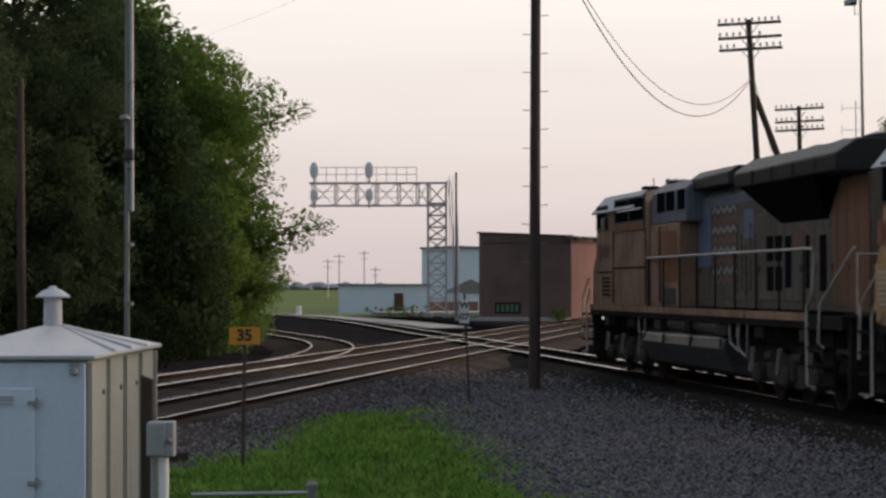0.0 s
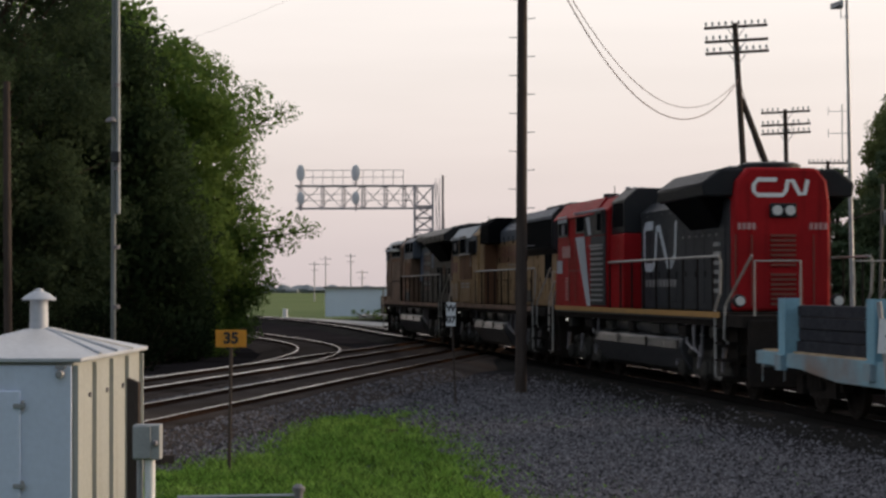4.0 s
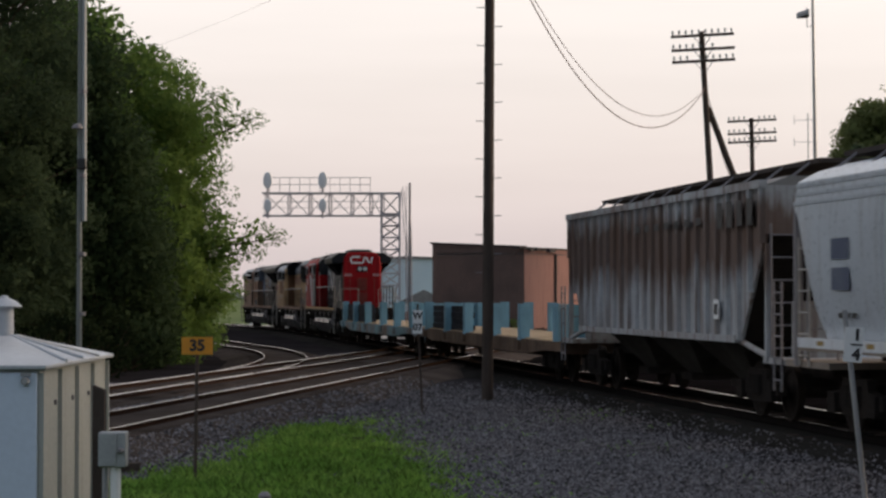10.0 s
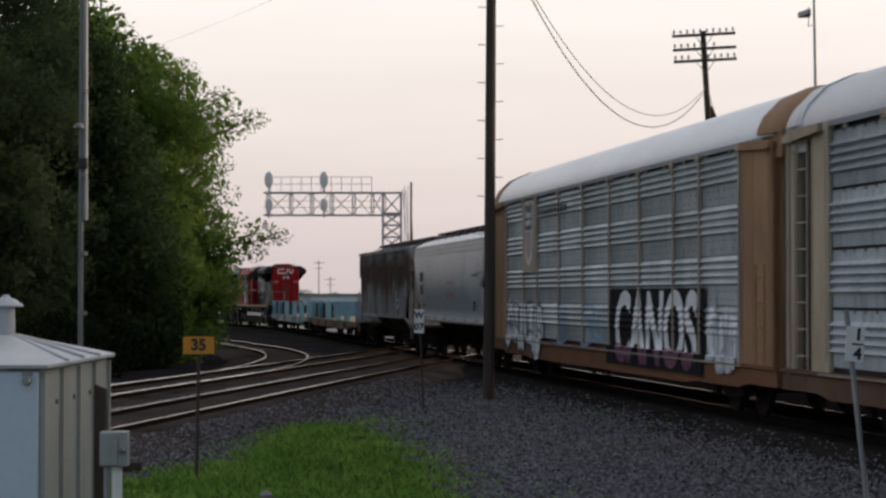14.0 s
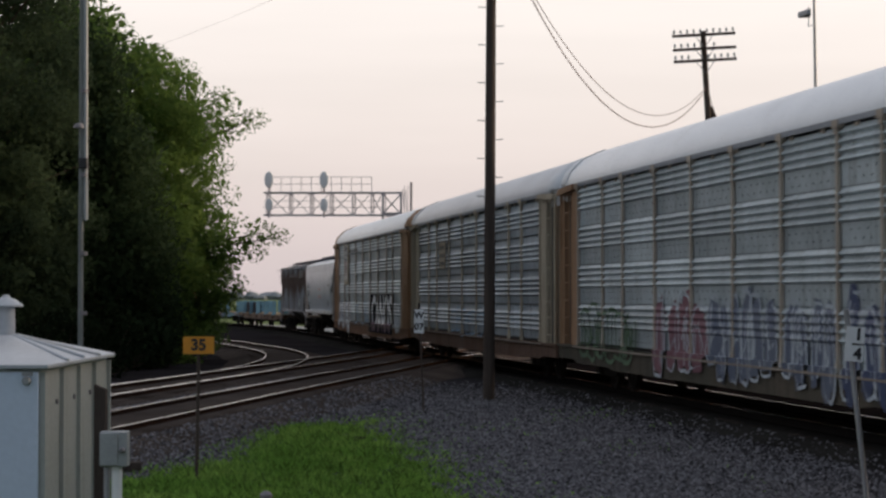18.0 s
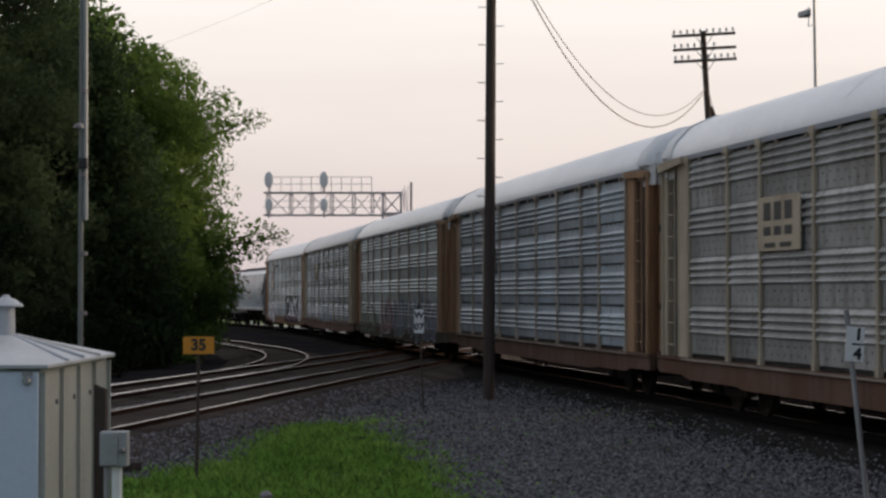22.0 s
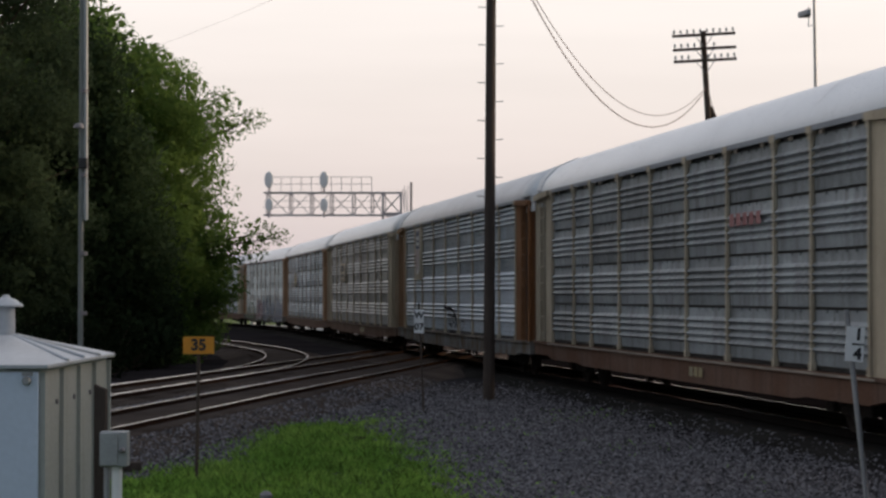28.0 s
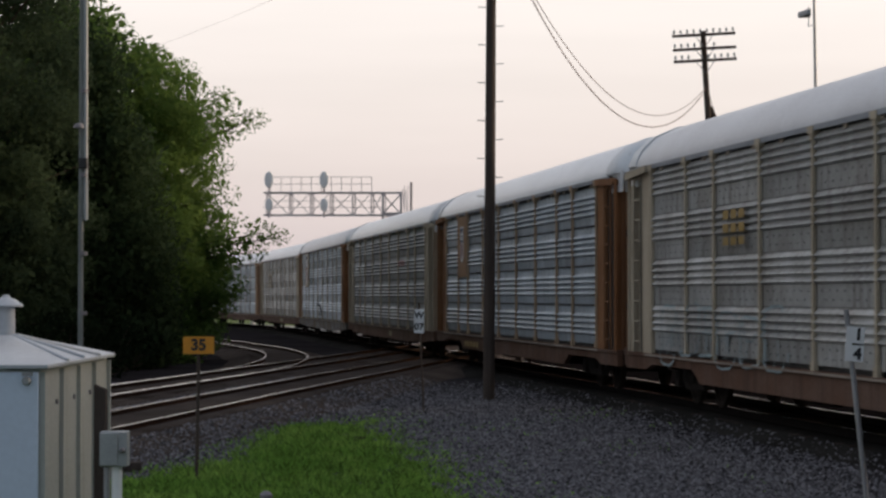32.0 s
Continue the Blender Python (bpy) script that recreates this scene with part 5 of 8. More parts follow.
# haze put into the grey-green of the far woods
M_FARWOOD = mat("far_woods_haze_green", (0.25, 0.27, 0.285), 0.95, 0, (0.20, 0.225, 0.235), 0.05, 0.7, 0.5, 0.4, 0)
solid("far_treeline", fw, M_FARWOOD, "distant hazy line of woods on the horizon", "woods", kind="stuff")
# far poles take the haze-paled bridge grey
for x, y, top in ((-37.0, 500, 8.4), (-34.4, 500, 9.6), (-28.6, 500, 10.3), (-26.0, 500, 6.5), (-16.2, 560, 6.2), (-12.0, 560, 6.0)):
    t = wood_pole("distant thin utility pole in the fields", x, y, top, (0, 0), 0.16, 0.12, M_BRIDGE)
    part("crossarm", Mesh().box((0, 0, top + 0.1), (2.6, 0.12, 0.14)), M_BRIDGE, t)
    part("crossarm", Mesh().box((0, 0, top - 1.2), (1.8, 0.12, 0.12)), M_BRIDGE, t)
solid("field_marker", Mesh().tube([(-16.8, 192, -0.7), (-16.8, 192, 0.35)], 0.22, 10), M_WHITE, "short white marker post at the field's edge", "marker")

# yard things behind the main track
cab = thing("utility_shed", "small grey-blue utility shed with a low gable roof", "shed", pose(15.1, 100, fall(100) - 0.32, 0, 0, 12))
part("body", Mesh().span((-0.9, -0.9, 0), (0.9, 0.9, 1.75)), M_GREYBLUE, cab, bevel=0.01)
part("door", Mesh().span((-0.55, -0.94, 0.1), (0.45, -0.905, 1.5)), M_BLUEMETAL, cab, "pale blue door", 0.008)
part("sign", Mesh().span((-0.8, -0.93, 1.52), (0.6, -0.905, 1.70)), M_WHITE, cab)
part("roof", Mesh().prism([(-1.02, 1.70), (1.02, 1.70), (1.02, 1.76), (0, 2.0), (-1.02, 1.76)], 1, -1.05, 1.05), M_SHED_ROOF, cab)
cb2 = thing("control_cabinet", "pale steel control cabinet with a domed top", "cabinet", pose(14.4, 74, -0.38))
part("body", Mesh().span((-0.55, -0.4, 0), (0.55, 0.4, 1.55)), M_GREYBLUE, cb2, bevel=0.03)
part("top", Mesh().span((-0.6, -0.45, 1.552), (0.6, 0.45, 1.66)), M_WHITE, cb2, bevel=0.04)
part("door", Mesh().span((-0.45, -0.43, 0.12), (0.0, -0.405, 1.45)), M_BLUEMETAL, cb2)
for x, y, top, lbl in ((17.1, 92, 6.5, "grey wooden pole with a transformer can"), (19.4, 96, 6.8, "grey wooden pole leaning beside guy wires")):
    t = wood_pole(lbl, x, y, top, (0.15, 0), 0.085, 0.065, M_POLE_GREY)
    if "transformer" in lbl:
        part("transformer", Mesh().lathe([(0.15, 5.2), (0.17, 5.25), (0.17, 5.75), (0.1, 5.82)], 12, pose(0.35, 0, 0)), M_GALV, t, "pale grey transformer can")
    else:
        part("lamp_arm", Mesh().tube([(0.15, 0, 4.9), (0.7, -0.3, 5.1), (1.2, -0.4, 5.1)], 0.025, 6), M_GALV, t)
        part("lamp_head", Mesh().box((1.35, -0.4, 5.08), (0.45, 0.2, 0.1)), M_WHITE, t, bevel=0.03)
wire("slack pale service wire between yard poles", (12.9, 102.6, 6.2), (17.4, 92, 5.6), 0.9, 0.016)

# ---------------------------------------------------------------- rolling stock: shared pieces (x right, y forward, z up from the rail tops)
_cache = {}


def shared(key, make, material):
    k = (key, material.name)
    if k not in _cache:
        src = make()
        me = _cache[k] = src.data(key.split("|")[0], material)
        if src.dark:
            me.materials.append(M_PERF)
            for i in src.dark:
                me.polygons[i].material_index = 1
    return _cache[k]


def wheel_mesh():
    return Mesh().lathe([(0.10, -0.07), (0.14, -0.05), (0.36, -0.035), (0.40, -0.06), (0.46, -0.065), (0.465, 0.04), (0.49, 0.045), (0.49, 0.07), (0.40, 0.07), (0.36, 0.03), (0.14, 0.05), (0.10, 0.07)], 24)


def truck(car, y, axles, frame_mat=None):
    """A bogie: side frames, bolster, springs and its wheels."""
    gap = 1.75 if len(axles) == 2 else 1.95
    half = max(abs(a) for a in axles)

    def frame_mesh():
        f = Mesh()
        for x in (-1.06, 1.06):
            f.prism([(-half - 0.35, 0.42), (-half - 0.3, 0.62), (-half + 0.3, 0.68), (-0.55, 0.86), (0.55, 0.86), (half - 0.3, 0.68), (half + 0.3, 0.62), (half + 0.35, 0.42),
                     (half - 0.28, 0.40), (0.5, 0.28), (-0.5, 0.28), (-half + 0.28, 0.40)], 0, x - 0.08, x + 0.08)
            for a in axles:
                f.box((x + math.copysign(0.07, x), a, 0.47), (0.16, 0.34, 0.32))
            for dy in (-0.22, 0, 0.22):
                f.tube([(x + math.copysign(0.1, x), dy, 0.42), (x + math.copysign(0.1, x), dy, 0.76)], 0.08, 8)
        f.box((0, 0, 0.62), (2.2, 0.5, 0.3))
        return f
    fm_ = frame_mat or M_UNDER
    t = part("truck", shared("truck|%d|%.2f" % (len(axles), half), frame_mesh, fm_), fm_, car, "grimy black bogie", at=pose(0, y, 0))
    me = shared("wheel", wheel_mesh, M_WHEEL)
    ax = shared("axle", lambda: Mesh().tube([(-0.75, 0, 0.46), (0.75, 0, 0.46)], 0.09, 10), M_WHEEL)
    for a in axles:
        part("axle", ax, M_WHEEL, t, at=pose(0, a, 0))
        for sd in (-1, 1):
            part("wheel", me, M_WHEEL, t, at=pose(sd * 0.755, a, 0.462, 0, 90 * sd, 0))
    return t


def coupler(car, y, sd):
    me = shared("coupler", lambda: Mesh().box((0, 0, 0.86), (0.16, 0.7, 0.18)).box((0.03, 0.38, 0.86), (0.3, 0.26, 0.28)).tube([(0.35, -0.2, 0.8), (0.42, 0.1, 0.55), (0.35, 0.45, 0.5)], 0.03, 6), M_UNDER)
    part("coupler", me, M_UNDER, car, at=pose(0, y, 0, 0, 0, 0 if sd > 0 else 180))


def ladder_mesh(n, step, w, z0):
    m = Mesh()
    m.tube([(0, -w / 2, z0), (0, -w / 2, z0 + n * step)], 0.02, 6)
    m.tube([(0, w / 2, z0), (0, w / 2, z0 + n * step)], 0.02, 6)
    for i in range(n):
        m.tube([(0, -w / 2, z0 + (i + 0.5) * step), (0, w / 2, z0 + (i + 0.5) * step)], 0.017, 6)
    return m


def blob(rng_, y0, y1, z0, z1, x, n=18, rough=0.18):
    """A rounded sprayed patch on a side wall (x): one flat outline."""
    cy, cz, ry, rz = (y0 + y1) / 2, (z0 + z1) / 2, (y1 - y0) / 2, (z1 - z0) / 2
    pts = []
    for i in range(n):
        a = 2 * math.pi * i / n
        k = 1 + rng_.uniform(-rough, rough)
        ca, sa = math.cos(a), math.sin(a)
        pts.append((x, cy + ry * k * math.copysign(abs(ca) ** 0.6, ca), cz + rz * k * math.copysign(abs(sa) ** 0.6, sa)))
    m = Mesh()
    m.v, m.f = pts, [tuple(range(n))]
    return m


def stroke(pts, w, x):
    """A flat brush stroke on a side wall through (y, z) points."""
    m = Mesh()
    for i, (y, z) in enumerate(pts):
        a, b = pts[max(i - 1, 0)], pts[min(i + 1, len(pts) - 1)]
        d = Vector((b[0] - a[0], b[1] - a[1])).normalized() * (w / 2)
        m.v += [(x, y - d.y, z + d.x), (x, y + d.y, z - d.x)]
    m.f = [(2 * i, 2 * i + 1, 2 * i + 3, 2 * i + 2) for i in range(len(pts) - 1)]
    return m


def loops(car, seed, y0, y1, z0, z1, n, material, fill=None, x=-1.545, w=0.06, style="band"):
    """A row of sprayed loops, too loose to read: rings, strokes and drips that follow the sheet."""
    r = random.Random(seed)
    step = (y1 - y0) / n

    def put(name, mesh, m):
        part(name, drape(mesh, style, name, m), m, car)
    for i in range(n):
        cy = y0 + step * (i + 0.5) + r.uniform(-0.1, 0.1)
        cz = (z0 + z1) / 2 + r.uniform(-0.1, 0.1)
        ry, rz = abs(step) * r.uniform(0.40, 0.60), (z1 - z0) * r.uniform(0.38, 0.54)
        a0, turn, lean = r.uniform(0, 6.28), r.uniform(4.6, 6.6), r.uniform(-0.25, 0.25)
        ring = []
        for k in range(19):
            a = a0 + turn * k / 18
            q = 1 + r.uniform(-0.06, 0.06)
            ca, sa = math.cos(a), math.sin(a)
            dz = rz * q * math.copysign(abs(sa) ** 0.6, sa)
            ring.append((cy + ry * q * math.copysign(abs(ca) ** 0.6, ca) + lean * dz, cz + dz))
        if fill:
            put("sprayed_patch", blob(r, cy - ry, cy + ry, cz - rz, cz + rz, x + 0.004), fill)
        put("sprayed_loop", stroke(ring, w * r.uniform(0.8, 1.2), x), material)
        for j in range(r.choice((1, 2, 3))):
            ya = cy + ry * r.uniform(-0.7, 0.7)
            put("sprayed_stroke", stroke([(ya, cz - rz * r.uniform(0.2, 1.0)), (ya + ry * r.uniform(-0.2, 0.2), cz), (ya + ry * r.uniform(-0.35, 0.35), cz + rz * r.uniform(0.3, 0.9))], w * r.uniform(0.6, 1.4), x - 0.001), material)
        if r.random() < 0.8:
            put("sprayed_stroke", stroke([(cy - ry * 0.6, cz + rz * r.uniform(-0.5, 0.5)), (cy, cz + rz * r.uniform(-0.3, 0.3)), (cy + ry * 0.6, cz + rz * r.uniform(-0.5, 0.5))], w * 0.7, x - 0.001), material)


def bars(car, y0, y1, z0, z1, n, material, x=-1.545, name="stencil_bar", fill=0.72):
    """Lettering that cannot be read or may not be lettered: plain upright bars."""
    step = (y1 - y0) / n
    for i in range(n):
        a, b = y0 + step * (i + 0.12), y0 + step * (i + 0.12 + fill)
        part(name, Mesh().add([(x, a, z0), (x, b, z0), (x, b, z1), (x, a, z1)], [(0, 1, 2, 3)]), material, car)


# ---------------------------------------------------------------- auto racks
BAYS = (2.62, 1.95, 2.83, 2.83, 2.83, 2.83, 2.83, 1.95, 2.67)
POSTS = [11.67 - sum(BAYS[:i]) for i in range(10)]
Z_LO, Z_HI = 1.02, 4.65


def rib_profile(style):
    """The pressed side sheet in section: (outward, up) points of one tier, and its height."""
    h = (Z_HI - Z_LO) / 4 - (0.048 if style == "slot" else 0.012)
    prof = [(0.0, 0.0)]
    tops = [0.22 + 0.145 * i for i in range(4)] if style == "slot" else [0.38 + 0.142 * i for i in range(4)]
    for t in tops:
        z = t * h / 0.95
        prof += [(0.0, z), (-0.010, z + 0.004), (-0.052, z + 0.026), (-0.060, z + 0.034), (-0.062, z + 0.042), (-0.052, z + 0.056), (-0.020, z + 0.086), (-0.005, z + 0.098), (0.0, z + 0.108)]
    prof.append((0.0, h))
    return prof, h


def rib_panel(w, style):
    """A pressed steel side panel with sideways ribs, its face towards -x."""
    prof, h = rib_profile(style)
    m = Mesh()
    n = len(prof)
    m.v = [(x, -w / 2, z) for x, z in prof] + [(x, w / 2, z) for x, z in prof]
    m.f = [(i, i + 1, n + i + 1, n + i) for i in range(n - 1)]
    # folded rim gives the sheet its thickness
    m.add([(0.03, -w / 2, 0), (0.03, w / 2, 0), (0.03, w / 2, h), (0.03, -w / 2, h)], [(0, 1, 2, 3)])
    # rows of dark perforations in the flat band, or a few notches along the slot
    rows = ((0.10, 0.36), (0.26, 0.36)) if style != "slot" else ((0.955, 0.46),)
    for k, (z, step) in enumerate(rows):
        for i in range(int((w - 0.2) / step)):
            y = -w / 2 + 0.16 + i * step + 0.18 * (k % 2)
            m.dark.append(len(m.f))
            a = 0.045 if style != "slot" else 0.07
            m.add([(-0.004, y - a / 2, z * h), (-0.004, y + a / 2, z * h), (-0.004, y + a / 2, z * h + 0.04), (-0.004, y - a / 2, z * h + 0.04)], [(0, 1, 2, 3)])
    return m


def drape(mesh, style, name, material):
    """Lays flat sprayed paint on the corrugated side sheet, so that it follows the ribs."""
    prof, h = rib_profile(style)
    tier = (Z_HI - Z_LO) / 4
    me = mesh if not isinstance(mesh, Mesh) else mesh.data(name, material, False)
    bm = bmesh.new()
    bm.from_mesh(me)
    zs = [v.co.z for v in bm.verts]
    cuts = [Z_LO - 0.01, Z_LO]
    for k in range(3):
        cuts += [Z_LO + k * tier + 0.006 + z for _, z in prof]
    for z in cuts:
        if min(zs) < z < max(zs):
            bmesh.ops.bisect_plane(bm, geom=bm.verts[:] + bm.edges[:] + bm.faces[:], plane_co=(0, 0, z), plane_no=(0, 0, 1))
    for v in bm.verts:
        k = int((v.co.z - Z_LO - 0.006) // tier)
        lz = v.co.z - Z_LO - 0.006 - k * tier
        px = [p[1] for p in prof]
        out = float(np.interp(lz, px, [p[0] for p in prof]))
        v.co.x = -1.558 if v.co.z < Z_LO else -1.45 + 0.45 * out - 0.55 * 0.066 + (v.co.x + 1.545) - 0.006
    bm.to_mesh(me)
    bm.free()
    if not me.materials:
        me.materials.append(material)
    return me


def roof_mesh(half):
    cs = [(-1.52, 4.765), (-1.51, 4.88), (-1.40, 5.10), (-1.10, 5.40), (-0.64, 5.605), (0, 5.68), (0.64, 5.605), (1.10, 5.40), (1.40, 5.10), (1.51, 4.88), (1.52, 4.765)]
    secs = []
    for y, k, dz in ((half, 0.84, -0.50), (half - 0.14, 0.93, -0.24), (half - 0.45, 0.98, -0.07), (half - 0.9, 1, 0), (0, 1, 0), (-half + 0.9, 1, 0), (-half + 0.45, 0.98, -0.07), (-half + 0.14, 0.93, -0.24), (-half, 0.84, -0.50)):
        secs.append([(x * k, y, 4.74 + max(0, (z - 4.74)) * (1 + dz)) for x, z in cs])
    return Mesh().loft(secs)


def cap_mesh():
    """The rounded hood over a car's end, a little proud of the roof."""
    cs = [(-1.53, 4.80), (-1.52, 4.90), (-1.42, 5.12), (-1.12, 5.42), (-0.64, 5.63), (0, 5.705), (0.64, 5.63), (1.12, 5.42), (1.42, 5.12), (1.52, 4.90), (1.53, 4.80)]
    secs = []
    for y, k, dz in ((12.85, 1.0, 0.0), (13.45, 1.0, -0.02), (13.75, 0.97, -0.16), (13.92, 0.88, -0.42), (13.96, 0.80, -0.62)):
        secs.append([(x * k, y, 4.78 + (z - 4.78) * (1 + dz)) for x, z in cs])
    return Mesh().loft(secs)


def auto_rack(label, front, rear, posts, sill, roof, style="slot", lower=None, sheet=None, group="auto racks of the train", painted_ends=False, stepped=False):
    c = thing("auto_rack", label, "railway car", group=group)
    half = 13.95
    fm, rm, pm = END_COLOURS[front], END_COLOURS[rear], END_COLOURS[posts]
    # some cars have hoods and recesses in the colour of their ends, and a pale door
    # elsewhere a brown recess stands for the shade inside the open end
    cap_m, gable_m, recess_m = (rm, rm, rm) if painted_ends else (M_CAP, M_GABLE, END_COLOURS["brown"])
    rungs = 4 if painted_ends else 9
    cap_word = "painted" if painted_ends else "pale"
    part("roof", shared("roof|rack", lambda: roof_mesh(13.72), roof), roof, c, "pale curved metal roof")
    for i in range(4):
        y = -9 + 6 * i
        part("roof_seam", shared("roof_seam", lambda: Mesh().loft([[(x, d, z + 0.012) for x, z in ((-1.515, 4.86), (-1.40, 5.10), (-1.10, 5.40), (-0.64, 5.605), (0, 5.68))] for d in (-0.04, 0.04)], caps=False), roof), roof, c, at=pose(0, y, 0))
    for sd in (-1, 1):
        part("roof_cap", shared("roof_cap", cap_mesh, cap_m), cap_m, c, cap_word + " rounded roof cap over the end door", at=pose(0, 0, 0, 0, 0, 0 if sd > 0 else 180))
    # solid black box stands for the shaded inside seen through the slots
    part("inner_lining", shared("interior_shade", lambda: Mesh().span((-1.40, -13.2, 0.95), (1.40, 13.2, 4.84)), M_BLACK), M_BLACK, c, "dark interior behind the panels")
    part("deck", shared("deck|rack", lambda: Mesh().span((-1.35, -13.8, 0.72), (1.35, 13.8, 0.94)), M_UNDER), M_UNDER, c)
    step_z = 0.72 if stepped else 0.52
    sill_mesh = lambda: Mesh().loft([[(x, y, z) for x, z in ((-0.06, lo), (0.06, lo), (0.06, 0.94), (-0.10, 0.94), (-0.10, 0.88), (-0.06, 0.86))]
                                     for y, lo in ((-13.9, 0.60), (-12.2, 0.60), (-11.6, step_z), (-8.6, step_z), (-8.0, 0.47), (8.0, 0.47), (8.6, step_z), (11.6, step_z), (12.2, 0.60), (13.9, 0.60))])
    for sd in (-1, 1):
        part("side_sill", shared("side_sill|%.2f" % step_z, sill_mesh, sill), sill, c, at=pose(sd * 1.45, 0, 0, 0, 0, 0 if sd < 0 else 180))
        part("sill_flange", shared("sill_flange", lambda: Mesh().box((0, 0, 0.905), (0.05, 24.0, 0.035)), M_FLANGE), M_FLANGE, c, "dusty pale sill flange", at=pose(sd * 1.545, 0, 0))
        part("fascia", shared("fascia|rack", lambda: Mesh().box((0, 0, 4.72), (0.03, 26.3, 0.085)), M_FASCIA), M_FASCIA, c, "grey strip along the roof edge", at=pose(sd * 1.515, 0, 0))
        for i in range(15):
            part("slot_hanger", shared("slot_hanger", lambda: Mesh().box((0, 0, 4.655), (0.03, 0.16, 0.09)), M_POST_GREY), M_POST_GREY, c, at=pose(sd * 1.47, -11.0 + i * 1.57, 0))
        for i, y in enumerate(POSTS):
            part("post", shared("post", lambda: Mesh().box((0, 0, 2.79), (0.06, 0.085, 3.78)).box((0, 0, 4.69), (0.12, 0.26, 0.12)).box((0, 0, 4.59), (0.09, 0.15, 0.10)).box((0, 0, 1.0), (0.08, 0.15, 0.16)), pm), pm, c, at=pose(sd * 1.49, y, 0))
        tier = (Z_HI - Z_LO) / 4
        for i, w in enumerate(BAYS):
            yc = (POSTS[i] + POSTS[i + 1]) / 2
            for k in range(4):
                mt = M_PANEL_LT if lower and k < lower else (sheet or M_PANEL_DK)
                part("panel", shared("panel|%s|%.2f" % (style, w), lambda: rib_panel(w - 0.09, style), mt), mt, c,
                     at=pose(sd * 1.45, yc, Z_LO + k * tier + 0.006, 0, 0, 0 if sd < 0 else 180))
    for sd, m in ((1, fm), (-1, rm)):
        for x in (-1, 1):
            turn_ = 0 if sd > 0 else 180
            part("end_plate", shared("end_plate", lambda: Mesh().box((0, 0.10, 2.755), (0.08, 0.62, 3.81)), m), m, c, at=pose(x * 1.45, sd * 12.05, 0, 0, 0, turn_))
            part("end_rib", shared("end_rib", lambda: Mesh().box((0, 0, 2.755), (0.12, 0.07, 3.81)), m), m, c, at=pose(x * 1.44, sd * 11.85, 0))
            part("end_rib", shared("end_rib", lambda: Mesh().box((0, 0, 2.755), (0.12, 0.07, 3.81)), m), m, c, at=pose(x * 1.44, sd * 12.44, 0))
            if painted_ends:
                part("broad_plate", shared("broad_plate", lambda: Mesh().box((0, 0, 2.755), (0.08, 0.92, 3.81)), m), m, c, "broad painted end plate", at=pose(x * 1.45, sd * 12.92, 0))
            part("recessed_plate", shared("recessed_plate", lambda: Mesh().box((0, 0, 2.68), (0.06, 1.2, 3.71)), recess_m), recess_m, c, "recessed end plate", at=pose(x * 1.30, sd * 13.0, 0))
            part("corner_post", shared("corner_post", lambda: Mesh().box((0, 0, 2.60), (0.20, 0.16, 3.65)), m), m, c, at=pose(x * 1.38, sd * 13.46, 0))
            part("hood_side", shared("hood_side", lambda: Mesh().box((0, 0, 4.62), (0.05, 0.95, 0.46)), cap_m), cap_m, c, cap_word + " sheet at the side of the roof cap", at=pose(x * 1.40, sd * 13.44, 0))
            part("ladder", shared("ladder|rack%d" % rungs, lambda: ladder_mesh(rungs, 0.42, 0.50, 0.95), m), m, c, at=pose(x * 1.50, sd * 12.92, 0))
            part("grab_pipe", shared("grab_pipe", lambda: Mesh().tube([(0, 0, 0.85), (0, 0, 4.68)], 0.04, 8), m), m, c, at=pose(x * 1.49, sd * 13.62, 0))
            part("corner_cap", shared("corner_cap", lambda: Mesh().prism([(-1.35, 4.62), (0.30, 4.54), (0.42, 4.56), (0.42, 4.64), (0.25, 4.70), (-1.35, 4.75)], 0, -0.14, 0.10), m), m, c, at=pose(x * 1.47, sd * 13.2, 0, 0, 0, turn_))
            for hz_ in (1.9, 3.5):
                part("hinge", shared("end_hinge", lambda: Mesh().box((0, 0, 0), (0.12, 0.16, 0.14)), M_UNDER), M_UNDER, c, at=pose(x * 1.22, sd * 13.86, hz_))
        part("end_door", shared("end_door", lambda: Mesh().loft([[(x, y, z) for x, y in ((-1.25, 0), (-0.9, 0.14), (0, 0.2), (0.9, 0.14), (1.25, 0), (1.25, -0.08), (-1.25, -0.08))] for z in (0.95, 4.395)]), M_CAP if painted_ends else m), M_CAP if painted_ends else m, c,
             "ribbed clamshell end door", at=pose(0, sd * 13.62, 0, 0, 0, 0 if sd > 0 else 180))
        part("end_gable", shared("end_gable", lambda: Mesh().loft([[(x, y, z) for x, y in ((-w, 0), (-w * 0.7, 0.14), (0, 0.2), (w * 0.7, 0.14), (w, 0), (w, -0.08), (-w, -0.08))] for z, w in ((4.40, 1.27), (4.88, 1.27), (5.2, 1.05), (5.42, 0.7))]), gable_m), gable_m, c, cap_word + " gable above the end door", at=pose(0, sd * 13.63, 0, 0, 0, 0 if sd > 0 else 180))
        part("end_sill", shared("end_sill", lambda: Mesh().box((0, 0, 0.82), (2.7, 0.22, 0.36)), sill), sill, c, at=pose(0, sd * 13.9, 0))
        coupler(c, sd * 14.0, sd)
    part("centre_sill", shared("centre_sill", lambda: Mesh().box((0, 0, 0.66), (0.5, 26, 0.3)).box((0, -3, 0.5), (0.7, 1.2, 0.35)).box((0.6, 2.5, 0.6), (0.4, 1.4, 0.3)), M_UNDER), M_UNDER, c)
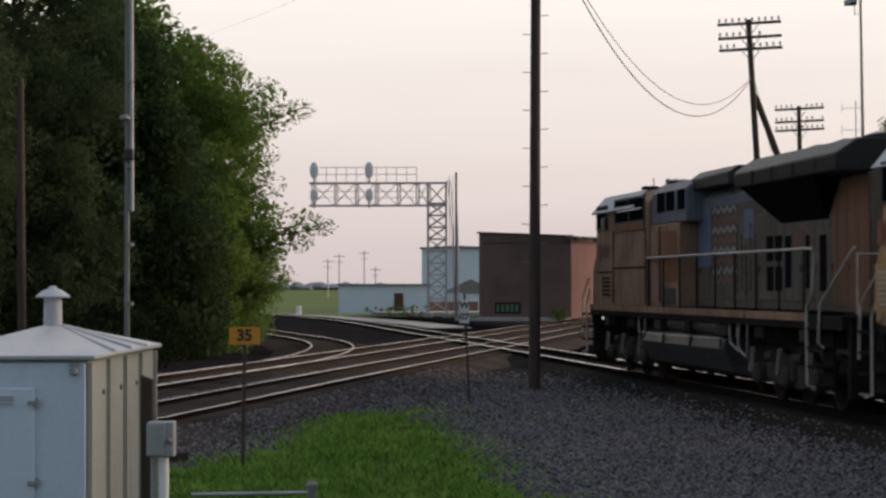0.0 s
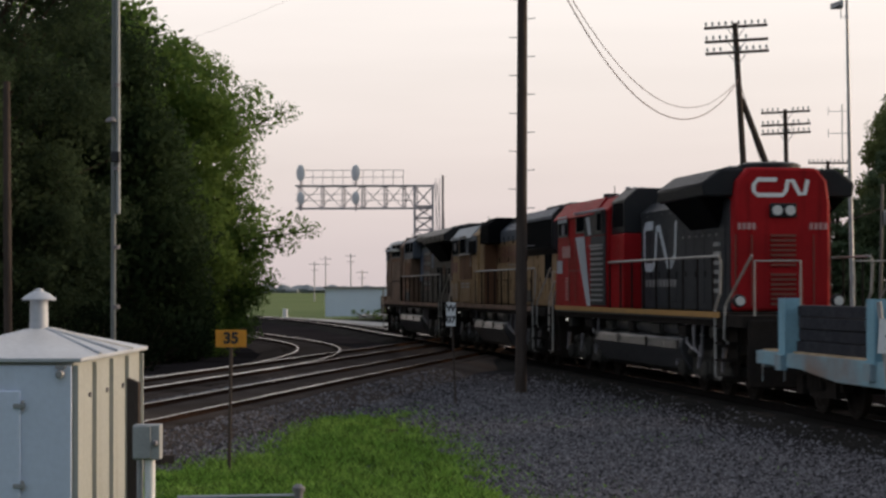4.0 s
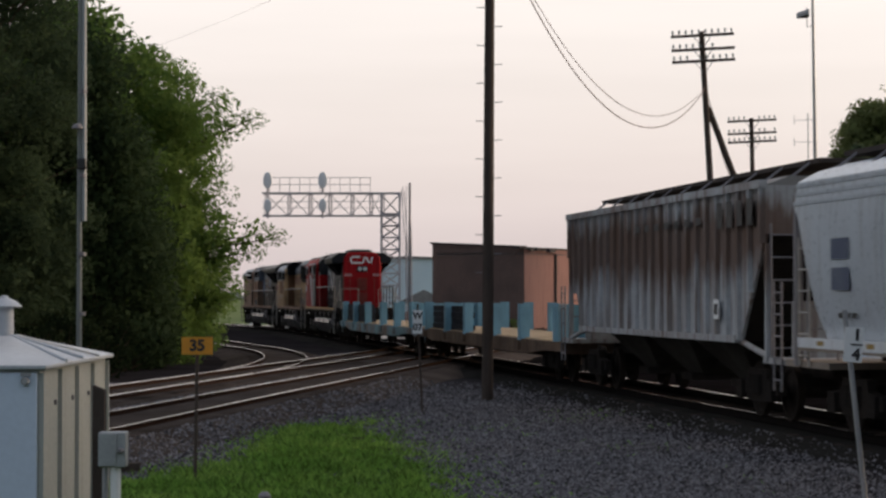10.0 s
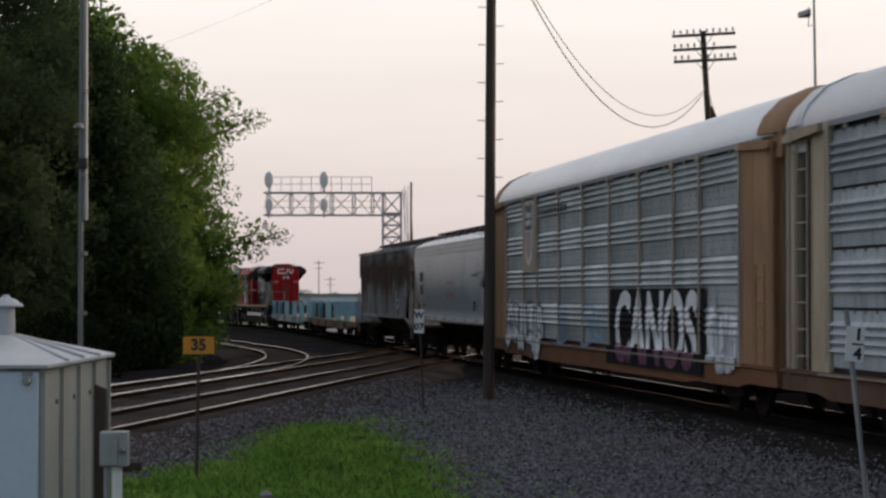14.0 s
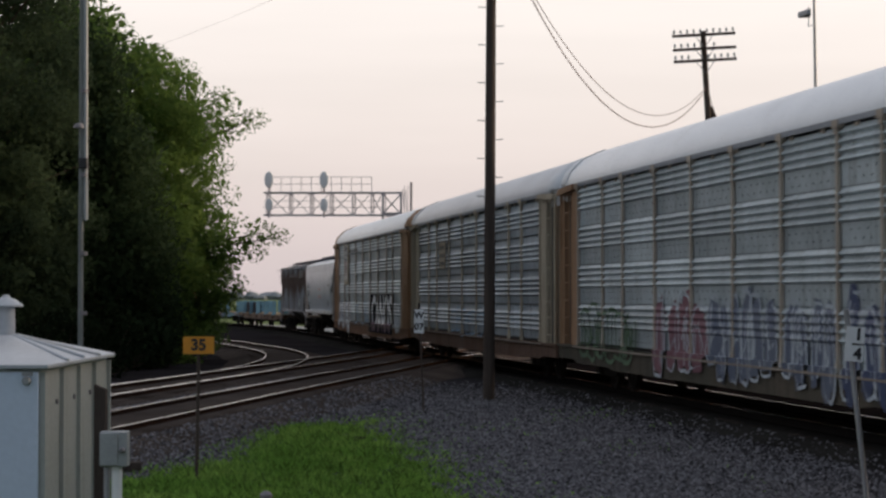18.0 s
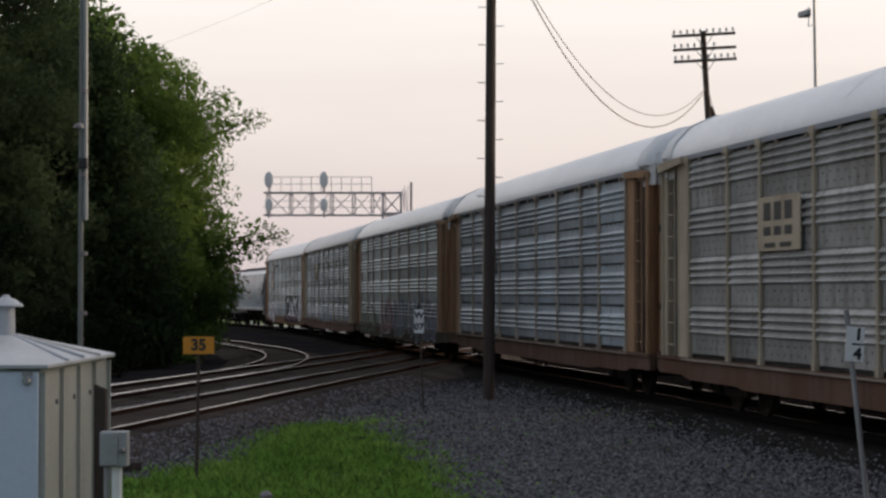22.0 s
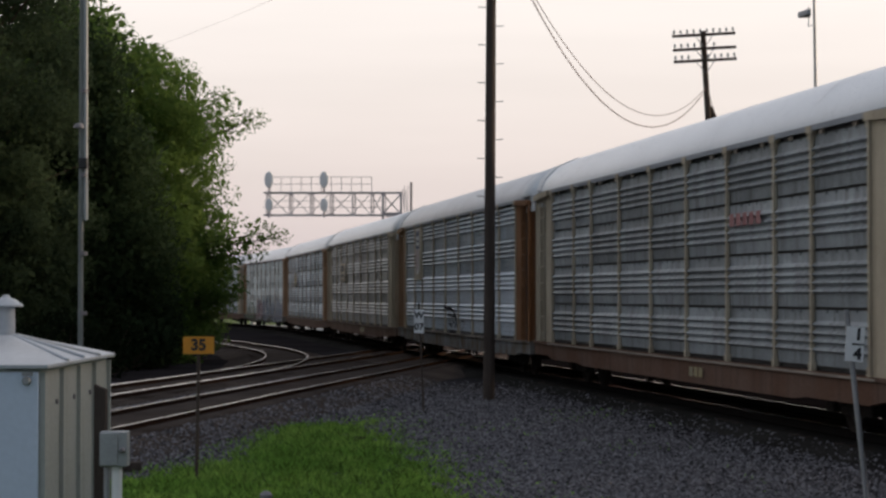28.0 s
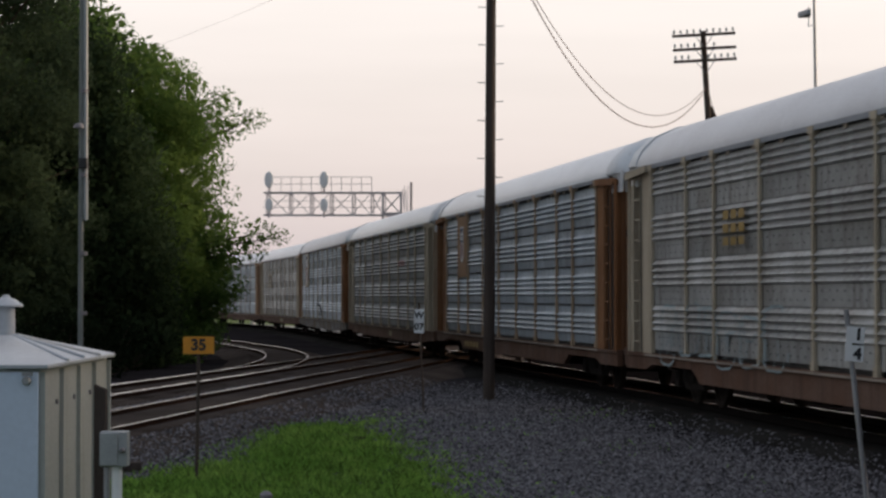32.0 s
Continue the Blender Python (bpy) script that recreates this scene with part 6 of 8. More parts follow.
    # broad near-black crossbearers added so the underside reads as deep shade
    for y in (-6.6, -3.9, -1.2, 1.5, 4.2, 6.9):
        part("crossbearer", shared("crossbearer", lambda: Mesh().prism([(-1.36, 0.72), (-1.2, 0.46), (1.2, 0.46), (1.36, 0.72)], 1, -0.95, 0.95), M_SCREEN), M_SCREEN, c, at=pose(0, y, 0))
    part("air_tank", shared("air_tank", lambda: Mesh().tube([(-0.9, 2.0, 0.5), (-0.9, 3.6, 0.5)], 0.17, 10), M_UNDER), M_UNDER, c)
    for y in (-9.9, 9.9):
        truck(c, y, (-0.88, 0.88))
    return c


def logo_panel(car, colour, bay=1, size=1.0):
    """A painted plate with a pale-edged shield: dark blue head with two white bars, thin upright stripes below."""
    y0, y1 = POSTS[bay + 1] + 0.06, POSTS[bay] - 0.06
    pl = part("logo_plate", Mesh().span((-1.535, y0, 2.72), (-1.505, y1, 4.62)), END_COLOURS[colour], car, "plain painted plate")
    yc, zc = (y0 + y1) / 2, 3.74

    def flat(name, outline, x, m, label=""):
        part(name, Mesh().prism([(u * size, v * size) for u, v in outline], 0, x, x + 0.004, pose(0, yc, zc)), m, pl, label)
    head = [(-0.44, 0.10), (0.44, 0.10), (0.44, 0.50), (0.34, 0.60), (0.44, 0.74), (0.24, 0.82), (0, 0.72), (-0.24, 0.82), (-0.44, 0.74), (-0.34, 0.60), (-0.44, 0.50)]
    body = [(-0.44, 0.10), (-0.44, -0.50), (-0.34, -0.66), (0, -0.80), (0.34, -0.66), (0.44, -0.50), (0.44, 0.10)]
    flat("shield_edge", [(u * 1.09, v * 1.06) for u, v in body[1:6] + head[1:]], -1.5405, M_WHITE, "pale shield edge")
    flat("shield_head", head, -1.546, M_BADGE_BLUE, "dark blue shield head")
    for z in (0.22, 0.42):
        for k in range(4):
            flat("badge_bar", [(-0.33 + k * 0.175, z), (-0.33 + k * 0.175 + 0.12, z), (-0.33 + k * 0.175 + 0.12, z + 0.14), (-0.33 + k * 0.175, z + 0.14)], -1.551, M_WHITE)
    for k in range(6):
        u = -0.36 + k * 0.144
        flat("badge_stripe", [(u - 0.03, -0.60 - 0.1 * (k in (2, 3)) + 0.12 * (k in (0, 5))), (u + 0.03, -0.60 - 0.1 * (k in (2, 3)) + 0.12 * (k in (0, 5))), (u + 0.03, 0.08), (u - 0.03, 0.08)], -1.546, M_BADGE_RED)


PITCH, FIRST = 28.52, -100.75
rack_list = []


def add_rack(*a, **k):
    c = auto_rack(*a, **k)
    rack_list.append(c)
    return c


r1 = add_rack("auto rack with tan-orange ends and large pale sprayed shapes", "tan", "tan", "grey", END_COLOURS["brown"], M_RACKROOF, "band", sheet=M_PANEL, painted_ends=True)
logo_panel(r1, "cream")
def sprayed(car, name, mesh, material, label=""):
    part(name, drape(mesh, "band", name, material), material, car, label)


sprayed(r1, "sprayed_ground", stroke([(-1.35, 1.44), (-3.2, 1.45), (-5.4, 1.44), (-7.4, 1.45), (-9.4, 1.44)], 1.62, -1.545), M_GR_BLACK, "black sprayed patch behind pale shapes")
tag = text_mesh("CANOS", 1.0, 0.0)
tag.transform(Matrix.Translation((-1.553, -5.42, 1.37)) @ Euler((radians(90), 0, radians(-90))).to_matrix().to_4x4() @ Matrix(((1.98, 0.22, 0, 0), (0, 2.02, 0, 0), (0, 0, 1, 0), (0, 0, 0, 1))))
tag.materials.append(M_GR_WHITE)
drape(tag, "band", "sprayed_word", M_GR_WHITE)
tag.materials.append(M_GR_PURPLE)
for f_ in tag.polygons:
    if f_.center.z < 1.06:
        f_.material_index = 1
part("sprayed_word", tag, M_GR_WHITE, r1, "tall pale sprayed letters with purple feet")
loops(r1, 3, 11.6, 6.5, 0.66, 1.95, 5, M_BADGE_BLUE, M_GR_WHITE, w=0.10)
loops(r1, 4, 4.4, 3.3, 0.95, 1.95, 1, M_GR_BLUE, w=0.1)
loops(r1, 5, 1.3, -0.8, 0.95, 1.85, 2, M_GR_BLUE, w=0.1)
loops(r1, 6, -9.6, -11.6, 0.80, 1.95, 3, M_GR_PALE, M_GR_WHITE, w=0.12)
bars(r1, 6.8, 3.0, 4.18, 4.33, 9, M_MARK_BLACK)

r2 = add_rack("auto rack with cream ends and grey panels", "cream", "cream", "cream", M_RUSTBROWN, M_RACKROOF_D, "slot")
part("notice_plate", Mesh().span((-1.535, 4.85, 3.05), (-1.515, 6.3, 3.95)), END_COLOURS["cream"], r2, "cream plate with dark lines")
bars(r2, 6.2, 4.95, 3.68, 3.82, 6, M_MARK_BLACK, -1.54)
bars(r2, 6.2, 4.95, 3.42, 3.55, 5, M_MARK_BLACK, -1.54)
bars(r2, 6.2, 4.95, 3.15, 3.28, 6, M_MARK_BLACK, -1.54)
loops(r2, 12, 3.6, -3.8, 0.9, 1.7, 7, M_GR_BLUE, w=0.06, style="slot")

r3 = add_rack("auto rack with tan ends and sprayed loops along its sill", "tan", "tan", "grey", M_SILL_OLIVE, M_RACKROOF, "band", sheet=M_PANEL)
loops(r3, 21, 11.3, 5.9, 0.62, 1.80, 6, M_GR_GREEN, w=0.09)
loops(r3, 22, 4.2, 0.5, 0.62, 2.05, 4, M_GR_PALE, M_GR_WINE, w=0.06)
loops(r3, 23, 0.1, -3.8, 0.60, 2.15, 6, M_GR_PALE, M_GR_SLATE, w=0.06)
loops(r3, 25, -4.4, -7.0, 0.60, 2.05, 4, M_GR_PALE, M_GR_SLATE, w=0.06)
loops(r3, 24, -7.4, -11.6, 0.58, 2.05, 6, M_GR_PALE, M_BADGE_BLUE, w=0.06)

r4 = add_rack("auto rack with tan-orange end, slotted grey panels and a rusty sill", "tan", "tan", "grey", M_RUSTBROWN, M_RACKROOF, "slot")
bars(r4, 6.5, 4.9, 3.36, 3.62, 4, M_MARK_FADED, fill=0.9)
bars(r4, 6.5, 4.9, 3.13, 3.33, 3, M_MARK_YEL, fill=0.9)
bars(r4, 6.5, 4.9, 2.82, 3.10, 4, M_MARK_FADED, fill=0.92)
r5 = add_rack("auto rack with cream ends and cream side posts", "cream", "cream", "cream", M_RUSTBROWN, M_RACKROOF, "band", sheet=M_PANEL_BR)
part("notice_plate", Mesh().span((-1.535, 4.85, 2.85), (-1.515, 7.15, 3.75)), END_COLOURS["cream"], r5, "cream plate with dark shapes")
bars(r5, 6.85, 5.15, 3.35, 3.65, 3, M_MARK_BLACK, -1.54)
bars(r5, 6.85, 5.15, 3.1, 3.25, 3, M_MARK_BLACK, -1.54)
bars(r5, 6.85, 5.15, 2.9, 2.98, 2, M_MARK_BLACK, -1.54)
bars(r5, -1.8, -3.6, 0.60, 0.80, 4, M_MARK_FADED, -1.56)
r6 = add_rack("auto rack with white-washed lower panels and dark sprayed scrawl", "tan", "orange", "cream", M_SILL_MOTTLED, M_RACKROOF_D, "band", 2)
logo_panel(r6, "cream")
loops(r6, 31, 1.1, -1.1, 0.95, 1.60, 2, M_GR_BLACK, w=0.06)
part("sprayed_stroke", stroke([(1.5, 1.62), (1.35, 1.80), (0.7, 1.72), (0.0, 1.74), (-0.7, 1.64), (-1.1, 1.45)], 0.1, -1.548), M_GR_BLACK, r6)
loops(r6, 32, -1.7, -2.6, 0.95, 1.4, 1, M_MARK_BLACK, w=0.05)
loops(r6, 33, 11.0, 10.0, 1.2, 1.5, 1, M_GR_FAINT, w=0.05)
r7 = add_rack("auto rack with cream-yellow ends and posts and grey panels", "cream", "cream", "cream", M_RUSTBROWN, M_RACKROOF, "slot", sheet=M_PANEL_SOOT)
bars(r7, -4.5, -6.5, 3.32, 3.54, 5, M_BADGE_RED)
bars(r7, -1.8, -2.8, 0.60, 0.78, 3, M_MARK_FADED, -1.56)
r8 = add_rack("auto rack with orange ends, tan posts and an orange sill", "orange", "orange", "sand", M_RUSTBROWN, M_RACKROOF, "slot", stepped=True)
logo_panel(r8, "tan", size=0.68)
bars(r8, 7.4, 4.6, 0.56, 0.72, 5, M_MARK_YEL, -1.56)
r9 = add_rack("auto rack with tan ends, faded sprayed loops and yellow stencilling", "cream", "tan", "cream", M_RUSTBROWN, M_RACKROOF_D, "band", sheet=M_PANEL_BR, stepped=True)
bars(r9, 6.4, 4.95, 3.46, 3.62, 3, M_MARK_YEL)
bars(r9, 6.4, 4.95, 3.22, 3.38, 3, M_MARK_YEL)
bars(r9, 6.4, 4.95, 3.00, 3.14, 3, M_MARK_YEL)
loops(r9, 41, 11.0, 2.6, 0.85, 1.95, 6, M_GR_FAINT, w=0.05)
add_rack("auto rack with tan ends and grey panels at the tail", "tan", "tan", "grey", M_RUSTBROWN, M_RACKROOF, "slot")

# ---------------------------------------------------------------- flat cars


def flat_car(label, half, stakes, sill_mat, load, bulk, group="flat cars of the train"):
    c = thing("flat_car", label, "railway car", group=group)
    for sd in (-1, 1):
        part("side_sill", Mesh().loft([[(sd * 1.42 + x, y, z) for x, z in ((-0.05, lo), (0.05, lo), (0.05, 1.0), (-0.05, 1.0))] for y, lo in
             ((-half, 0.78), (-half + 2.5, 0.76), (-half + 4.5, 0.62), (half - 4.5, 0.62), (half - 2.5, 0.76), (half, 0.78))]), sill_mat, c, "worn painted side sill")
        for y in stakes:
            part("stake_pocket", shared("stake_pocket", lambda: Mesh().box((0, 0, 0.84), (0.12, 0.34, 0.26)), sill_mat), sill_mat, c, at=pose(sd * 1.5, y, 0))
            part("stake", shared("stake", lambda: Mesh().box((0.0, 0, 1.44), (0.06, 0.36, 1.0)).box((0.13, -0.16, 1.44), (0.22, 0.04, 1.0)).box((0.13, 0.16, 1.44), (0.22, 0.04, 1.0)).box((0.10, 0, 0.98), (0.3, 0.44, 0.06)), M_FLATBLUE), M_FLATBLUE, c, "pale blue steel stake", at=pose(sd * 1.46, y, 0, 0, 0, 0 if sd < 0 else 180))
    n = int(2 * half / 0.30)
    pk = shared("deck_plank", lambda: Mesh().box((0, 0, 1.0), (2.7, 0.275, 0.05)), M_DECKWOOD)
    for i in range(n):
        part("plank", pk, M_DECKWOOD, c, at=pose(0, -half + 0.15 + i * 0.30, 0.004 * ((i * 7) % 3)))
    part("underframe", Mesh().span((-1.3, -half + 0.1, 0.8), (1.3, half - 0.1, 0.965)).box((0, 0, 0.68), (0.5, 2 * half - 3, 0.36)).box((0.3, 1.5, 0.55), (0.7, 1.4, 0.3)), M_UNDER, c)
    part("brake_pipe", Mesh().tube([(-1.2, -half + 3, 0.62), (-1.25, 0, 0.56), (-1.2, half - 3, 0.60)], 0.03, 6), M_UNDER, c)
    for a, b in load:
        for lvl in range(4):
            part("steel_plate", Mesh().span((-1.30 + 0.02 * (lvl % 2), a + 0.06 * lvl, 1.03 + lvl * 0.20), (-0.92 - 0.05 * (lvl % 2), b - 0.05 * (lvl % 3), 1.03 + lvl * 0.20 + 0.185)), M_LOAD, c, "dark stacked steel plate", 0.01)
    for y in bulk:
        e = 1 if y > 0 else -1
        b = part("bulkhead", Mesh().span((-1.05, y - 0.03, 1.03), (1.05, y + 0.03, 1.84)), M_FLATBLUE, c, "pale blue recessed end bulkhead")
        part("bulkhead_rail", Mesh().span((-1.05, y - 0.10, 1.84), (1.05, y + 0.10, 1.93)), M_FLATBLUE, b)
        part("bulkhead_foot", Mesh().span((-1.05, y + e * 0.035, 1.03), (1.05, y + e * 0.30, 1.10)), M_FLATBLUE, b)
        part("stiffener", Mesh().span((0.05, y + e * 0.035, 1.10), (0.15, y + e * 0.14, 1.84)), M_FLATBLUE, b)
        for x in (-1, 1):
            part("corner_post", Mesh().box((x * 1.255, y + e * 0.18, 1.49), (0.41, 0.62, 0.92)).box((x * 1.455, y + e * 0.18, 1.49), (0.03, 0.70, 0.96)), M_FLATBLUE, b, "broad pale blue corner post", 0.012)
    for sd in (-1, 1):
        part("end_sill", Mesh().box((0, sd * (half - 0.08), 0.86), (2.75, 0.16, 0.30)), sill_mat, c)
        part("grab_iron", Mesh().tube([(-1.35, sd * (half + 0.02), 0.45), (-1.35, sd * (half + 0.02), 1.0), (-0.95, sd * (half + 0.02), 1.0), (-0.95, sd * (half + 0.02), 0.45)], 0.015, 5), sill_mat, c)
        coupler(c, sd * (half + 0.05), sd)
    for y in (-half + 2.6, half - 2.6):
        truck(c, y, (-0.88, 0.88))
    return c


flat1 = flat_car("pale blue stake flat car, plank deck, stacked dark plates", 12.75, (11.15, 6.6, 2.0, -3.5, -7.95), M_FLATSILL, ((2.6, 10.9),), (-12.3,))
flat2 = flat_car("rusty-silled stake flat car with pale blue stakes and dark plates", 13.55, (10.35, 5.75, 1.6, -3.5, -8.0), M_FLATRUST, ((2.9, 9.9),), (-12.75,))

# ---------------------------------------------------------------- covered hoppers


def hopper_underside(c, half, bays, material):
    for i in range(bays):
        y = (i - (bays - 1) / 2) * (2 * half - 5.0) / bays
        part("hopper_bay", Mesh().loft([[(-1.2, y - 1.9, 1.45), (1.2, y - 1.9, 1.45), (1.2, y + 1.9, 1.45), (-1.2, y + 1.9, 1.45)],
                                        [(-0.45, y - 0.55, 0.55), (0.45, y - 0.55, 0.55), (0.45, y + 0.55, 0.55), (-0.45, y + 0.55, 0.55)]]), material, c, "sloped discharge bay")
        part("gate", Mesh().box((0, y, 0.48), (1.3, 0.9, 0.14)), M_UNDER, c)
    part("centre_sill", Mesh().box((0, 0, 0.85), (0.45, 2 * half, 0.3)), M_UNDER, c)


def roof_walk(c, half, z):
    part("running_board", Mesh().span((-0.55, -half - 0.3, z - 0.05), (-0.02, half + 0.3, z + 0.03)).span((0.02, -half - 0.3, z - 0.05), (0.55, half + 0.3, z + 0.03)), M_GRATING, c, "dark grating walkway")
    for i in range(11):
        y = -half + 0.3 + i * (2 * half - 0.6) / 10
        part("walk_bracket", Mesh().tube([(-0.98, y, z - 0.35), (-0.54, y, z - 0.02), (0.54, y, z - 0.02), (0.98, y, z - 0.35)], 0.025, 5), M_GALV_DARK, c)


def ribbed_hopper():
    c = thing("covered_hopper", "grey covered hopper with vertical ribs, streaked with rust", "railway car", group="covered hoppers of the train")
    half, foot, knee = 8.05, 6.55, 3.15
    part("body", Mesh().prism([(-half, 3.98), (-half, knee), (-foot, 1.32), (foot, 1.32), (half, knee), (half, 3.98)], 0, -1.42, 1.42), M_HOP_OLD, c, "rust-streaked grey body")
    part("roof", Mesh().prism([(-1.42, 3.98), (1.42, 3.98), (1.0, 4.14), (-1.0, 4.14)], 1, -half, half), M_ROOF_OLD, c, "dull grey roof")
    for sd in (-1, 1):
        for i in range(24):
            y = -half + 0.12 + i * (2 * half - 0.24) / 23
            low = max(1.34, knee - (half - abs(y)) / (half - foot) * (knee - 1.34))
            part("side_rib", shared("side_rib|%.2f" % low, lambda: Mesh().prism([(-0.05, -0.08), (-0.05, 0.08), (0.05, 0.06), (0.05, -0.06)][::-1], 2, low, 4.0), M_HOP_OLD), M_HOP_OLD, c, at=pose(sd * 1.45, y, 0, 0, 0, 180 if sd < 0 else 0))
        part("top_chord", Mesh().box((sd * 1.45, 0, 4.0), (0.14, 2 * half, 0.14)), M_HOP_OLD, c)
        part("side_sill", Mesh().box((sd * 1.45, 0, 1.36), (0.14, 2 * foot, 0.12)), M_HOP_OLD, c)
    for sd in (-1, 1):
        e_ = sd * half
        # the slope sheet's deep shade is put into a near-black colour
        part("end_slope", Mesh().prism([(e_ + sd * 0.006, knee), (sd * (foot + 0.006), 1.315), (sd * (foot - 0.1), 1.30), (e_ - sd * 0.12, knee - 0.02)], 0, -1.36, 1.36), M_UNDER, c, "slope sheet under the end, shade in its dark colour")
        part("shear_plate", Mesh().box((-0.55, e_ + sd * 0.15, 1.55), (0.9, 0.06, 0.95)), M_HOP_OLD, c, "grey plate below the end")
        part("end_ladder", ladder_mesh(6, 0.38, 0.50, 1.05), M_GALV_DARK, c, at=pose(-1.10, e_ + sd * 0.10, 0, 0, 0, 90))
        part("side_ladder", ladder_mesh(5, 0.36, 0.42, 0.55), M_GALV_DARK, c, at=pose(-1.43, e_ + sd * 0.72, 0))
        part("end_platform", Mesh().span((-1.4, e_ - sd * 0.2, 0.98), (1.4, e_ + sd * 1.0, 1.08)), M_HOP_OLD, c)
        for x in (-1.38, 1.38):
            part("corner_post", Mesh().box((x, e_ + sd * 0.03, 2.0), (0.10, 0.10, 2.0)), M_HOP_OLD, c)
            part("brace", Mesh().tube([(x, e_, 1.1), (x, sd * (foot - 0.3), 1.35)], 0.05, 6), M_HOP_OLD, c)
        coupler(c, sd * (half + 0.85), sd)
    hopper_underside(c, half, 3, M_TRUCK_DUST)
    roof_walk(c, half, 4.40)
    for i in range(6):
        part("hatch", Mesh().lathe([(0.42, 4.12), (0.42, 4.20), (0.3, 4.23)], 14, pose(0.0, -6.2 + i * 2.5, 0)), M_ROOF_OLD, c)
    bars(c, -5.3, -7.8, 3.32, 3.78, 4, M_MARK_BLACK, -1.515, fill=0.55)
    bars(c, 1.0, -4.6, 3.42, 3.56, 7, M_MARK_BLACK, -1.515, fill=0.5)
    part("data_plate", Mesh().span((-1.52, -5.5, 1.7), (-1.505, -5.15, 2.05)), M_WHITE, c)
    part("data_panel", Mesh().span((-1.526, -5.44, 1.78), (-1.522, -5.21, 1.97)), M_MARK_BLACK, c)
    for y in (-6.6, 6.6):
        truck(c, y, (-0.88, 0.88))
    return c


def smooth_hopper():
    c = thing("covered_hopper", "smooth pale grey round-sided covered hopper, fairly clean", "railway car", group="covered hoppers of the train")
    half = 8.3
    prof = [(-1.34, 1.42), (-1.45, 1.9), (-1.51, 2.5), (-1.52, 3.1), (-1.49, 3.52), (-1.43, 3.92), (-1.12, 4.09), (-0.6, 4.24), (0, 4.29), (0.6, 4.24), (1.12, 4.09), (1.43, 3.92), (1.49, 3.52), (1.52, 3.1), (1.51, 2.5), (1.45, 1.9), (1.34, 1.42)]
    secs = []
    for y, cut in ((-half, 3.5), (-half + 0.7, 3.0), (-half + 1.45, 2.45), (-half + 1.5, 1.6), (-half + 1.6, 1.3), (half - 1.2, 1.3), (half - 0.95, 1.6), (half - 0.5, 2.5), (half, 3.5)):
        secs.append([(x if z > cut else x * 0.96, y, max(z, cut)) for x, z in prof])
    part("body", Mesh().loft(secs), M_HOP_NEW, c, "smooth pale grey rounded body")
    for sd in (-1, 1):
        for k in range(3):
            part("roof_rib", Mesh().box((sd * (1.465 - 0.02 * k), 0, 3.58 + 0.14 * k), (0.07, 2 * half, 0.06)), M_HOP_NEW, c)
        part("side_sill", Mesh().box((sd * 1.46, 0.45, 1.38), (0.16, 2 * half - 1.5, 0.15)), M_CAP, c, "pale sill with ochre reflectors")
        part("sill_lip", Mesh().box((sd * 1.50, 0.45, 1.275), (0.05, 2 * half - 1.5, 0.04)), M_FLANGE, c)
        for i in range(7):
            part("reflector", Mesh().box((sd * 1.543, -half + 2.0 + i * 2.2, 1.385), (0.008, 0.3, 0.07)), M_MARK_YEL, c, "ochre reflector")
        for e_ in (-1, 1):
            part("side_ladder", ladder_mesh(6, 0.34, 0.50, 1.0), M_HANDRAIL, c, at=pose(sd * 1.45, e_ * (half - 0.35), 0))
            part("corner_post", Mesh().box((sd * 1.42, e_ * (half + 0.02), 2.3), (0.12, 0.12, 2.6)), M_GALV_DARK, c)
    for e_ in (-1, 1):
        part("end_bulkhead", Mesh().prism([(-1.3, 1.35), (1.3, 1.35), (1.35, 2.4), (-1.35, 2.4)], 1, e_ * (half - 1.55), e_ * (half - 1.45)), M_UNDER, c)
        # recess below the body end: shade painted as a dark slope sheet
        part("end_slope", Mesh().prism([(e_ * (half - 0.02), 3.49), (e_ * (half - 1.45), 2.40), (e_ * (half - 1.55), 2.40), (e_ * (half - 0.12), 3.49)], 0, -1.44, 1.44), M_UNDER, c, "slope sheet under the end, shade in its dark colour")
        part("end_ladder", ladder_mesh(7, 0.36, 0.50, 1.05), M_GALV_DARK, c, at=pose(-1.0, e_ * (half + 0.06), 0, 0, 0, 90))
        part("end_platform", Mesh().span((-1.4, e_ * (half - 1.4), 0.98), (1.4, e_ * (half + 0.75), 1.08)), M_FLANGE, c)
        part("shear_plate", Mesh().box((0, e_ * (half - 0.6), 1.7), (0.5, 0.06, 1.3)), M_UNDER, c)
        coupler(c, e_ * (half + 0.6), e_)
    hopper_underside(c, half, 3, M_UNDER)
    roof_walk(c, half, 4.42)
    bars(c, 6.55, 5.55, 2.66, 2.98, 1, M_GR_SLATE, -1.53, "logo_block", fill=0.8)
    bars(c, 6.55, 5.55, 2.20, 2.54, 1, M_GR_SLATE, -1.525, "logo_block", fill=0.8)
    bars(c, 0.0, -1.6, 2.52, 2.62, 6, M_PINK, -1.528)
    bars(c, 0.0, -1.6, 2.10, 2.26, 5, M_PINK, -1.522)
    bars(c, -5.2, -6.5, 2.74, 2.82, 5, M_MARK_BLACK, -1.53)
    bars(c, -5.4, -5.95, 1.68, 1.98, 1, M_MARK_BLACK, -1.50)
    bars(c, 6.3, 5.4, 1.78, 1.86, 3, M_MARK_BLACK, -1.47)
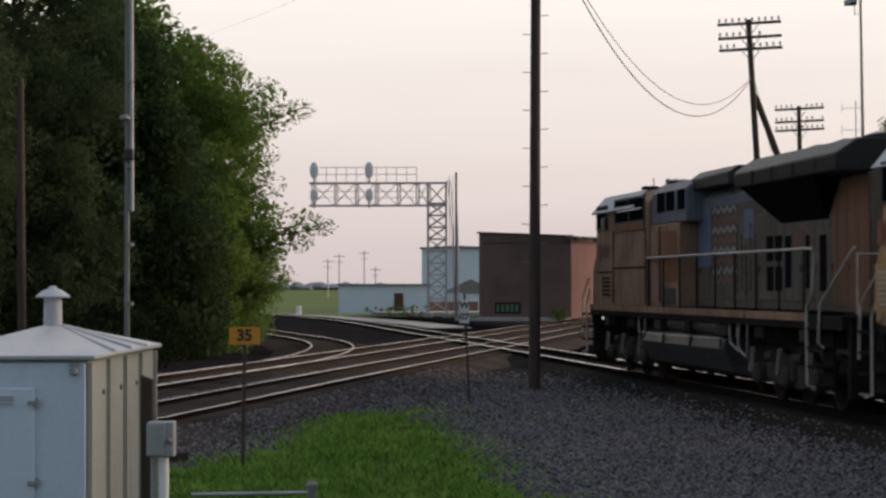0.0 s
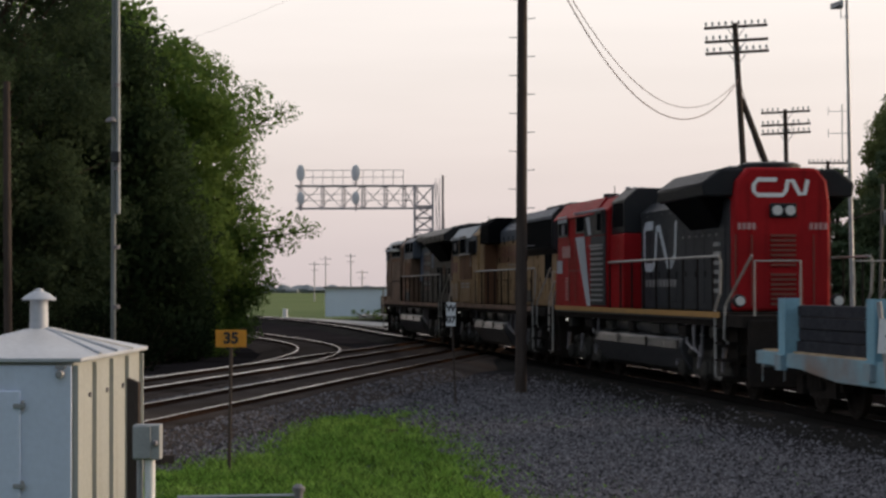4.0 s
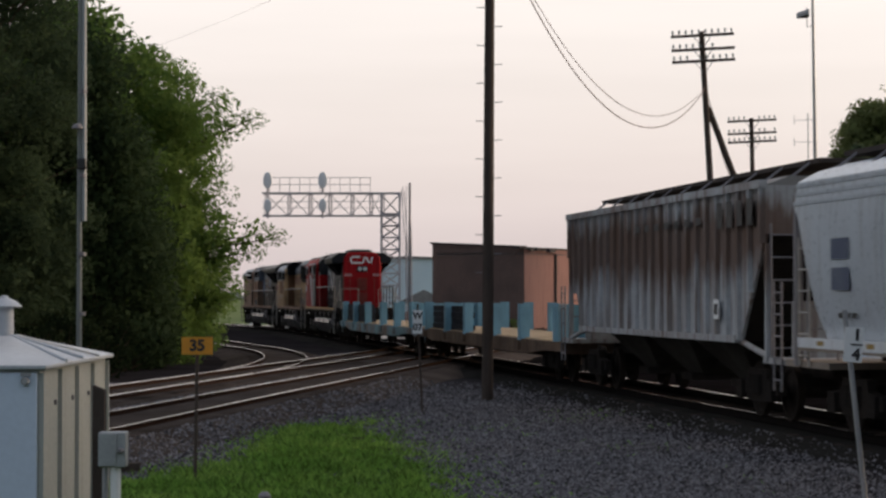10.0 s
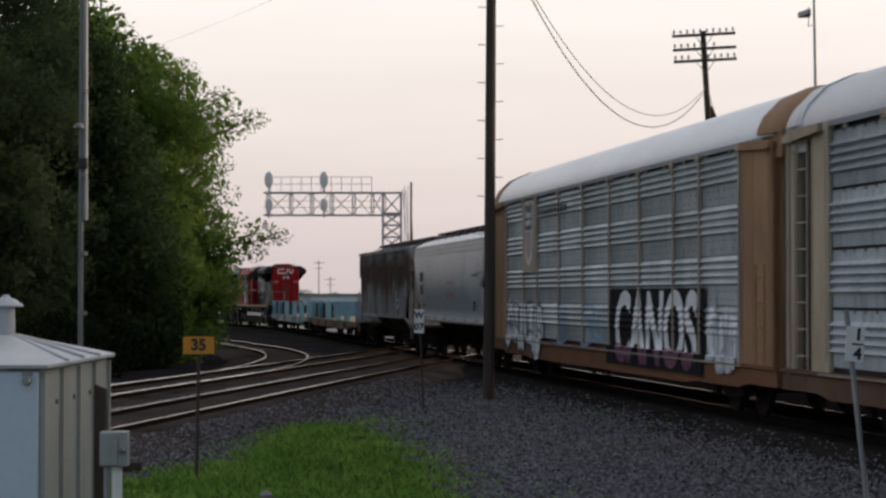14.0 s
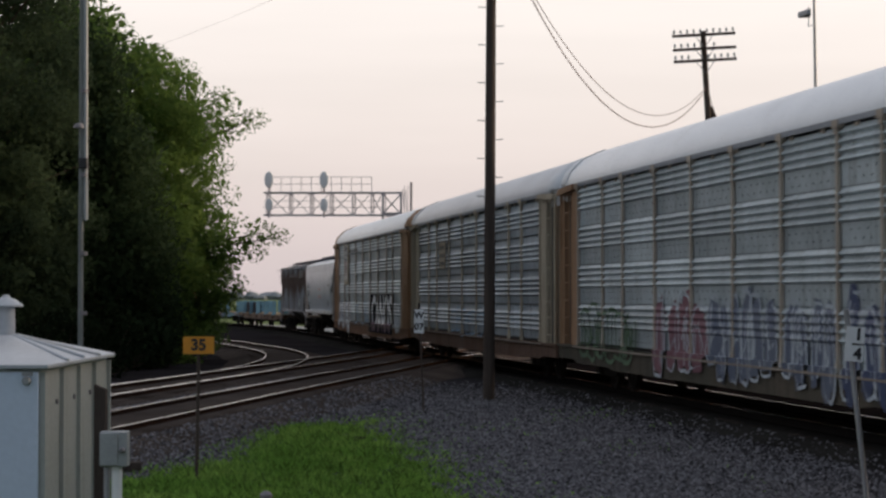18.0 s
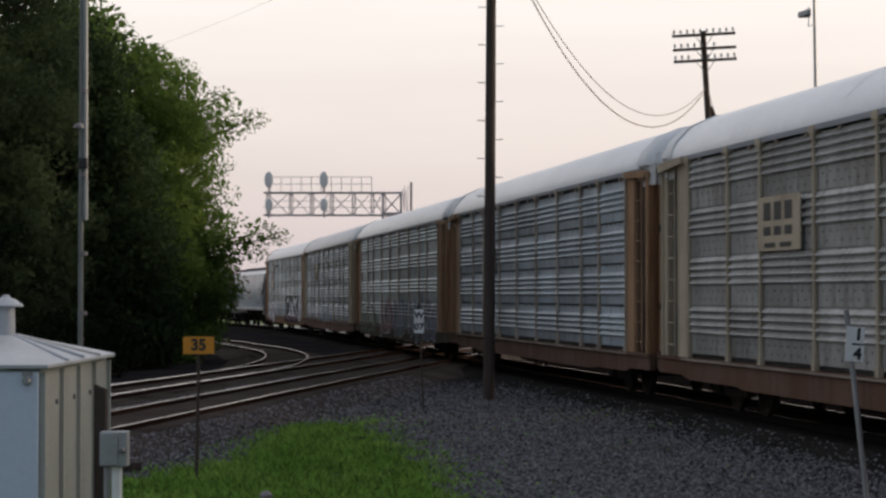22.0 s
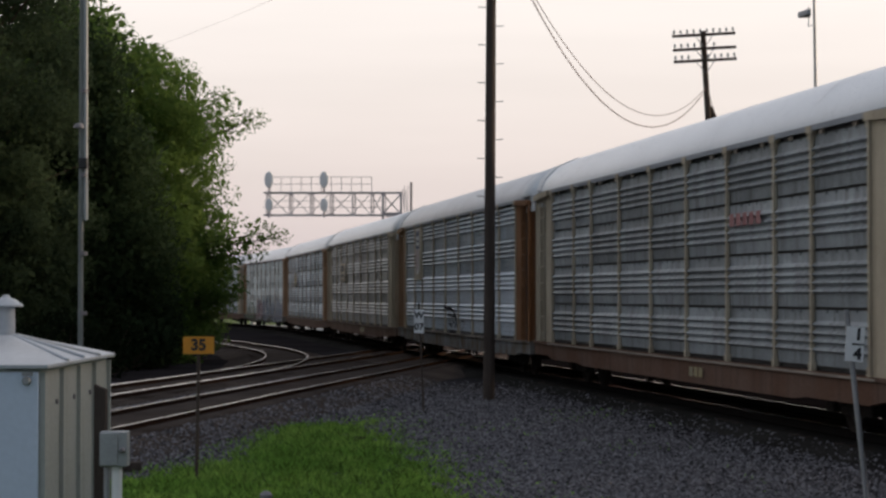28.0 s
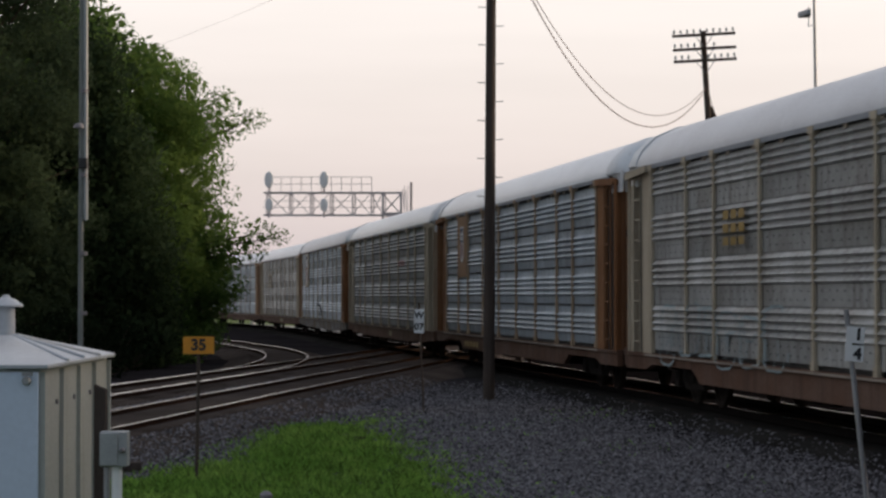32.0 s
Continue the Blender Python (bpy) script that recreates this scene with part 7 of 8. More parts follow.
    for y in (-6.6, -3.9, -1.1, 1.6, 4.3):
        part("sheet_seam", Mesh().loft([[(x - 0.004, y + d, z) for x, z in prof[:6]] for d in (-0.012, 0.012)], caps=False), M_FASCIA, c)
    for y in (-6.5, 6.5):
        truck(c, y, (-0.88, 0.88))
    return c


hop1 = ribbed_hopper()
hop2 = smooth_hopper()

# ---------------------------------------------------------------- locomotives


def both(t, name, m, x, y0, y1, z0, z1, label="", bevel=0.0, th=0.018):
    """A thin plate on each side of a car, its face x metres off the middle."""
    for sd in (-1, 1):
        a, b = sorted((sd * (x - th), sd * x))
        part(name, Mesh().span((a, min(y0, y1), z0), (b, max(y0, y1), z1)), m, t, label, bevel)


def side_window(t, x, y0, y1, z0, z1, bars_at=()):
    for sd in (-1, 1):
        xo = sd * x
        w = part("window", Mesh().span((min(xo, xo + sd * 0.012), y0, z0), (max(xo, xo + sd * 0.012), y1, z1)), M_DARKGLASS, t, "dark cab window")
        fr = Mesh()
        for a, b in (((y0 - 0.05, z0 - 0.05), (y1 + 0.05, z0)), ((y0 - 0.05, z1), (y1 + 0.05, z1 + 0.05)), ((y0 - 0.05, z0), (y0, z1)), ((y1, z0), (y1 + 0.05, z1))):
            fr.span((min(xo, xo + sd * 0.03), a[0], a[1]), (max(xo, xo + sd * 0.03), b[0], b[1]))
        part("window_frame", fr, M_BLACK, w)
        for yb_ in bars_at:
            part("window_bar", Mesh().span((min(xo, xo + sd * 0.025), yb_ - 0.03, z0), (max(xo, xo + sd * 0.025), yb_ + 0.03, z1)), M_BLACK, w)


def loco_rails(t, front, rear, y_rail, rail_mat):
    """Pale pipe rails: the walkway rail with its stanchions, and the bent grab rails at both stairwells."""
    for sd in (-1, 1):
        x = sd * 1.49
        part("handrail", Mesh().tube([(x, y_rail, 2.72), (x, rear + 2.05, 2.72), (x, rear + 1.90, 2.64), (x, rear + 2.0, 2.0), (x, rear + 2.35, 1.70), (x, rear + 2.30, 0.42), (x, rear + 1.95, 0.38)], 0.027, 7), rail_mat, t, "pale pipe handrail")
        n = 9
        for i in range(n):
            y = y_rail - 0.1 - i * (y_rail - rear - 2.6) / (n - 1)
            part("stanchion", Mesh().tube([(x, y, 1.62), (x, y, 2.71)], 0.022, 6), M_UNDER, t)
        part("grab_rail", Mesh().tube([(sd * 1.40, rear + 0.05, 2.70), (x, rear + 1.60, 1.78), (x, rear + 1.68, 1.15), (x, rear + 1.40, 1.08)], 0.024, 7), rail_mat, t, "pale bent grab rail")
        part("grab_rail", Mesh().tube([(x, front - 0.75, 2.30), (x, front + 0.10, 1.80), (x, front + 0.16, 0.95)], 0.024, 7), rail_mat, t, "pale bent grab rail")
        part("grab_rail", Mesh().tube([(x, front - 0.85, 2.05), (x, front - 0.45, 1.62), (x, front - 0.45, 0.42), (x, front - 0.15, 0.38)], 0.024, 7), rail_mat, t, "pale bent grab rail")
        for y in (front - 0.15, rear + 2.0):
            for i in range(4):
                part("step", Mesh().box((sd * 1.36, y, 0.42 + i * 0.32), (0.3, 0.55, 0.05)), M_UNDER, t)
                part("step_edge", Mesh().box((sd * 1.50, y, 0.42 + i * 0.32), (0.02, 0.50, 0.04)), M_HANDRAIL if i == 0 else M_UNDER, t)
            part("step_side", Mesh().box((sd * 1.20, y, 0.95), (0.05, 0.6, 1.15)), M_UNDER, t)
        part("end_handrail", Mesh().tube([(sd * 1.35, rear + 0.05, 1.6), (sd * 1.35, rear + 0.05, 2.6), (sd * 0.5, rear + 0.02, 2.6), (sd * 0.5, rear + 0.02, 1.6)], 0.022, 6), rail_mat, t)


def loco_base(label, half, tank, low, rail_mat, y_rail):
    """The running gear of a six-axle locomotive: frame, fuel tank, pipes, trucks, pilots, rails and couplers."""
    t = thing("locomotive", label, "locomotive", group="locomotives of the train")
    part("underframe", Mesh().span((-1.46, -half + 0.5, 1.38), (1.46, half - 0.9, 1.60)), M_UNDER, t)
    part("centre_sill", Mesh().span((-0.7, -half + 0.6, 1.0), (0.7, half - 1.0, 1.37)), M_UNDER, t)
    both(t, "walkway_edge", low, 1.515, -half + 2.4, half - 1.1, 1.50, 1.64, "painted walkway edge", th=0.03)
    part("fuel_tank", Mesh().prism([(-1.18, 0.42), (-1.0, 0.32), (1.0, 0.32), (1.18, 0.42), (1.42, 0.86), (1.38, 1.06), (1.25, 1.12), (-1.25, 1.12), (-1.38, 1.06), (-1.42, 0.86)], 1, tank[0], tank[1]), M_TANK, t, "dull grey fuel tank", 0.04)
    for k in (0.02, 0.35, 0.68, 0.98):
        y = tank[0] + (tank[1] - tank[0]) * k
        part("tank_strap", Mesh().box((-1.415, y, 0.95), (0.03, 0.06, 0.22)), M_UNDER, t)
    for x in (-1.18, 1.18):
        part("air_reservoir", Mesh().tube([(x, tank[0] + 0.5, 1.30), (x, tank[1] - 2.4, 1.30)], 0.17, 12), M_TANK, t, "long grey air reservoir")
    for k, (ya, dz) in enumerate(((tank[0] - 0.3, 0.0), (tank[0] - 0.9, -0.1), (tank[1] + 0.4, 0.05))):
        part("piping", Mesh().tube([(-1.35, ya, 1.42), (-1.38, ya - 0.2, 1.0 + dz), (-1.36, ya - 0.7, 0.85 + dz), (-1.40, ya - 0.95, 1.4)], 0.03, 6), M_GALV_DARK, t)
    for i in range(7):
        y = -half + 2.8 + i * (2 * half - 5.6) / 6
        part("hanging_box", Mesh().box((-1.33, y, 1.24), (0.2, 0.4 + 0.2 * (i % 3), 0.22)), M_UNDER if i % 2 else M_TRUCK_DUST, t, "", 0.02)
    for y in (half * 0.605, -half * 0.605):
        tr = truck(t, y, (-1.85, 0, 1.85), M_TRUCK_DUST)
        for dy in (-1.85, 0.0, 1.85):
            part("axle_box", Mesh().lathe([(0.20, 0), (0.20, 0.08), (0.12, 0.14)], 12, pose(-1.20, dy, 0.47, 0, -90, 0)), M_TRUCK_DUST, tr, "dusty axle box")
            part("damper", Mesh().tube([(-1.26, dy + 0.5, 0.5), (-1.26, dy + 0.35, 0.95)], 0.045, 7), M_GALV_DARK, tr)
        for dy in (-1.1, 0.75):
            part("brake_cylinder", Mesh().tube([(-1.24, dy, 0.84), (-1.24, dy + 0.4, 0.80)], 0.10, 9), M_TRUCK_DUST, tr)
        part("sand_pipe", Mesh().tube([(-1.2, 2.55, 1.2), (-1.22, 2.6, 0.6), (-1.0, 2.45, 0.12)], 0.03, 6), M_UNDER, tr)
    part("pilot", Mesh().loft([[(-1.4, half - 0.6, 1.5), (1.4, half - 0.6, 1.5), (1.4, half - 0.8, 1.5), (-1.4, half - 0.8, 1.5)], [(-1.2, half - 0.3, 0.22), (1.2, half - 0.3, 0.22), (1.2, half - 0.5, 0.22), (-1.2, half - 0.5, 0.22)]]), M_UNDER, t, "", 0.03)
    part("rear_pilot", Mesh().box((0, -half + 0.5, 0.9), (2.7, 0.16, 1.25)), M_UNDER, t, bevel=0.03)
    for x in (-1.1, 1.1):
        part("ditch_light", Mesh().lathe([(0.05, -0.1), (0.06, 0.0), (0.05, 0.05)], 12, pose(x, half - 0.45, 1.35, -90, 0, 0)), M_HEADLIGHT, t, "lit white ditch light")
    part("step_lamp", Mesh().lathe([(0.035, 0), (0.028, 0.03)], 8, pose(-1.46, half - 2.6, 1.30, 0, -90, 0)), M_HEADLIGHT, t, "tiny lit step lamp")
    loco_rails(t, half - 0.15, -half, y_rail, rail_mat)
    coupler(t, half - 0.1, 1)
    coupler(t, -half + 0.15, -1)
    return t


def loco_cab(t, y0, y1, nose, z_top, body, roof_m, edge_m):
    """Wide cab with a sloping nose, a rounded roof and a pale roof edge over the side windows."""
    part("nose", Mesh().loft([[(-w, ya, z), (w, ya, z), (w, y1 - 0.3, z), (-w, y1 - 0.3, z)] for z, w, ya in ((1.5, 1.36, nose), (2.5, 1.36, nose - 0.05), (3.05, 1.30, nose - 0.30), (3.25, 1.2, nose - 0.6))]), body, t, "broad sloping nose", 0.06)
    cab = part("cab", Mesh().prism([(-1.47, 1.62), (1.47, 1.62), (1.50, 2.6), (1.47, z_top - 0.45), (1.15, z_top - 0.10), (0.5, z_top), (-0.5, z_top), (-1.15, z_top - 0.10), (-1.47, z_top - 0.45), (-1.50, 2.6)], 1, y0, y1), body, t, "cab shell", 0.04)
    z = z_top
    part("cab_roof", Mesh().prism([(-1.18, z - 0.08), (-0.52, z + 0.035), (0.52, z + 0.035), (1.18, z - 0.08), (1.15, z - 0.11), (0.5, z - 0.01), (-0.5, z - 0.01), (-1.15, z - 0.11)], 1, y0 + 0.4, y1 + 0.3), roof_m, cab, "cab roof")
    for sd in (-1, 1):
        part("roof_edge", Mesh().prism([(sd * 1.55, z - 0.50), (sd * 1.19, z - 0.08), (sd * 1.15, z - 0.11), (sd * 1.50, z - 0.52)], 1, y0 + 1.3, y1 + 0.35), edge_m, cab, "pale sloping roof edge")
        part("mirror", Mesh().box((sd * 1.60, y1 - 1.4, 3.62), (0.05, 0.2, 0.26)), M_GALV_DARK, cab, "small mirror")
        part("mirror_arm", Mesh().tube([(sd * 1.48, y1 - 1.35, 3.78), (sd * 1.60, y1 - 1.4, 3.75)], 0.012, 5), M_GALV_DARK, cab)
    for x0, x1 in ((-1.2, -0.25), (0.25, 1.2)):
        part("windshield", Mesh().span((x0, y1 + 0.004, 3.32), (x1, y1 + 0.03, 3.95)), M_DARKGLASS, cab)
    for i in range(6):
        part("roof_fitting", Mesh().box((-0.7 + 0.35 * (i % 3), y0 + 0.6 + i * 0.85, z + 0.03), (0.35, 0.3, 0.10 + 0.04 * (i % 3))), M_LOCOBLACK, cab, bevel=0.02)
    for i in range(3):
        part("horn", Mesh().tube([(-0.45 + 0.2 * i, y0 + 1.9, z + 0.14), (-0.45 + 0.2 * i, y0 + 2.35 + 0.1 * i, z + 0.16)], 0.03, 8, 0.07), M_GALV_DARK, cab, "grey air horn")
    part("antenna_dome", Mesh().lathe([(0.16, z - 0.02), (0.15, z + 0.09), (0.08, z + 0.15)], 12, pose(0.5, y0 + 2.6, 0)), M_LOCOBLACK, cab)
    part("antenna_rod", Mesh().tube([(-0.6, y0 + 3.2, z - 0.05), (-0.6, y0 + 3.2, z + 0.28)], 0.012, 5), M_LOCOBLACK, cab)
    for x in (-0.12, 0.12):
        part("headlight", Mesh().lathe([(0.09, 0), (0.09, 0.06)], 12, pose(x, nose - 0.2, 2.95, -90, 0, 0)), M_HEADLIGHT, t, "lit white headlight")
    return cab


def loco_hood(t, y0, y1, hw, hz, hood, roof_m, doors=11, lugs=True):
    """The narrow engine hood with its rows of doors, latches, lifting lugs and roof clutter."""
    part("long_hood", Mesh().prism([(-hw, 1.64), (hw, 1.64), (hw, hz - 0.24), (hw - 0.28, hz), (-hw + 0.28, hz), (-hw, hz - 0.24)], 1, y0, y1), hood, t, "long engine hood", 0.04)
    part("hood_roof", Mesh().prism([(-hw - 0.015, hz - 0.30), (-hw - 0.015, hz - 0.22), (-hw + 0.27, hz + 0.02), (hw - 0.27, hz + 0.02), (hw + 0.015, hz - 0.22), (hw + 0.015, hz - 0.30), (hw + 0.004, hz - 0.30), (hw + 0.004, hz - 0.23), (hw - 0.28, hz + 0.006), (-hw + 0.28, hz + 0.006), (-hw - 0.004, hz - 0.23), (-hw - 0.004, hz - 0.30)], 1, y0 + 0.1, y1), roof_m, t, "grey hood roof")
    step_ = (y1 - y0 - 0.5) / doors
    for sd in (-1, 1):
        for i in range(doors):
            ya = y0 + 0.3 + step_ * i
            part("hood_door", Mesh().span((sd * hw - 0.02, ya, 1.82), (sd * hw + 0.018, ya + step_ - 0.03, hz - 0.66)), hood, t, "", 0.006)
            part("door_latch", Mesh().box((sd * (hw + 0.02), ya + step_ - 0.12, 2.4), (0.03, 0.05, 0.12)), M_UNDER, t)
            if lugs:
                for z in (hz - 0.48, hz - 0.60 - 0.55 * (i % 2)):
                    part("lifting_lug", Mesh().box((sd * (hw + 0.02), ya + 0.3, z), (0.045, 0.08, 0.13)), M_UNDER, t)
    for i in range(5):
        part("lifting_eye", Mesh().box((-hw + 0.3, y1 - 0.6 - i * 1.5, hz + 0.07), (0.06, 0.2, 0.12)), M_LOCOBLACK, t, bevel=0.01)
    part("roof_pipe", Mesh().tube([(-hw + 0.34, y0 + 1.0, hz + 0.06), (-hw + 0.34, y1 - 0.3, hz + 0.06)], 0.035, 6), M_LOCOBLACK, t)
    part("exhaust_stack", Mesh().box((0, y1 - 2.4, hz + 0.12), (0.7, 1.1, 0.28)), M_LOCOBLACK, t, bevel=0.03)
    part("brake_hatch", Mesh().box((0, y1 - 1.0, hz + 0.1), (1.2, 1.2, 0.24)), M_LOCOBLACK, t, bevel=0.03)
    part("rear_plate", Mesh().span((-hw + 0.05, y0 - 0.03, 1.7), (hw - 0.05, y0 - 0.004, hz - 0.3)), hood, t)
    part("rear_deck", Mesh().span((-1.45, y0 - 1.1, 1.605), (1.45, y0, 1.64)), M_UNDER, t)


def fans(t, ys, z):
    for y in ys:
        f = part("roof_fan", Mesh().lathe([(0.62, z), (0.62, z + 0.14), (0.5, z + 0.18)], 18, pose(0, y, 0)), M_LOCOBLACK, t)
        part("fan_grid", Mesh().box((0, y, z + 0.19), (0.9, 0.04, 0.02)).box((0, y, z + 0.19), (0.04, 0.9, 0.02)), M_GALV_DARK, f)


def winged_loco():
    t = loco_base("grimy yellow and grey road locomotive with broad radiator wings", 11.15, (-2.9, 4.6), M_YEL_DULL, M_HANDRAIL, 3.45)
    cab = loco_cab(t, 3.5, 9.3, 10.5, 4.40, M_YEL_DULL, M_LOCOGREY, M_LOCOPALE)
    side_window(cab, 1.478, 7.95, 9.15, 3.52, 4.02)
    side_window(cab, 1.478, 3.75, 6.95, 3.60, 4.10, (5.4,))
    both(cab, "window_apron", END_COLOURS["brown"], 1.512, 3.70, 7.0, 3.38, 3.55, "rust-brown band below the window")
    both(cab, "arm_rest", M_WHITE, 1.53, 4.0, 6.6, 3.84, 3.88, "pale bar across the window", th=0.03)
    for y in (7.10, 3.56):
        both(cab, "panel_line", M_UNDER, 1.512, y, y + 0.05, 1.70, 3.40)
    both(cab, "panel_line", M_UNDER, 1.512, 3.6, 7.1, 2.50, 2.54)
    both(cab, "panel_line", M_UNDER, 1.512, 7.2, 9.2, 2.42, 2.45)
    for i in range(5):
        both(cab, "vent_louvre", M_UNDER, 1.515, 7.55, 8.45, 1.86 + i * 0.10, 1.91 + i * 0.10)
    bars(t, 9.0, 7.6, 2.82, 3.12, 4, M_LETTER_DULL, -1.525)
    # behind the cab: compartments, a row of dark upper windows and the black intake box
    part("equipment_box", Mesh().span((-1.40, 0.8, 1.64), (1.40, 3.48, 3.45)), M_YEL_DULL, t, "boxy equipment compartment", 0.03)
    both(t, "rust_panel", END_COLOURS["brown"], 1.418, 0.95, 2.45, 2.20, 3.28, "rust-brown compartment door")
    both(t, "panel_line", M_UNDER, 1.416, 2.50, 2.56, 1.70, 3.42)
    both(t, "box_door", M_YEL_DULL, 1.42, 2.62, 3.40, 1.75, 3.30, "", 0.006)
    both(t, "grey_locker", M_LOCOGREY, 1.425, 1.05, 2.3, 1.70, 2.05, "grey low locker")
    part("upper_box", Mesh().prism([(-1.36, 3.455), (1.36, 3.455), (1.36, 4.15), (1.1, 4.36), (-1.1, 4.36), (-1.36, 4.15)], 1, 0.3, 3.48), M_LOCOGREY_LT, t, "blue-grey upper compartment", 0.03)
    for ya, yb_ in ((1.35, 2.05), (2.25, 2.95), (0.38, 1.0)):
        both(t, "dark_panel", M_DARKGLASS, 1.378, ya, yb_, 3.72, 4.14, "dark upper panel")
    part("intake_box", Mesh().prism([(-1.20, 4.10), (1.20, 4.10), (1.20, 4.34), (1.0, 4.48), (-1.0, 4.48), (-1.20, 4.34)], 1, -2.6, 0.5), M_LOCOBLACK, t, "black air intake box", 0.03)
    loco_hood(t, -10.7, 0.85, 0.97, 4.12, M_LOCOTAN, M_LOCOGREY_LT, 12, False)
    part("blue_grey_cowl", Mesh().prism([(-0.985, 3.70), (0.985, 3.70), (0.985, 3.86), (0.80, 4.08), (0.4, 4.16), (-0.4, 4.16), (-0.80, 4.08), (-0.985, 3.86)], 1, -4.0, 0.80), M_LOCOGREY_LT, t, "rounded blue-grey hood top", 0.03)
    both(t, "painted_field", M_FLAGBLUE, 0.993, -0.35, 0.75, 2.5, 3.72, "faded blue painted field", th=0.006)
    both(t, "painted_field", M_FLAGBLUE, 0.993, -3.65, -2.98, 3.02, 3.58, "faded blue painted field", th=0.006)
    for i in range(8):
        part("painted_stripe", stroke([(-0.5 - 0.24 * j, 3.58 - i * 0.205 + 0.11 * (j % 2)) for j in range(9)], 0.085, -0.996), M_LETTER_DULL if i % 2 else M_LOCOTAN2, t, "faded wavy painted stripe")
    for i in range(5):
        both(t, "oil_streak", M_UNDER, 0.996, -2.5 - i * 0.33, -2.44 - i * 0.33, 1.9 + 0.1 * (i % 2), 3.3 - 0.2 * (i % 3), "dark oily streak", th=0.008)
    for ya, yb_, za, zb in ((-5.05, -4.60, 2.55, 3.02), (-5.62, -5.17, 2.55, 3.02), (-5.05, -4.60, 2.0, 2.45), (-5.62, -5.17, 2.0, 2.45), (-6.22, -5.82, 2.06, 3.0), (-7.34, -7.12, 2.05, 2.98), (-8.34, -7.94, 2.0, 2.97)):
        both(t, "intake_grille", M_SCREEN, 0.998, ya, yb_, za, zb, "black hood grille")
    both(t, "red_panel", M_RUSTBROWN, 0.998, -7.04, -6.34, 2.72, 3.10, "red-brown panel")
    both(t, "rear_cladding", M_RUSTTAN, 1.0, -10.65, -8.75, 1.75, 3.88, "rusty tan rear hood side", th=0.02)
    part("radiator_wing", Mesh().prism([(-1.52, 3.93), (1.52, 3.93), (1.54, 4.22), (1.15, 4.48), (-1.15, 4.48), (-1.54, 4.22)], 1, -10.6, -4.25), M_LOCOBLACK, t, "broad dark overhanging radiator wing", 0.04)
    part("wing_underside", Mesh().loft([[(-1.50, -9.2, 3.926), (1.50, -9.2, 3.926), (1.50, -4.6, 3.926), (-1.50, -4.6, 3.926)], [(-0.98, -8.4, 3.22), (0.98, -8.4, 3.22), (0.98, -5.6, 3.22), (-0.98, -5.6, 3.22)]]), M_SCREEN, t, "black radiator underside")
    for i in range(4):
        both(t, "wing_seam", M_UNDER, 1.546, -5.6 - 1.3 * i, -5.56 - 1.3 * i, 3.96, 4.2, th=0.01)
    fans(t, (-9.3, -7.6, -6.0), 4.46)
    return t


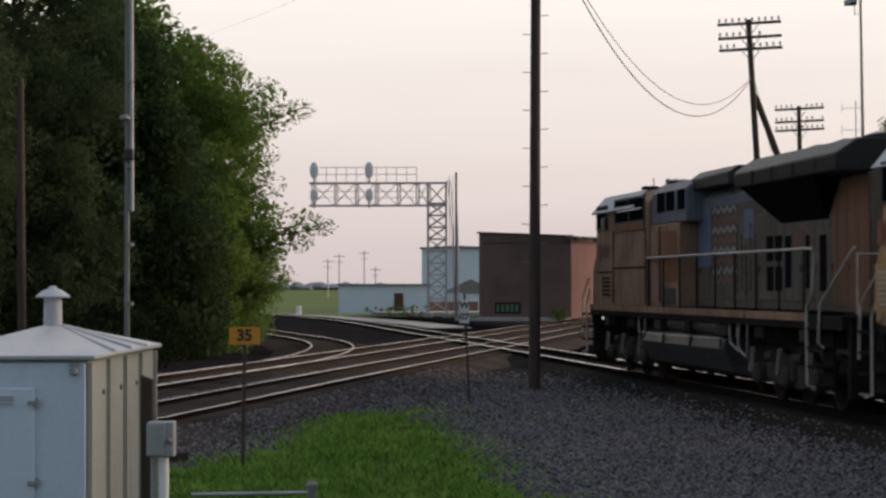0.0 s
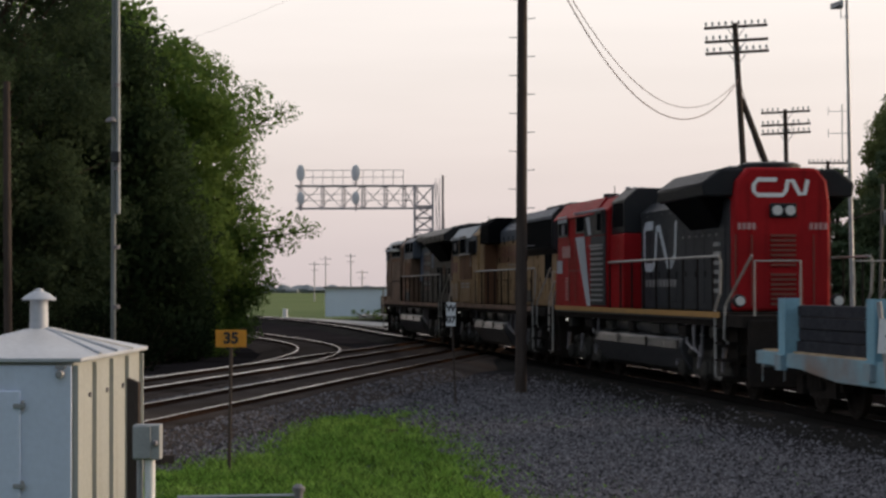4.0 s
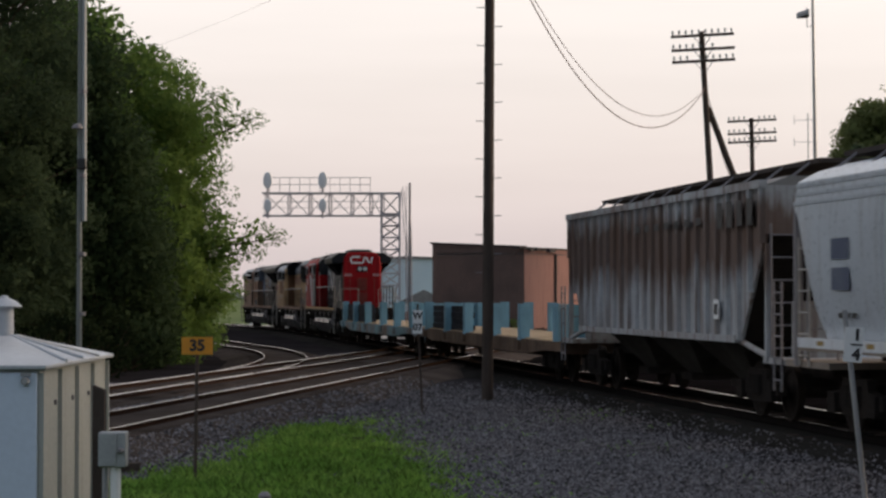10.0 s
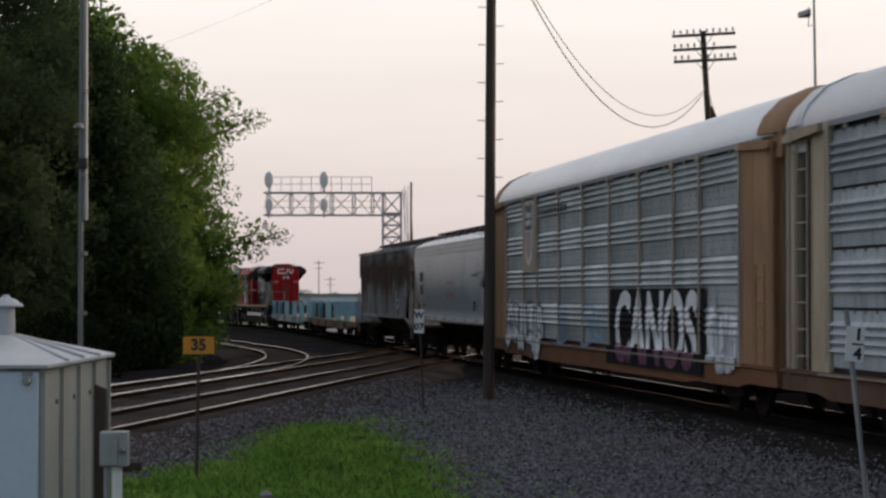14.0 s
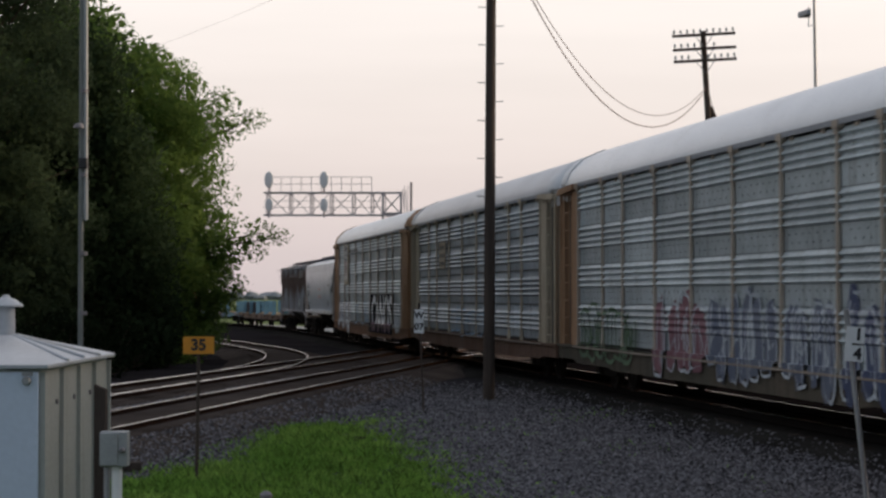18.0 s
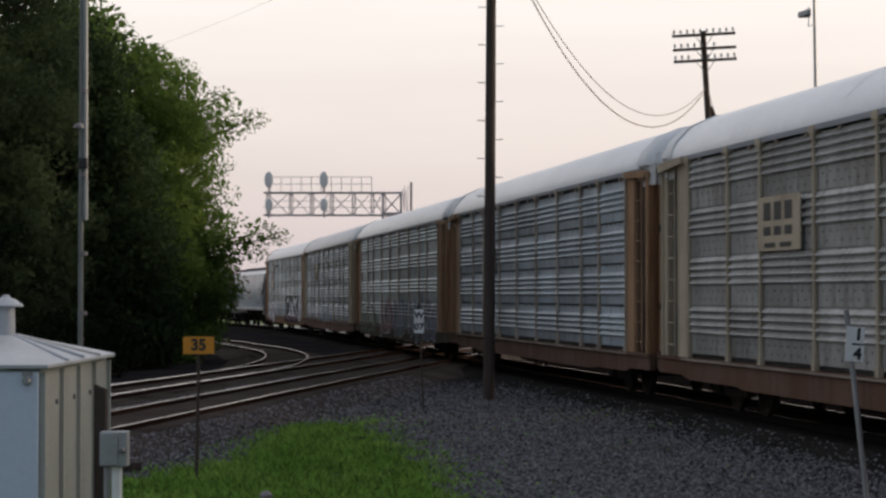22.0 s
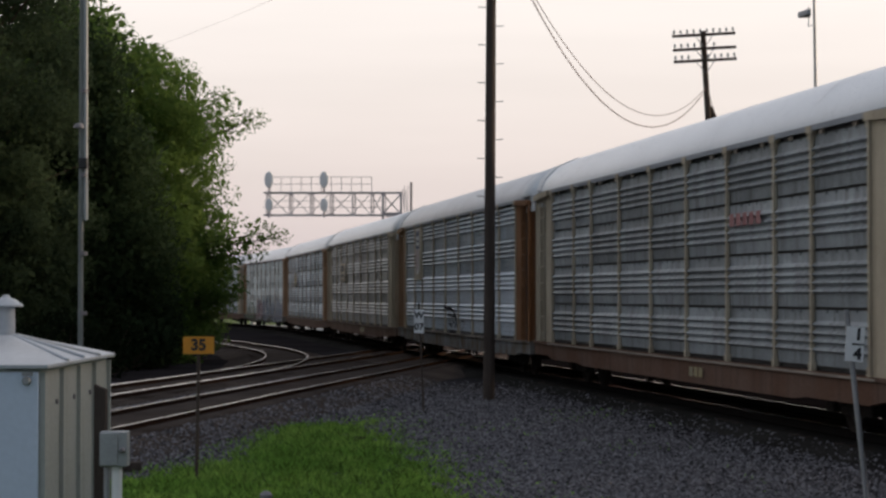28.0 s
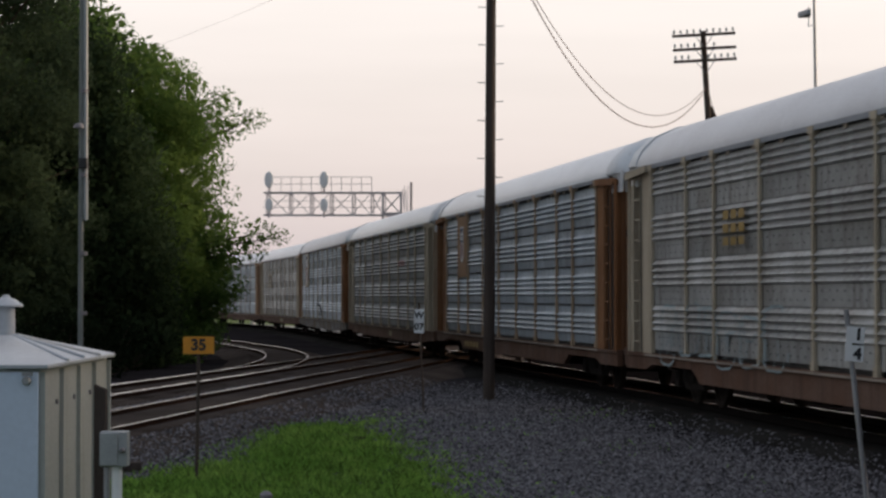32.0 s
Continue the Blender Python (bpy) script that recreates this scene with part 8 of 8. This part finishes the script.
def screened_loco():
    t = loco_base("yellow road locomotive with red painted bars along its hood", 10.1, (-2.2, 4.4), M_YEL_DULL, M_HANDRAIL, 3.5)
    cab = loco_cab(t, 3.0, 9.0, 9.75, 4.38, M_YEL, M_LOCOGREY_LT, M_LOCOPALE)
    both(cab, "upper_band", M_LOCOGREY_LT, 1.515, 3.05, 6.95, 3.34, 3.92, "blue-grey upper cab side")
    side_window(cab, 1.50, 7.5, 8.9, 3.36, 3.90, (8.3,))
    side_window(cab, 1.518, 5.5, 6.85, 3.38, 3.92)
    both(cab, "black_panel", M_SCREEN, 1.53, 3.15, 4.85, 3.30, 3.76, "black intake panel")
    both(cab, "recess", END_COLOURS["brown"], 1.515, 4.2, 7.1, 2.46, 3.26, "rust-brown recessed panel")
    for y in (5.1, 5.9):
        both(cab, "recess_rib", M_YEL_DULL, 1.53, y, y + 0.05, 2.46, 3.26)
    for sd in (-1, 1):
        part("recess_rail", Mesh().tube([(sd * 1.55, 7.1, 3.25), (sd * 1.57, 7.1, 3.32), (sd * 1.57, 4.15, 3.32), (sd * 1.55, 4.15, 2.9)], 0.022, 6), M_HANDRAIL, cab, "pale rail")
    bars(t, 9.2, 7.5, 2.70, 3.08, 4, M_LETTER_RED, -1.525)
    for ya, yb_ in ((7.35, 9.25), (4.45, 6.7)):
        both(cab, "louvre_plate", M_YEL, 1.525, ya, yb_, 1.70, 2.42, "louvred yellow plate", 0.006)
        w = (yb_ - ya) / 2
        for k in range(2):
            rows = 7 if ya > 7 else 2
            for i in range(rows):
                both(cab, "louvre", M_HANDRAIL, 1.54, ya + k * w + 0.2, ya + (k + 1) * w - 0.2, (1.80 if rows > 2 else 2.18) + i * (0.08 if rows > 2 else 0.11), (1.83 if rows > 2 else 2.23) + i * (0.08 if rows > 2 else 0.11), "pale vent louvre")
    part("equipment_box", Mesh().span((-1.40, 2.1, 1.64), (1.40, 2.98, 3.62)), M_YEL, t, "boxy equipment compartment", 0.03)
    both(t, "box_door", M_YEL, 1.42, 2.25, 2.85, 1.75, 3.45, "", 0.006)
    # rear face lies in shade, painted here as brown
    part("rust_end", Mesh().span((-1.38, 2.07, 1.66), (1.38, 2.096, 3.6)), END_COLOURS["brown"], t, "rear of the compartment, its shade in the brown")
    part("intake_box", Mesh().prism([(-1.40, 3.625), (1.40, 3.625), (1.40, 4.22), (1.1, 4.46), (-1.1, 4.46), (-1.40, 4.22)], 1, 1.2, 2.98), M_SCREEN, t, "black upper air intake box", 0.03)
    loco_hood(t, -9.1, 2.1, 0.97, 4.22, M_YEL, M_LOCOGREY_LT, 12)
    both(t, "grey_band", M_LOCOGREY_LT, 0.992, -4.4, 2.05, 3.66, 3.98, "blue-grey band along the hood top", th=0.012)
    bars(t, 1.85, -2.85, 2.98, 3.50, 12, M_LETTER_RED, -1.0, fill=0.26)
    bars(t, 1.66, -3.04, 2.98, 3.50, 12, M_LETTER_RED, -1.0, fill=0.16)
    bars(t, 1.76, -2.94, 3.20, 3.28, 12, M_LETTER_RED, -1.001, fill=0.40)
    rgl = random.Random(91)
    for i in range(16):
        y = 1.6 - i * 0.62
        both(t, "oil_streak", M_UNDER, 0.997, y, y + rgl.uniform(0.03, 0.08), rgl.uniform(1.75, 2.1), rgl.uniform(2.2, 2.9), "dark oily streak", th=0.008)
    both(t, "stained_panel", M_LOCOTAN, 0.995, -4.6, -1.6, 1.75, 2.1, "grimy lower hood panel", th=0.01)
    part("radiator_housing", Mesh().prism([(-0.97, 3.10), (0.97, 3.10), (1.16, 3.30), (1.16, 4.18), (0.95, 4.40), (-0.95, 4.40), (-1.16, 4.18), (-1.16, 3.30)], 1, -9.05, -3.9), M_LOCOBLACK, t, "flared radiator housing", 0.04)
    both(t, "radiator_screen", M_SCREEN, 1.172, -8.95, -4.0, 3.32, 4.12, "black radiator screen")
    both(t, "tall_vent", M_SCREEN, 1.0, -8.1, -6.95, 2.44, 3.30, "black tall vent")
    part("radiator_roof", Mesh().prism([(-1.18, 4.10), (-1.18, 4.18), (-0.96, 4.42), (0.96, 4.42), (1.18, 4.18), (1.18, 4.10), (1.165, 4.10), (1.165, 4.17), (0.95, 4.405), (-0.95, 4.405), (-1.165, 4.17), (-1.165, 4.10)], 1, -9.07, -3.88), M_LOCOGREY_LT, t, "blue-grey radiator roof")
    both(t, "rust_corner", M_RUSTTAN, 0.985, -9.05, -8.2, 1.70, 3.05, "rusty rear corner", th=0.01)
    fans(t, (-8.0, -6.6, -5.2), 4.40)
    return t


def red_loco():
    t = loco_base("red, black and white road locomotive with a bright red tail", 10.1, (-4.6, 4.3), M_LOCOBLACK, M_HANDRAIL, 2.1)
    both(t, "sill_stripe", M_SILL_STRIPE, 1.524, -8.2, 9.0, 1.545, 1.655, "ochre reflective stripe", th=0.008)
    cab = loco_cab(t, 2.4, 8.75, 9.8, 4.42, M_RED, M_LOCOPALE, M_RED)
    both(cab, "roof_line", M_LOCOPALE, 1.535, 2.5, 6.2, 3.99, 4.03, "thin pale line under the roof", th=0.03)
    both(cab, "black_side", M_LOCOBLACK, 1.512, 2.42, 5.0, 3.40, 3.98, "black upper cab side")
    both(cab, "slate_side", M_LOCOSLATE, 1.520, 2.42, 4.15, 1.70, 3.38, "slate lower side")
    side_window(cab, 1.492, 7.25, 8.45, 3.50, 3.92, (7.8,))
    both(cab, "sun_shade", M_LOCOPALE, 1.53, 7.3, 8.5, 3.82, 3.98, "pale window shade")
    side_window(cab, 1.492, 4.98, 6.0, 3.54, 3.96)
    side_window(cab, 1.520, 2.75, 3.3, 3.50, 3.92)
    for sd in (-1, 1):
        x = sd * 1.520
        part("white_slash", Mesh().add([(x, 4.18, 1.68), (x, 4.66, 1.68), (x, 6.1, 3.40), (x, 4.94, 3.40)], [(0, 1, 2, 3)]), M_LOCOPALE, cab, "pale diagonal band on the cab")
        part("white_slash", Mesh().add([(x, 4.05, 3.42), (x, 4.42, 3.42), (x, 4.75, 3.86), (x, 4.3, 3.86)], [(0, 1, 2, 3)]), M_LOCOPALE, cab, "pale diagonal band on the cab")
    both(cab, "pale_square", M_LOCOPALE, 1.515, 8.0, 8.7, 2.50, 2.84, "pale square plate")
    bars(t, 7.9, 6.75, 2.90, 3.20, 4, M_PINK, -1.528)
    for y in (7.05, 6.15):
        both(cab, "panel_line", M_LETTER_RED, 1.514, y, y + 0.03, 1.75, 3.36)
    both(cab, "panel_line", M_LETTER_RED, 1.514, 5.2, 7.0, 2.55, 2.575)
    for i in range(8):
        both(cab, "vent_louvre", M_PINK, 1.52, 7.15, 7.5, 1.80 + i * 0.078, 1.835 + i * 0.078)
    for i in range(11):
        both(cab, "side_louvre", M_GALV, 1.56, 2.66, 4.02, 1.80 + i * 0.125, 1.845 + i * 0.125, "pale louvre blade", th=0.06)
    both(cab, "louvre_hood", M_GALV, 1.58, 2.62, 4.08, 3.12, 3.17, "pale louvre hood", th=0.08)
    part("equipment_box", Mesh().span((-1.40, 0.92, 1.64), (1.40, 2.38, 3.38)), M_RED, t, "red compartment side", 0.03)
    part("box_end", Mesh().span((-1.38, 0.89, 1.66), (1.38, 0.916, 3.36)), M_RED, t, "red rear of the compartment")
    part("intake_box", Mesh().prism([(-1.36, 3.385), (1.36, 3.385), (1.36, 4.16), (1.05, 4.44), (-1.05, 4.44), (-1.36, 4.16)], 1, 0.95, 2.38), M_LOCOBLACK, t, "black upper air intake box", 0.03)
    both(t, "intake_screen", M_SCREEN, 1.372, 1.1, 2.2, 3.55, 4.1, "black intake screen")
    loco_hood(t, -6.95, 0.92, 0.98, 4.05, M_LOCOSLATE, M_LOCOSLATE, 9, False)
    # lit lugs: the light on them is put into pale metal
    for i in range(6):
        both(t, "lit_lug", M_GALV, 1.0, -3.3 - 0.55 * i, -3.15 - 0.55 * i, 3.16, 3.21, "small pale lug", th=0.03)
    for i in range(5):
        both(t, "lit_lug", M_GALV, 0.992, 0.2 - 0.75 * i, 0.26 - 0.75 * i, 3.74, 3.86, "small pale lug", th=0.03)
    part("radiator_wing", Mesh().prism([(-1.50, 3.90), (1.50, 3.90), (1.54, 4.16), (1.15, 4.44), (-1.15, 4.44), (-1.54, 4.16)], 1, -7.0, -3.1), M_LOCOBLACK, t, "broad dark overhanging radiator wing", 0.04)
    part("wing_top", Mesh().prism([(-1.545, 4.17), (-1.16, 4.448), (1.16, 4.448), (1.545, 4.17), (1.15, 4.442), (-1.15, 4.442)], 1, -6.95, -3.15), M_LOCOGREY, t, "grey top of the wing")
    part("wing_underside", Mesh().loft([[(-1.48, -6.6, 3.896), (1.48, -6.6, 3.896), (1.48, -3.5, 3.896), (-1.48, -3.5, 3.896)], [(-0.99, -6.2, 3.30), (0.99, -6.2, 3.30), (0.99, -3.9, 3.30), (-0.99, -3.9, 3.30)]]), M_SCREEN, t, "black radiator underside")
    fans(t, (-6.3, -4.9), 4.42)
    part("end_hood", Mesh().prism([(-0.95, 1.66), (0.95, 1.66), (0.96, 3.7), (0.90, 4.2), (0.68, 4.46), (-0.68, 4.46), (-0.90, 4.2), (-0.96, 3.7)], 1, -7.25, -6.3), M_RED, t, "bright red end of the hood", 0.06)
    yb = -7.262
    ribbon = [(-0.12, 4.22), (-0.5, 4.22), (-0.58, 4.12), (-0.58, 4.0), (-0.5, 3.92), (0.0, 3.92), (0.06, 4.0), (0.10, 4.2), (0.2, 4.2), (0.34, 3.94), (0.44, 3.94), (0.5, 4.22)]
    part("logo_ribbon", stroke(ribbon, 0.085, 0.0), M_WHITE, t, "white meandering painted ribbon", at=pose(0, yb - 0.006, 0, 0, 0, -90))
    part("lamp_housing", Mesh().span((-0.27, yb - 0.05, 3.48), (0.27, yb, 3.76)), M_LOCOBLACK, t, "", 0.04)
    for x in (-0.13, 0.13):
        part("end_headlight", Mesh().lathe([(0.10, 0), (0.10, 0.05)], 12, pose(x, yb - 0.045, 3.62, 90, 0, 0)), M_LAMP_LENS, t, "unlit twin headlight lens")
    for x in (-0.72, 0.72):
        for k in range(4):
            part("number_bar", Mesh().span((x - 0.18 + k * 0.095, yb - 0.008, 3.25), (x - 0.18 + k * 0.095 + 0.065, yb, 3.38)), M_PINK, t)
    for x in (-0.98, 0.98):
        part("tail_lamp", Mesh().lathe([(0.13, -0.05), (0.13, 0.04), (0.09, 0.08)], 12, pose(x, yb - 0.35, 1.86, 90, 0, 0)), M_LOCOBLACK, t)
        part("tail_lens", Mesh().lathe([(0.09, 0), (0.09, 0.02)], 12, pose(x, yb - 0.43, 1.86, 90, 0, 0)), M_LAMP_LENS, t, "pale marker lens")
    for x in (-0.95, -0.62, 0.62, 0.95):
        part("end_seam", Mesh().span((x - 0.012, yb - 0.01, 1.75), (x + 0.012, yb, 3.15)), M_LETTER_RED, t)
    for i in range(15):
        if i != 7:
            part("end_louvre", Mesh().box((0, yb - 0.02, 1.80 + i * 0.095), (0.50, 0.045, 0.045)), M_LETTER_RED, t)
    for i in range(6):
        both(t, "side_louvre", M_GALV, 1.03, -6.32, -5.85, 2.02 + i * 0.185, 2.10 + i * 0.185, "pale louvre blade", th=0.08)
    ribbon = [(-0.45, 3.52), (0.30, 3.52), (0.44, 3.40), (0.44, 2.70), (0.30, 2.58), (-0.35, 2.58), (-0.62, 2.70), (-0.80, 3.45), (-1.05, 3.45), (-1.85, 2.62), (-2.15, 2.62), (-2.50, 2.80), (-2.62, 3.56)]
    part("logo_ribbon", stroke(ribbon, 0.20, -1.006), M_HOP_NEW, t, "pale meandering painted ribbon")
    bars(t, 0.36, -2.64, 2.14, 2.30, 9, M_LOCOTAN2, -1.004)
    return t


loco1 = winged_loco()
loco2 = screened_loco()
loco3 = red_loco()

# where each vehicle's middle stands along the main track at the start
CONSIST = [(loco1, 41.9), (loco2, 20.2), (loco3, -0.3), (flat1, -23.7), (flat2, -50.75), (hop1, -73.35), (hop2, -91.5)]
SLACK = (0.15, 0.5, 0.75, 0.9, 0.75, 0.9, 0.75, 0.8, 0.6, 0.7)
CONSIST += [(c, FIRST - 14.0 - PITCH * i + SLACK[i]) for i, c in enumerate(rack_list)]

# ---------------------------------------------------------------- ties, stones and grass


def lay_ties(name, spacing, lo, hi):
    t, line, dz = TRACKS[name]
    me = Mesh().box((0, 0, 0), (2.6, 0.23, 0.16)).data("tie", M_TIE)
    rgt = random.Random(name)
    xs = np.array([p[0] for p in line])
    ys = np.array([p[1] for p in line])
    hs = np.array([p[2] for p in line])
    acc = np.concatenate([[0], np.cumsum(np.hypot(np.diff(xs), np.diff(ys)))])
    rest = Mesh()
    d = 0.3
    while d < acc[-1]:
        x, y, h = (float(np.interp(d, acc, a)) for a in (xs, ys, hs))
        z = fall(y) + dz * 3 - (0.165 if name == "track_main" else 0.092) - 0.08 + rgt.uniform(-0.008, 0.008)
        m = pose(x, y, z, 0, 0, -math.degrees(h) + rgt.uniform(-1.2, 1.2))
        if lo < y < hi:
            part("tie", me, M_TIE, t, at=m)
        elif -30 < y < 240:
            rest.box((0, 0, 0), (2.6, 0.23, 0.16), m)
        d += spacing
    if rest.v:
        tagged(part("distant_ties", rest, M_TIE, t), kind="stuff")


lay_ties("track_main", 0.56, 14, 130)
lay_ties("track_crossing_near", 0.56, 25, 130)
lay_ties("track_crossing_far", 0.56, 30, 130)
lay_ties("track_connection", 0.56, 40, 130)


def scatter(name, n, seed, place, shape, material, label, category):
    """Many small pieces on the ground in one mesh."""
    r = random.Random(seed)
    vs, fs = [], []
    made = 0
    while made < n:
        got = place(r)
        if got is None:
            continue
        shape(r, got, vs, fs)
        made += 1
    ms = Mesh()
    ms.v, ms.f = vs, fs
    ob = part(name, ms.data(name, material, False), material, None)
    return tagged(ob, label, category, kind="stuff")


def patch_value(x, y):
    edge = min(x - min(0.37 * y - 14.655, -2.95), 3.55 - 0.125 * y - x, 0.35 * (40 - y), 0.9)
    return edge + 0.45 * noise.noise(Vector((x * 0.9, y * 0.5, 3))) + 0.3 * noise.noise(Vector((x * 3.5, y * 2, 5)))


def stone_place(r):
    y = 21 + 40 * r.random() ** 1.3
    x = y * r.uniform(-0.21, 0.215)
    mx = float(np.interp(y, _y, _x))
    if patch_value(x, y) > 0.1 and r.random() < 0.9:
        return None
    if x > mx - 1.2:
        return None
    z = ground_z(x, y)
    dm = mx - 1.40 - x
    if r.random() > 0.04 + 0.24 * dm:
        return None
    if dm < 1.0:
        z = max(z, fall(y) - 0.172 - 0.31 * max(0, dm))
    dc = abs(x - (y - 78.0) * 0.1405) * 0.99
    if dc < 1.25:
        return None
    if dc < 7.0 and r.random() > 0.06 + 0.135 * dc:
        return None
    if dc < 2.5:
        z = max(z, fall(y) - 0.12 - 0.23 * max(0, dc - 1.5))
    return x, y, z


def stone_shape(r, p, vs, fs):
    s = r.uniform(0.013, 0.030) * (1.6 if r.random() < 0.25 else 1.0)
    n = len(vs)
    a0 = r.uniform(0, 6.28)
    for k in range(4):
        a = a0 + k * 1.57 + r.uniform(-0.3, 0.3)
        rr = s * r.uniform(0.7, 1.3)
        vs.append((p[0] + rr * math.cos(a), p[1] + rr * math.sin(a), p[2] + r.uniform(-0.3, 0.3) * s))
    vs.append((p[0] + r.uniform(-0.4, 0.4) * s, p[1] + r.uniform(-0.4, 0.4) * s, p[2] + s * r.uniform(0.6, 1.1)))
    fs.extend([(n, n + 1, n + 4), (n + 1, n + 2, n + 4), (n + 2, n + 3, n + 4), (n + 3, n, n + 4)])


def stone_material():
    m = mat("loose_crushed_stone", (0.132, 0.125, 0.133), 0.9, 0, None, 3, 0.4, 20, 0.3, 0.0, spec=0.1)
    nt = m.node_tree
    b = nt.nodes["Principled BSDF"]
    src = b.inputs["Base Color"].links[0].from_socket
    g_ = nt.nodes.new("ShaderNodeNewGeometry")
    mr = nt.nodes.new("ShaderNodeMapRange")
    mr.inputs["To Min"].default_value, mr.inputs["To Max"].default_value = 0.18, 1.9
    nt.links.new(g_.outputs["Random Per Island"], mr.inputs["Value"])
    hs = nt.nodes.new("ShaderNodeHueSaturation")
    nt.links.new(mr.outputs[0], hs.inputs["Value"])
    nt.links.new(src, hs.inputs["Color"])
    nt.links.new(hs.outputs[0], b.inputs["Base Color"])
    return m


scatter("loose_stones", 110000, 5, stone_place, stone_shape, stone_material(), "loose grey crushed stone scattered over the yard", "gravel")


def blade_place(r):
    y = 19 + 27 * r.random()
    x = r.uniform(-5.8, 4.2)
    x += 0.5 * noise.noise(Vector((y * 0.9, x * 0.7, 31)))
    v = patch_value(x, y)
    if v < -0.2 and r.random() < 0.012 and noise.noise(Vector((x * 0.55, y * 0.3, 21))) + 0.5 * noise.noise(Vector((x * 2.2, y * 1.2, 23))) > 0.22 and abs(x - (y - 78.0) * 0.1405) > 2.5:
        return x, y, ground_z(x, y), -0.45
    tuft = noise.noise(Vector((x * 3.2, y * 1.7, 11)))
    if v < -1.6 or r.random() > min(1, max(0, v + 0.2) ** 1.5 * 1.0 + 0.045 * max(0, v + 1.6)) * (0.25 + 0.75 * min(1, max(0, 0.55 + 1.4 * tuft))):
        return None
    return x, y, ground_z(x, y), min(tuft, 0.5 * v)


def blade_shape(r, p, vs, fs):
    h, w, a = r.uniform(0.05, 0.17) * (0.75 + 0.9 * max(-0.5, p[3])), r.uniform(0.006, 0.014), r.uniform(0, 6.28)
    dx, dy = math.cos(a), math.sin(a)
    bx, by = r.uniform(-0.09, 0.09), r.uniform(-0.09, 0.09)
    n = len(vs)
    vs.extend([(p[0] - dx * w, p[1] - dy * w, p[2]), (p[0] + dx * w, p[1] + dy * w, p[2]),
               (p[0] + bx * 0.4 + dx * w * 0.7, p[1] + by * 0.4 + dy * w * 0.7, p[2] + h * 0.6), (p[0] + bx, p[1] + by, p[2] + h)])
    fs.extend([(n, n + 1, n + 2), (n, n + 2, n + 3)])


def island_shade(m, lo, hi):
    """Varies a material's lightness from piece to piece of a joined mesh."""
    nt = m.node_tree
    g_ = nt.nodes.new("ShaderNodeNewGeometry")
    mr = nt.nodes.new("ShaderNodeMapRange")
    mr.inputs["To Min"].default_value, mr.inputs["To Max"].default_value = lo, hi
    nt.links.new(g_.outputs["Random Per Island"], mr.inputs["Value"])
    hs = nt.nodes.new("ShaderNodeHueSaturation")
    nt.links.new(mr.outputs[0], hs.inputs["Value"])
    for lk in [l for l in nt.links if l.to_socket.name in ("Base Color", "Color") and l.to_node.type in ("BSDF_PRINCIPLED", "BSDF_TRANSLUCENT")]:
        src, dst = lk.from_socket, lk.to_socket
        nt.links.new(src, hs.inputs["Color"])
        nt.links.new(hs.outputs[0], dst)


island_shade(M_GRASS, 0.35, 1.75)
scatter("grass", 80000, 6, blade_place, blade_shape, M_GRASS, "bright green unmown grass on the gravel", "grass")

# ---------------------------------------------------------------- movement
SPEED = [(0, 11.72), (6, 11.25), (12, 11.57), (18, 11.70), (25, 11.75), (32, 11.65)]


def travelled(t):
    ts = np.linspace(0, t, 321) if t > 0 else np.zeros(2)
    v = np.interp(ts, [a for a, _ in SPEED], [b for _, b in SPEED])
    return float(np.sum((v[1:] + v[:-1]) / 2 * np.diff(ts)))


def motions():
    run = [(k, travelled(k)) for k in [i * 1.0 for i in range(33)]]
    for car, start in CONSIST:
        rows = []
        for t, d in run:
            x, y, h = main_line(start + d)
            rows.append((t, pose(x, y, fall(y), 0, 0, -math.degrees(h))))
        walk(car, rows)


motions()
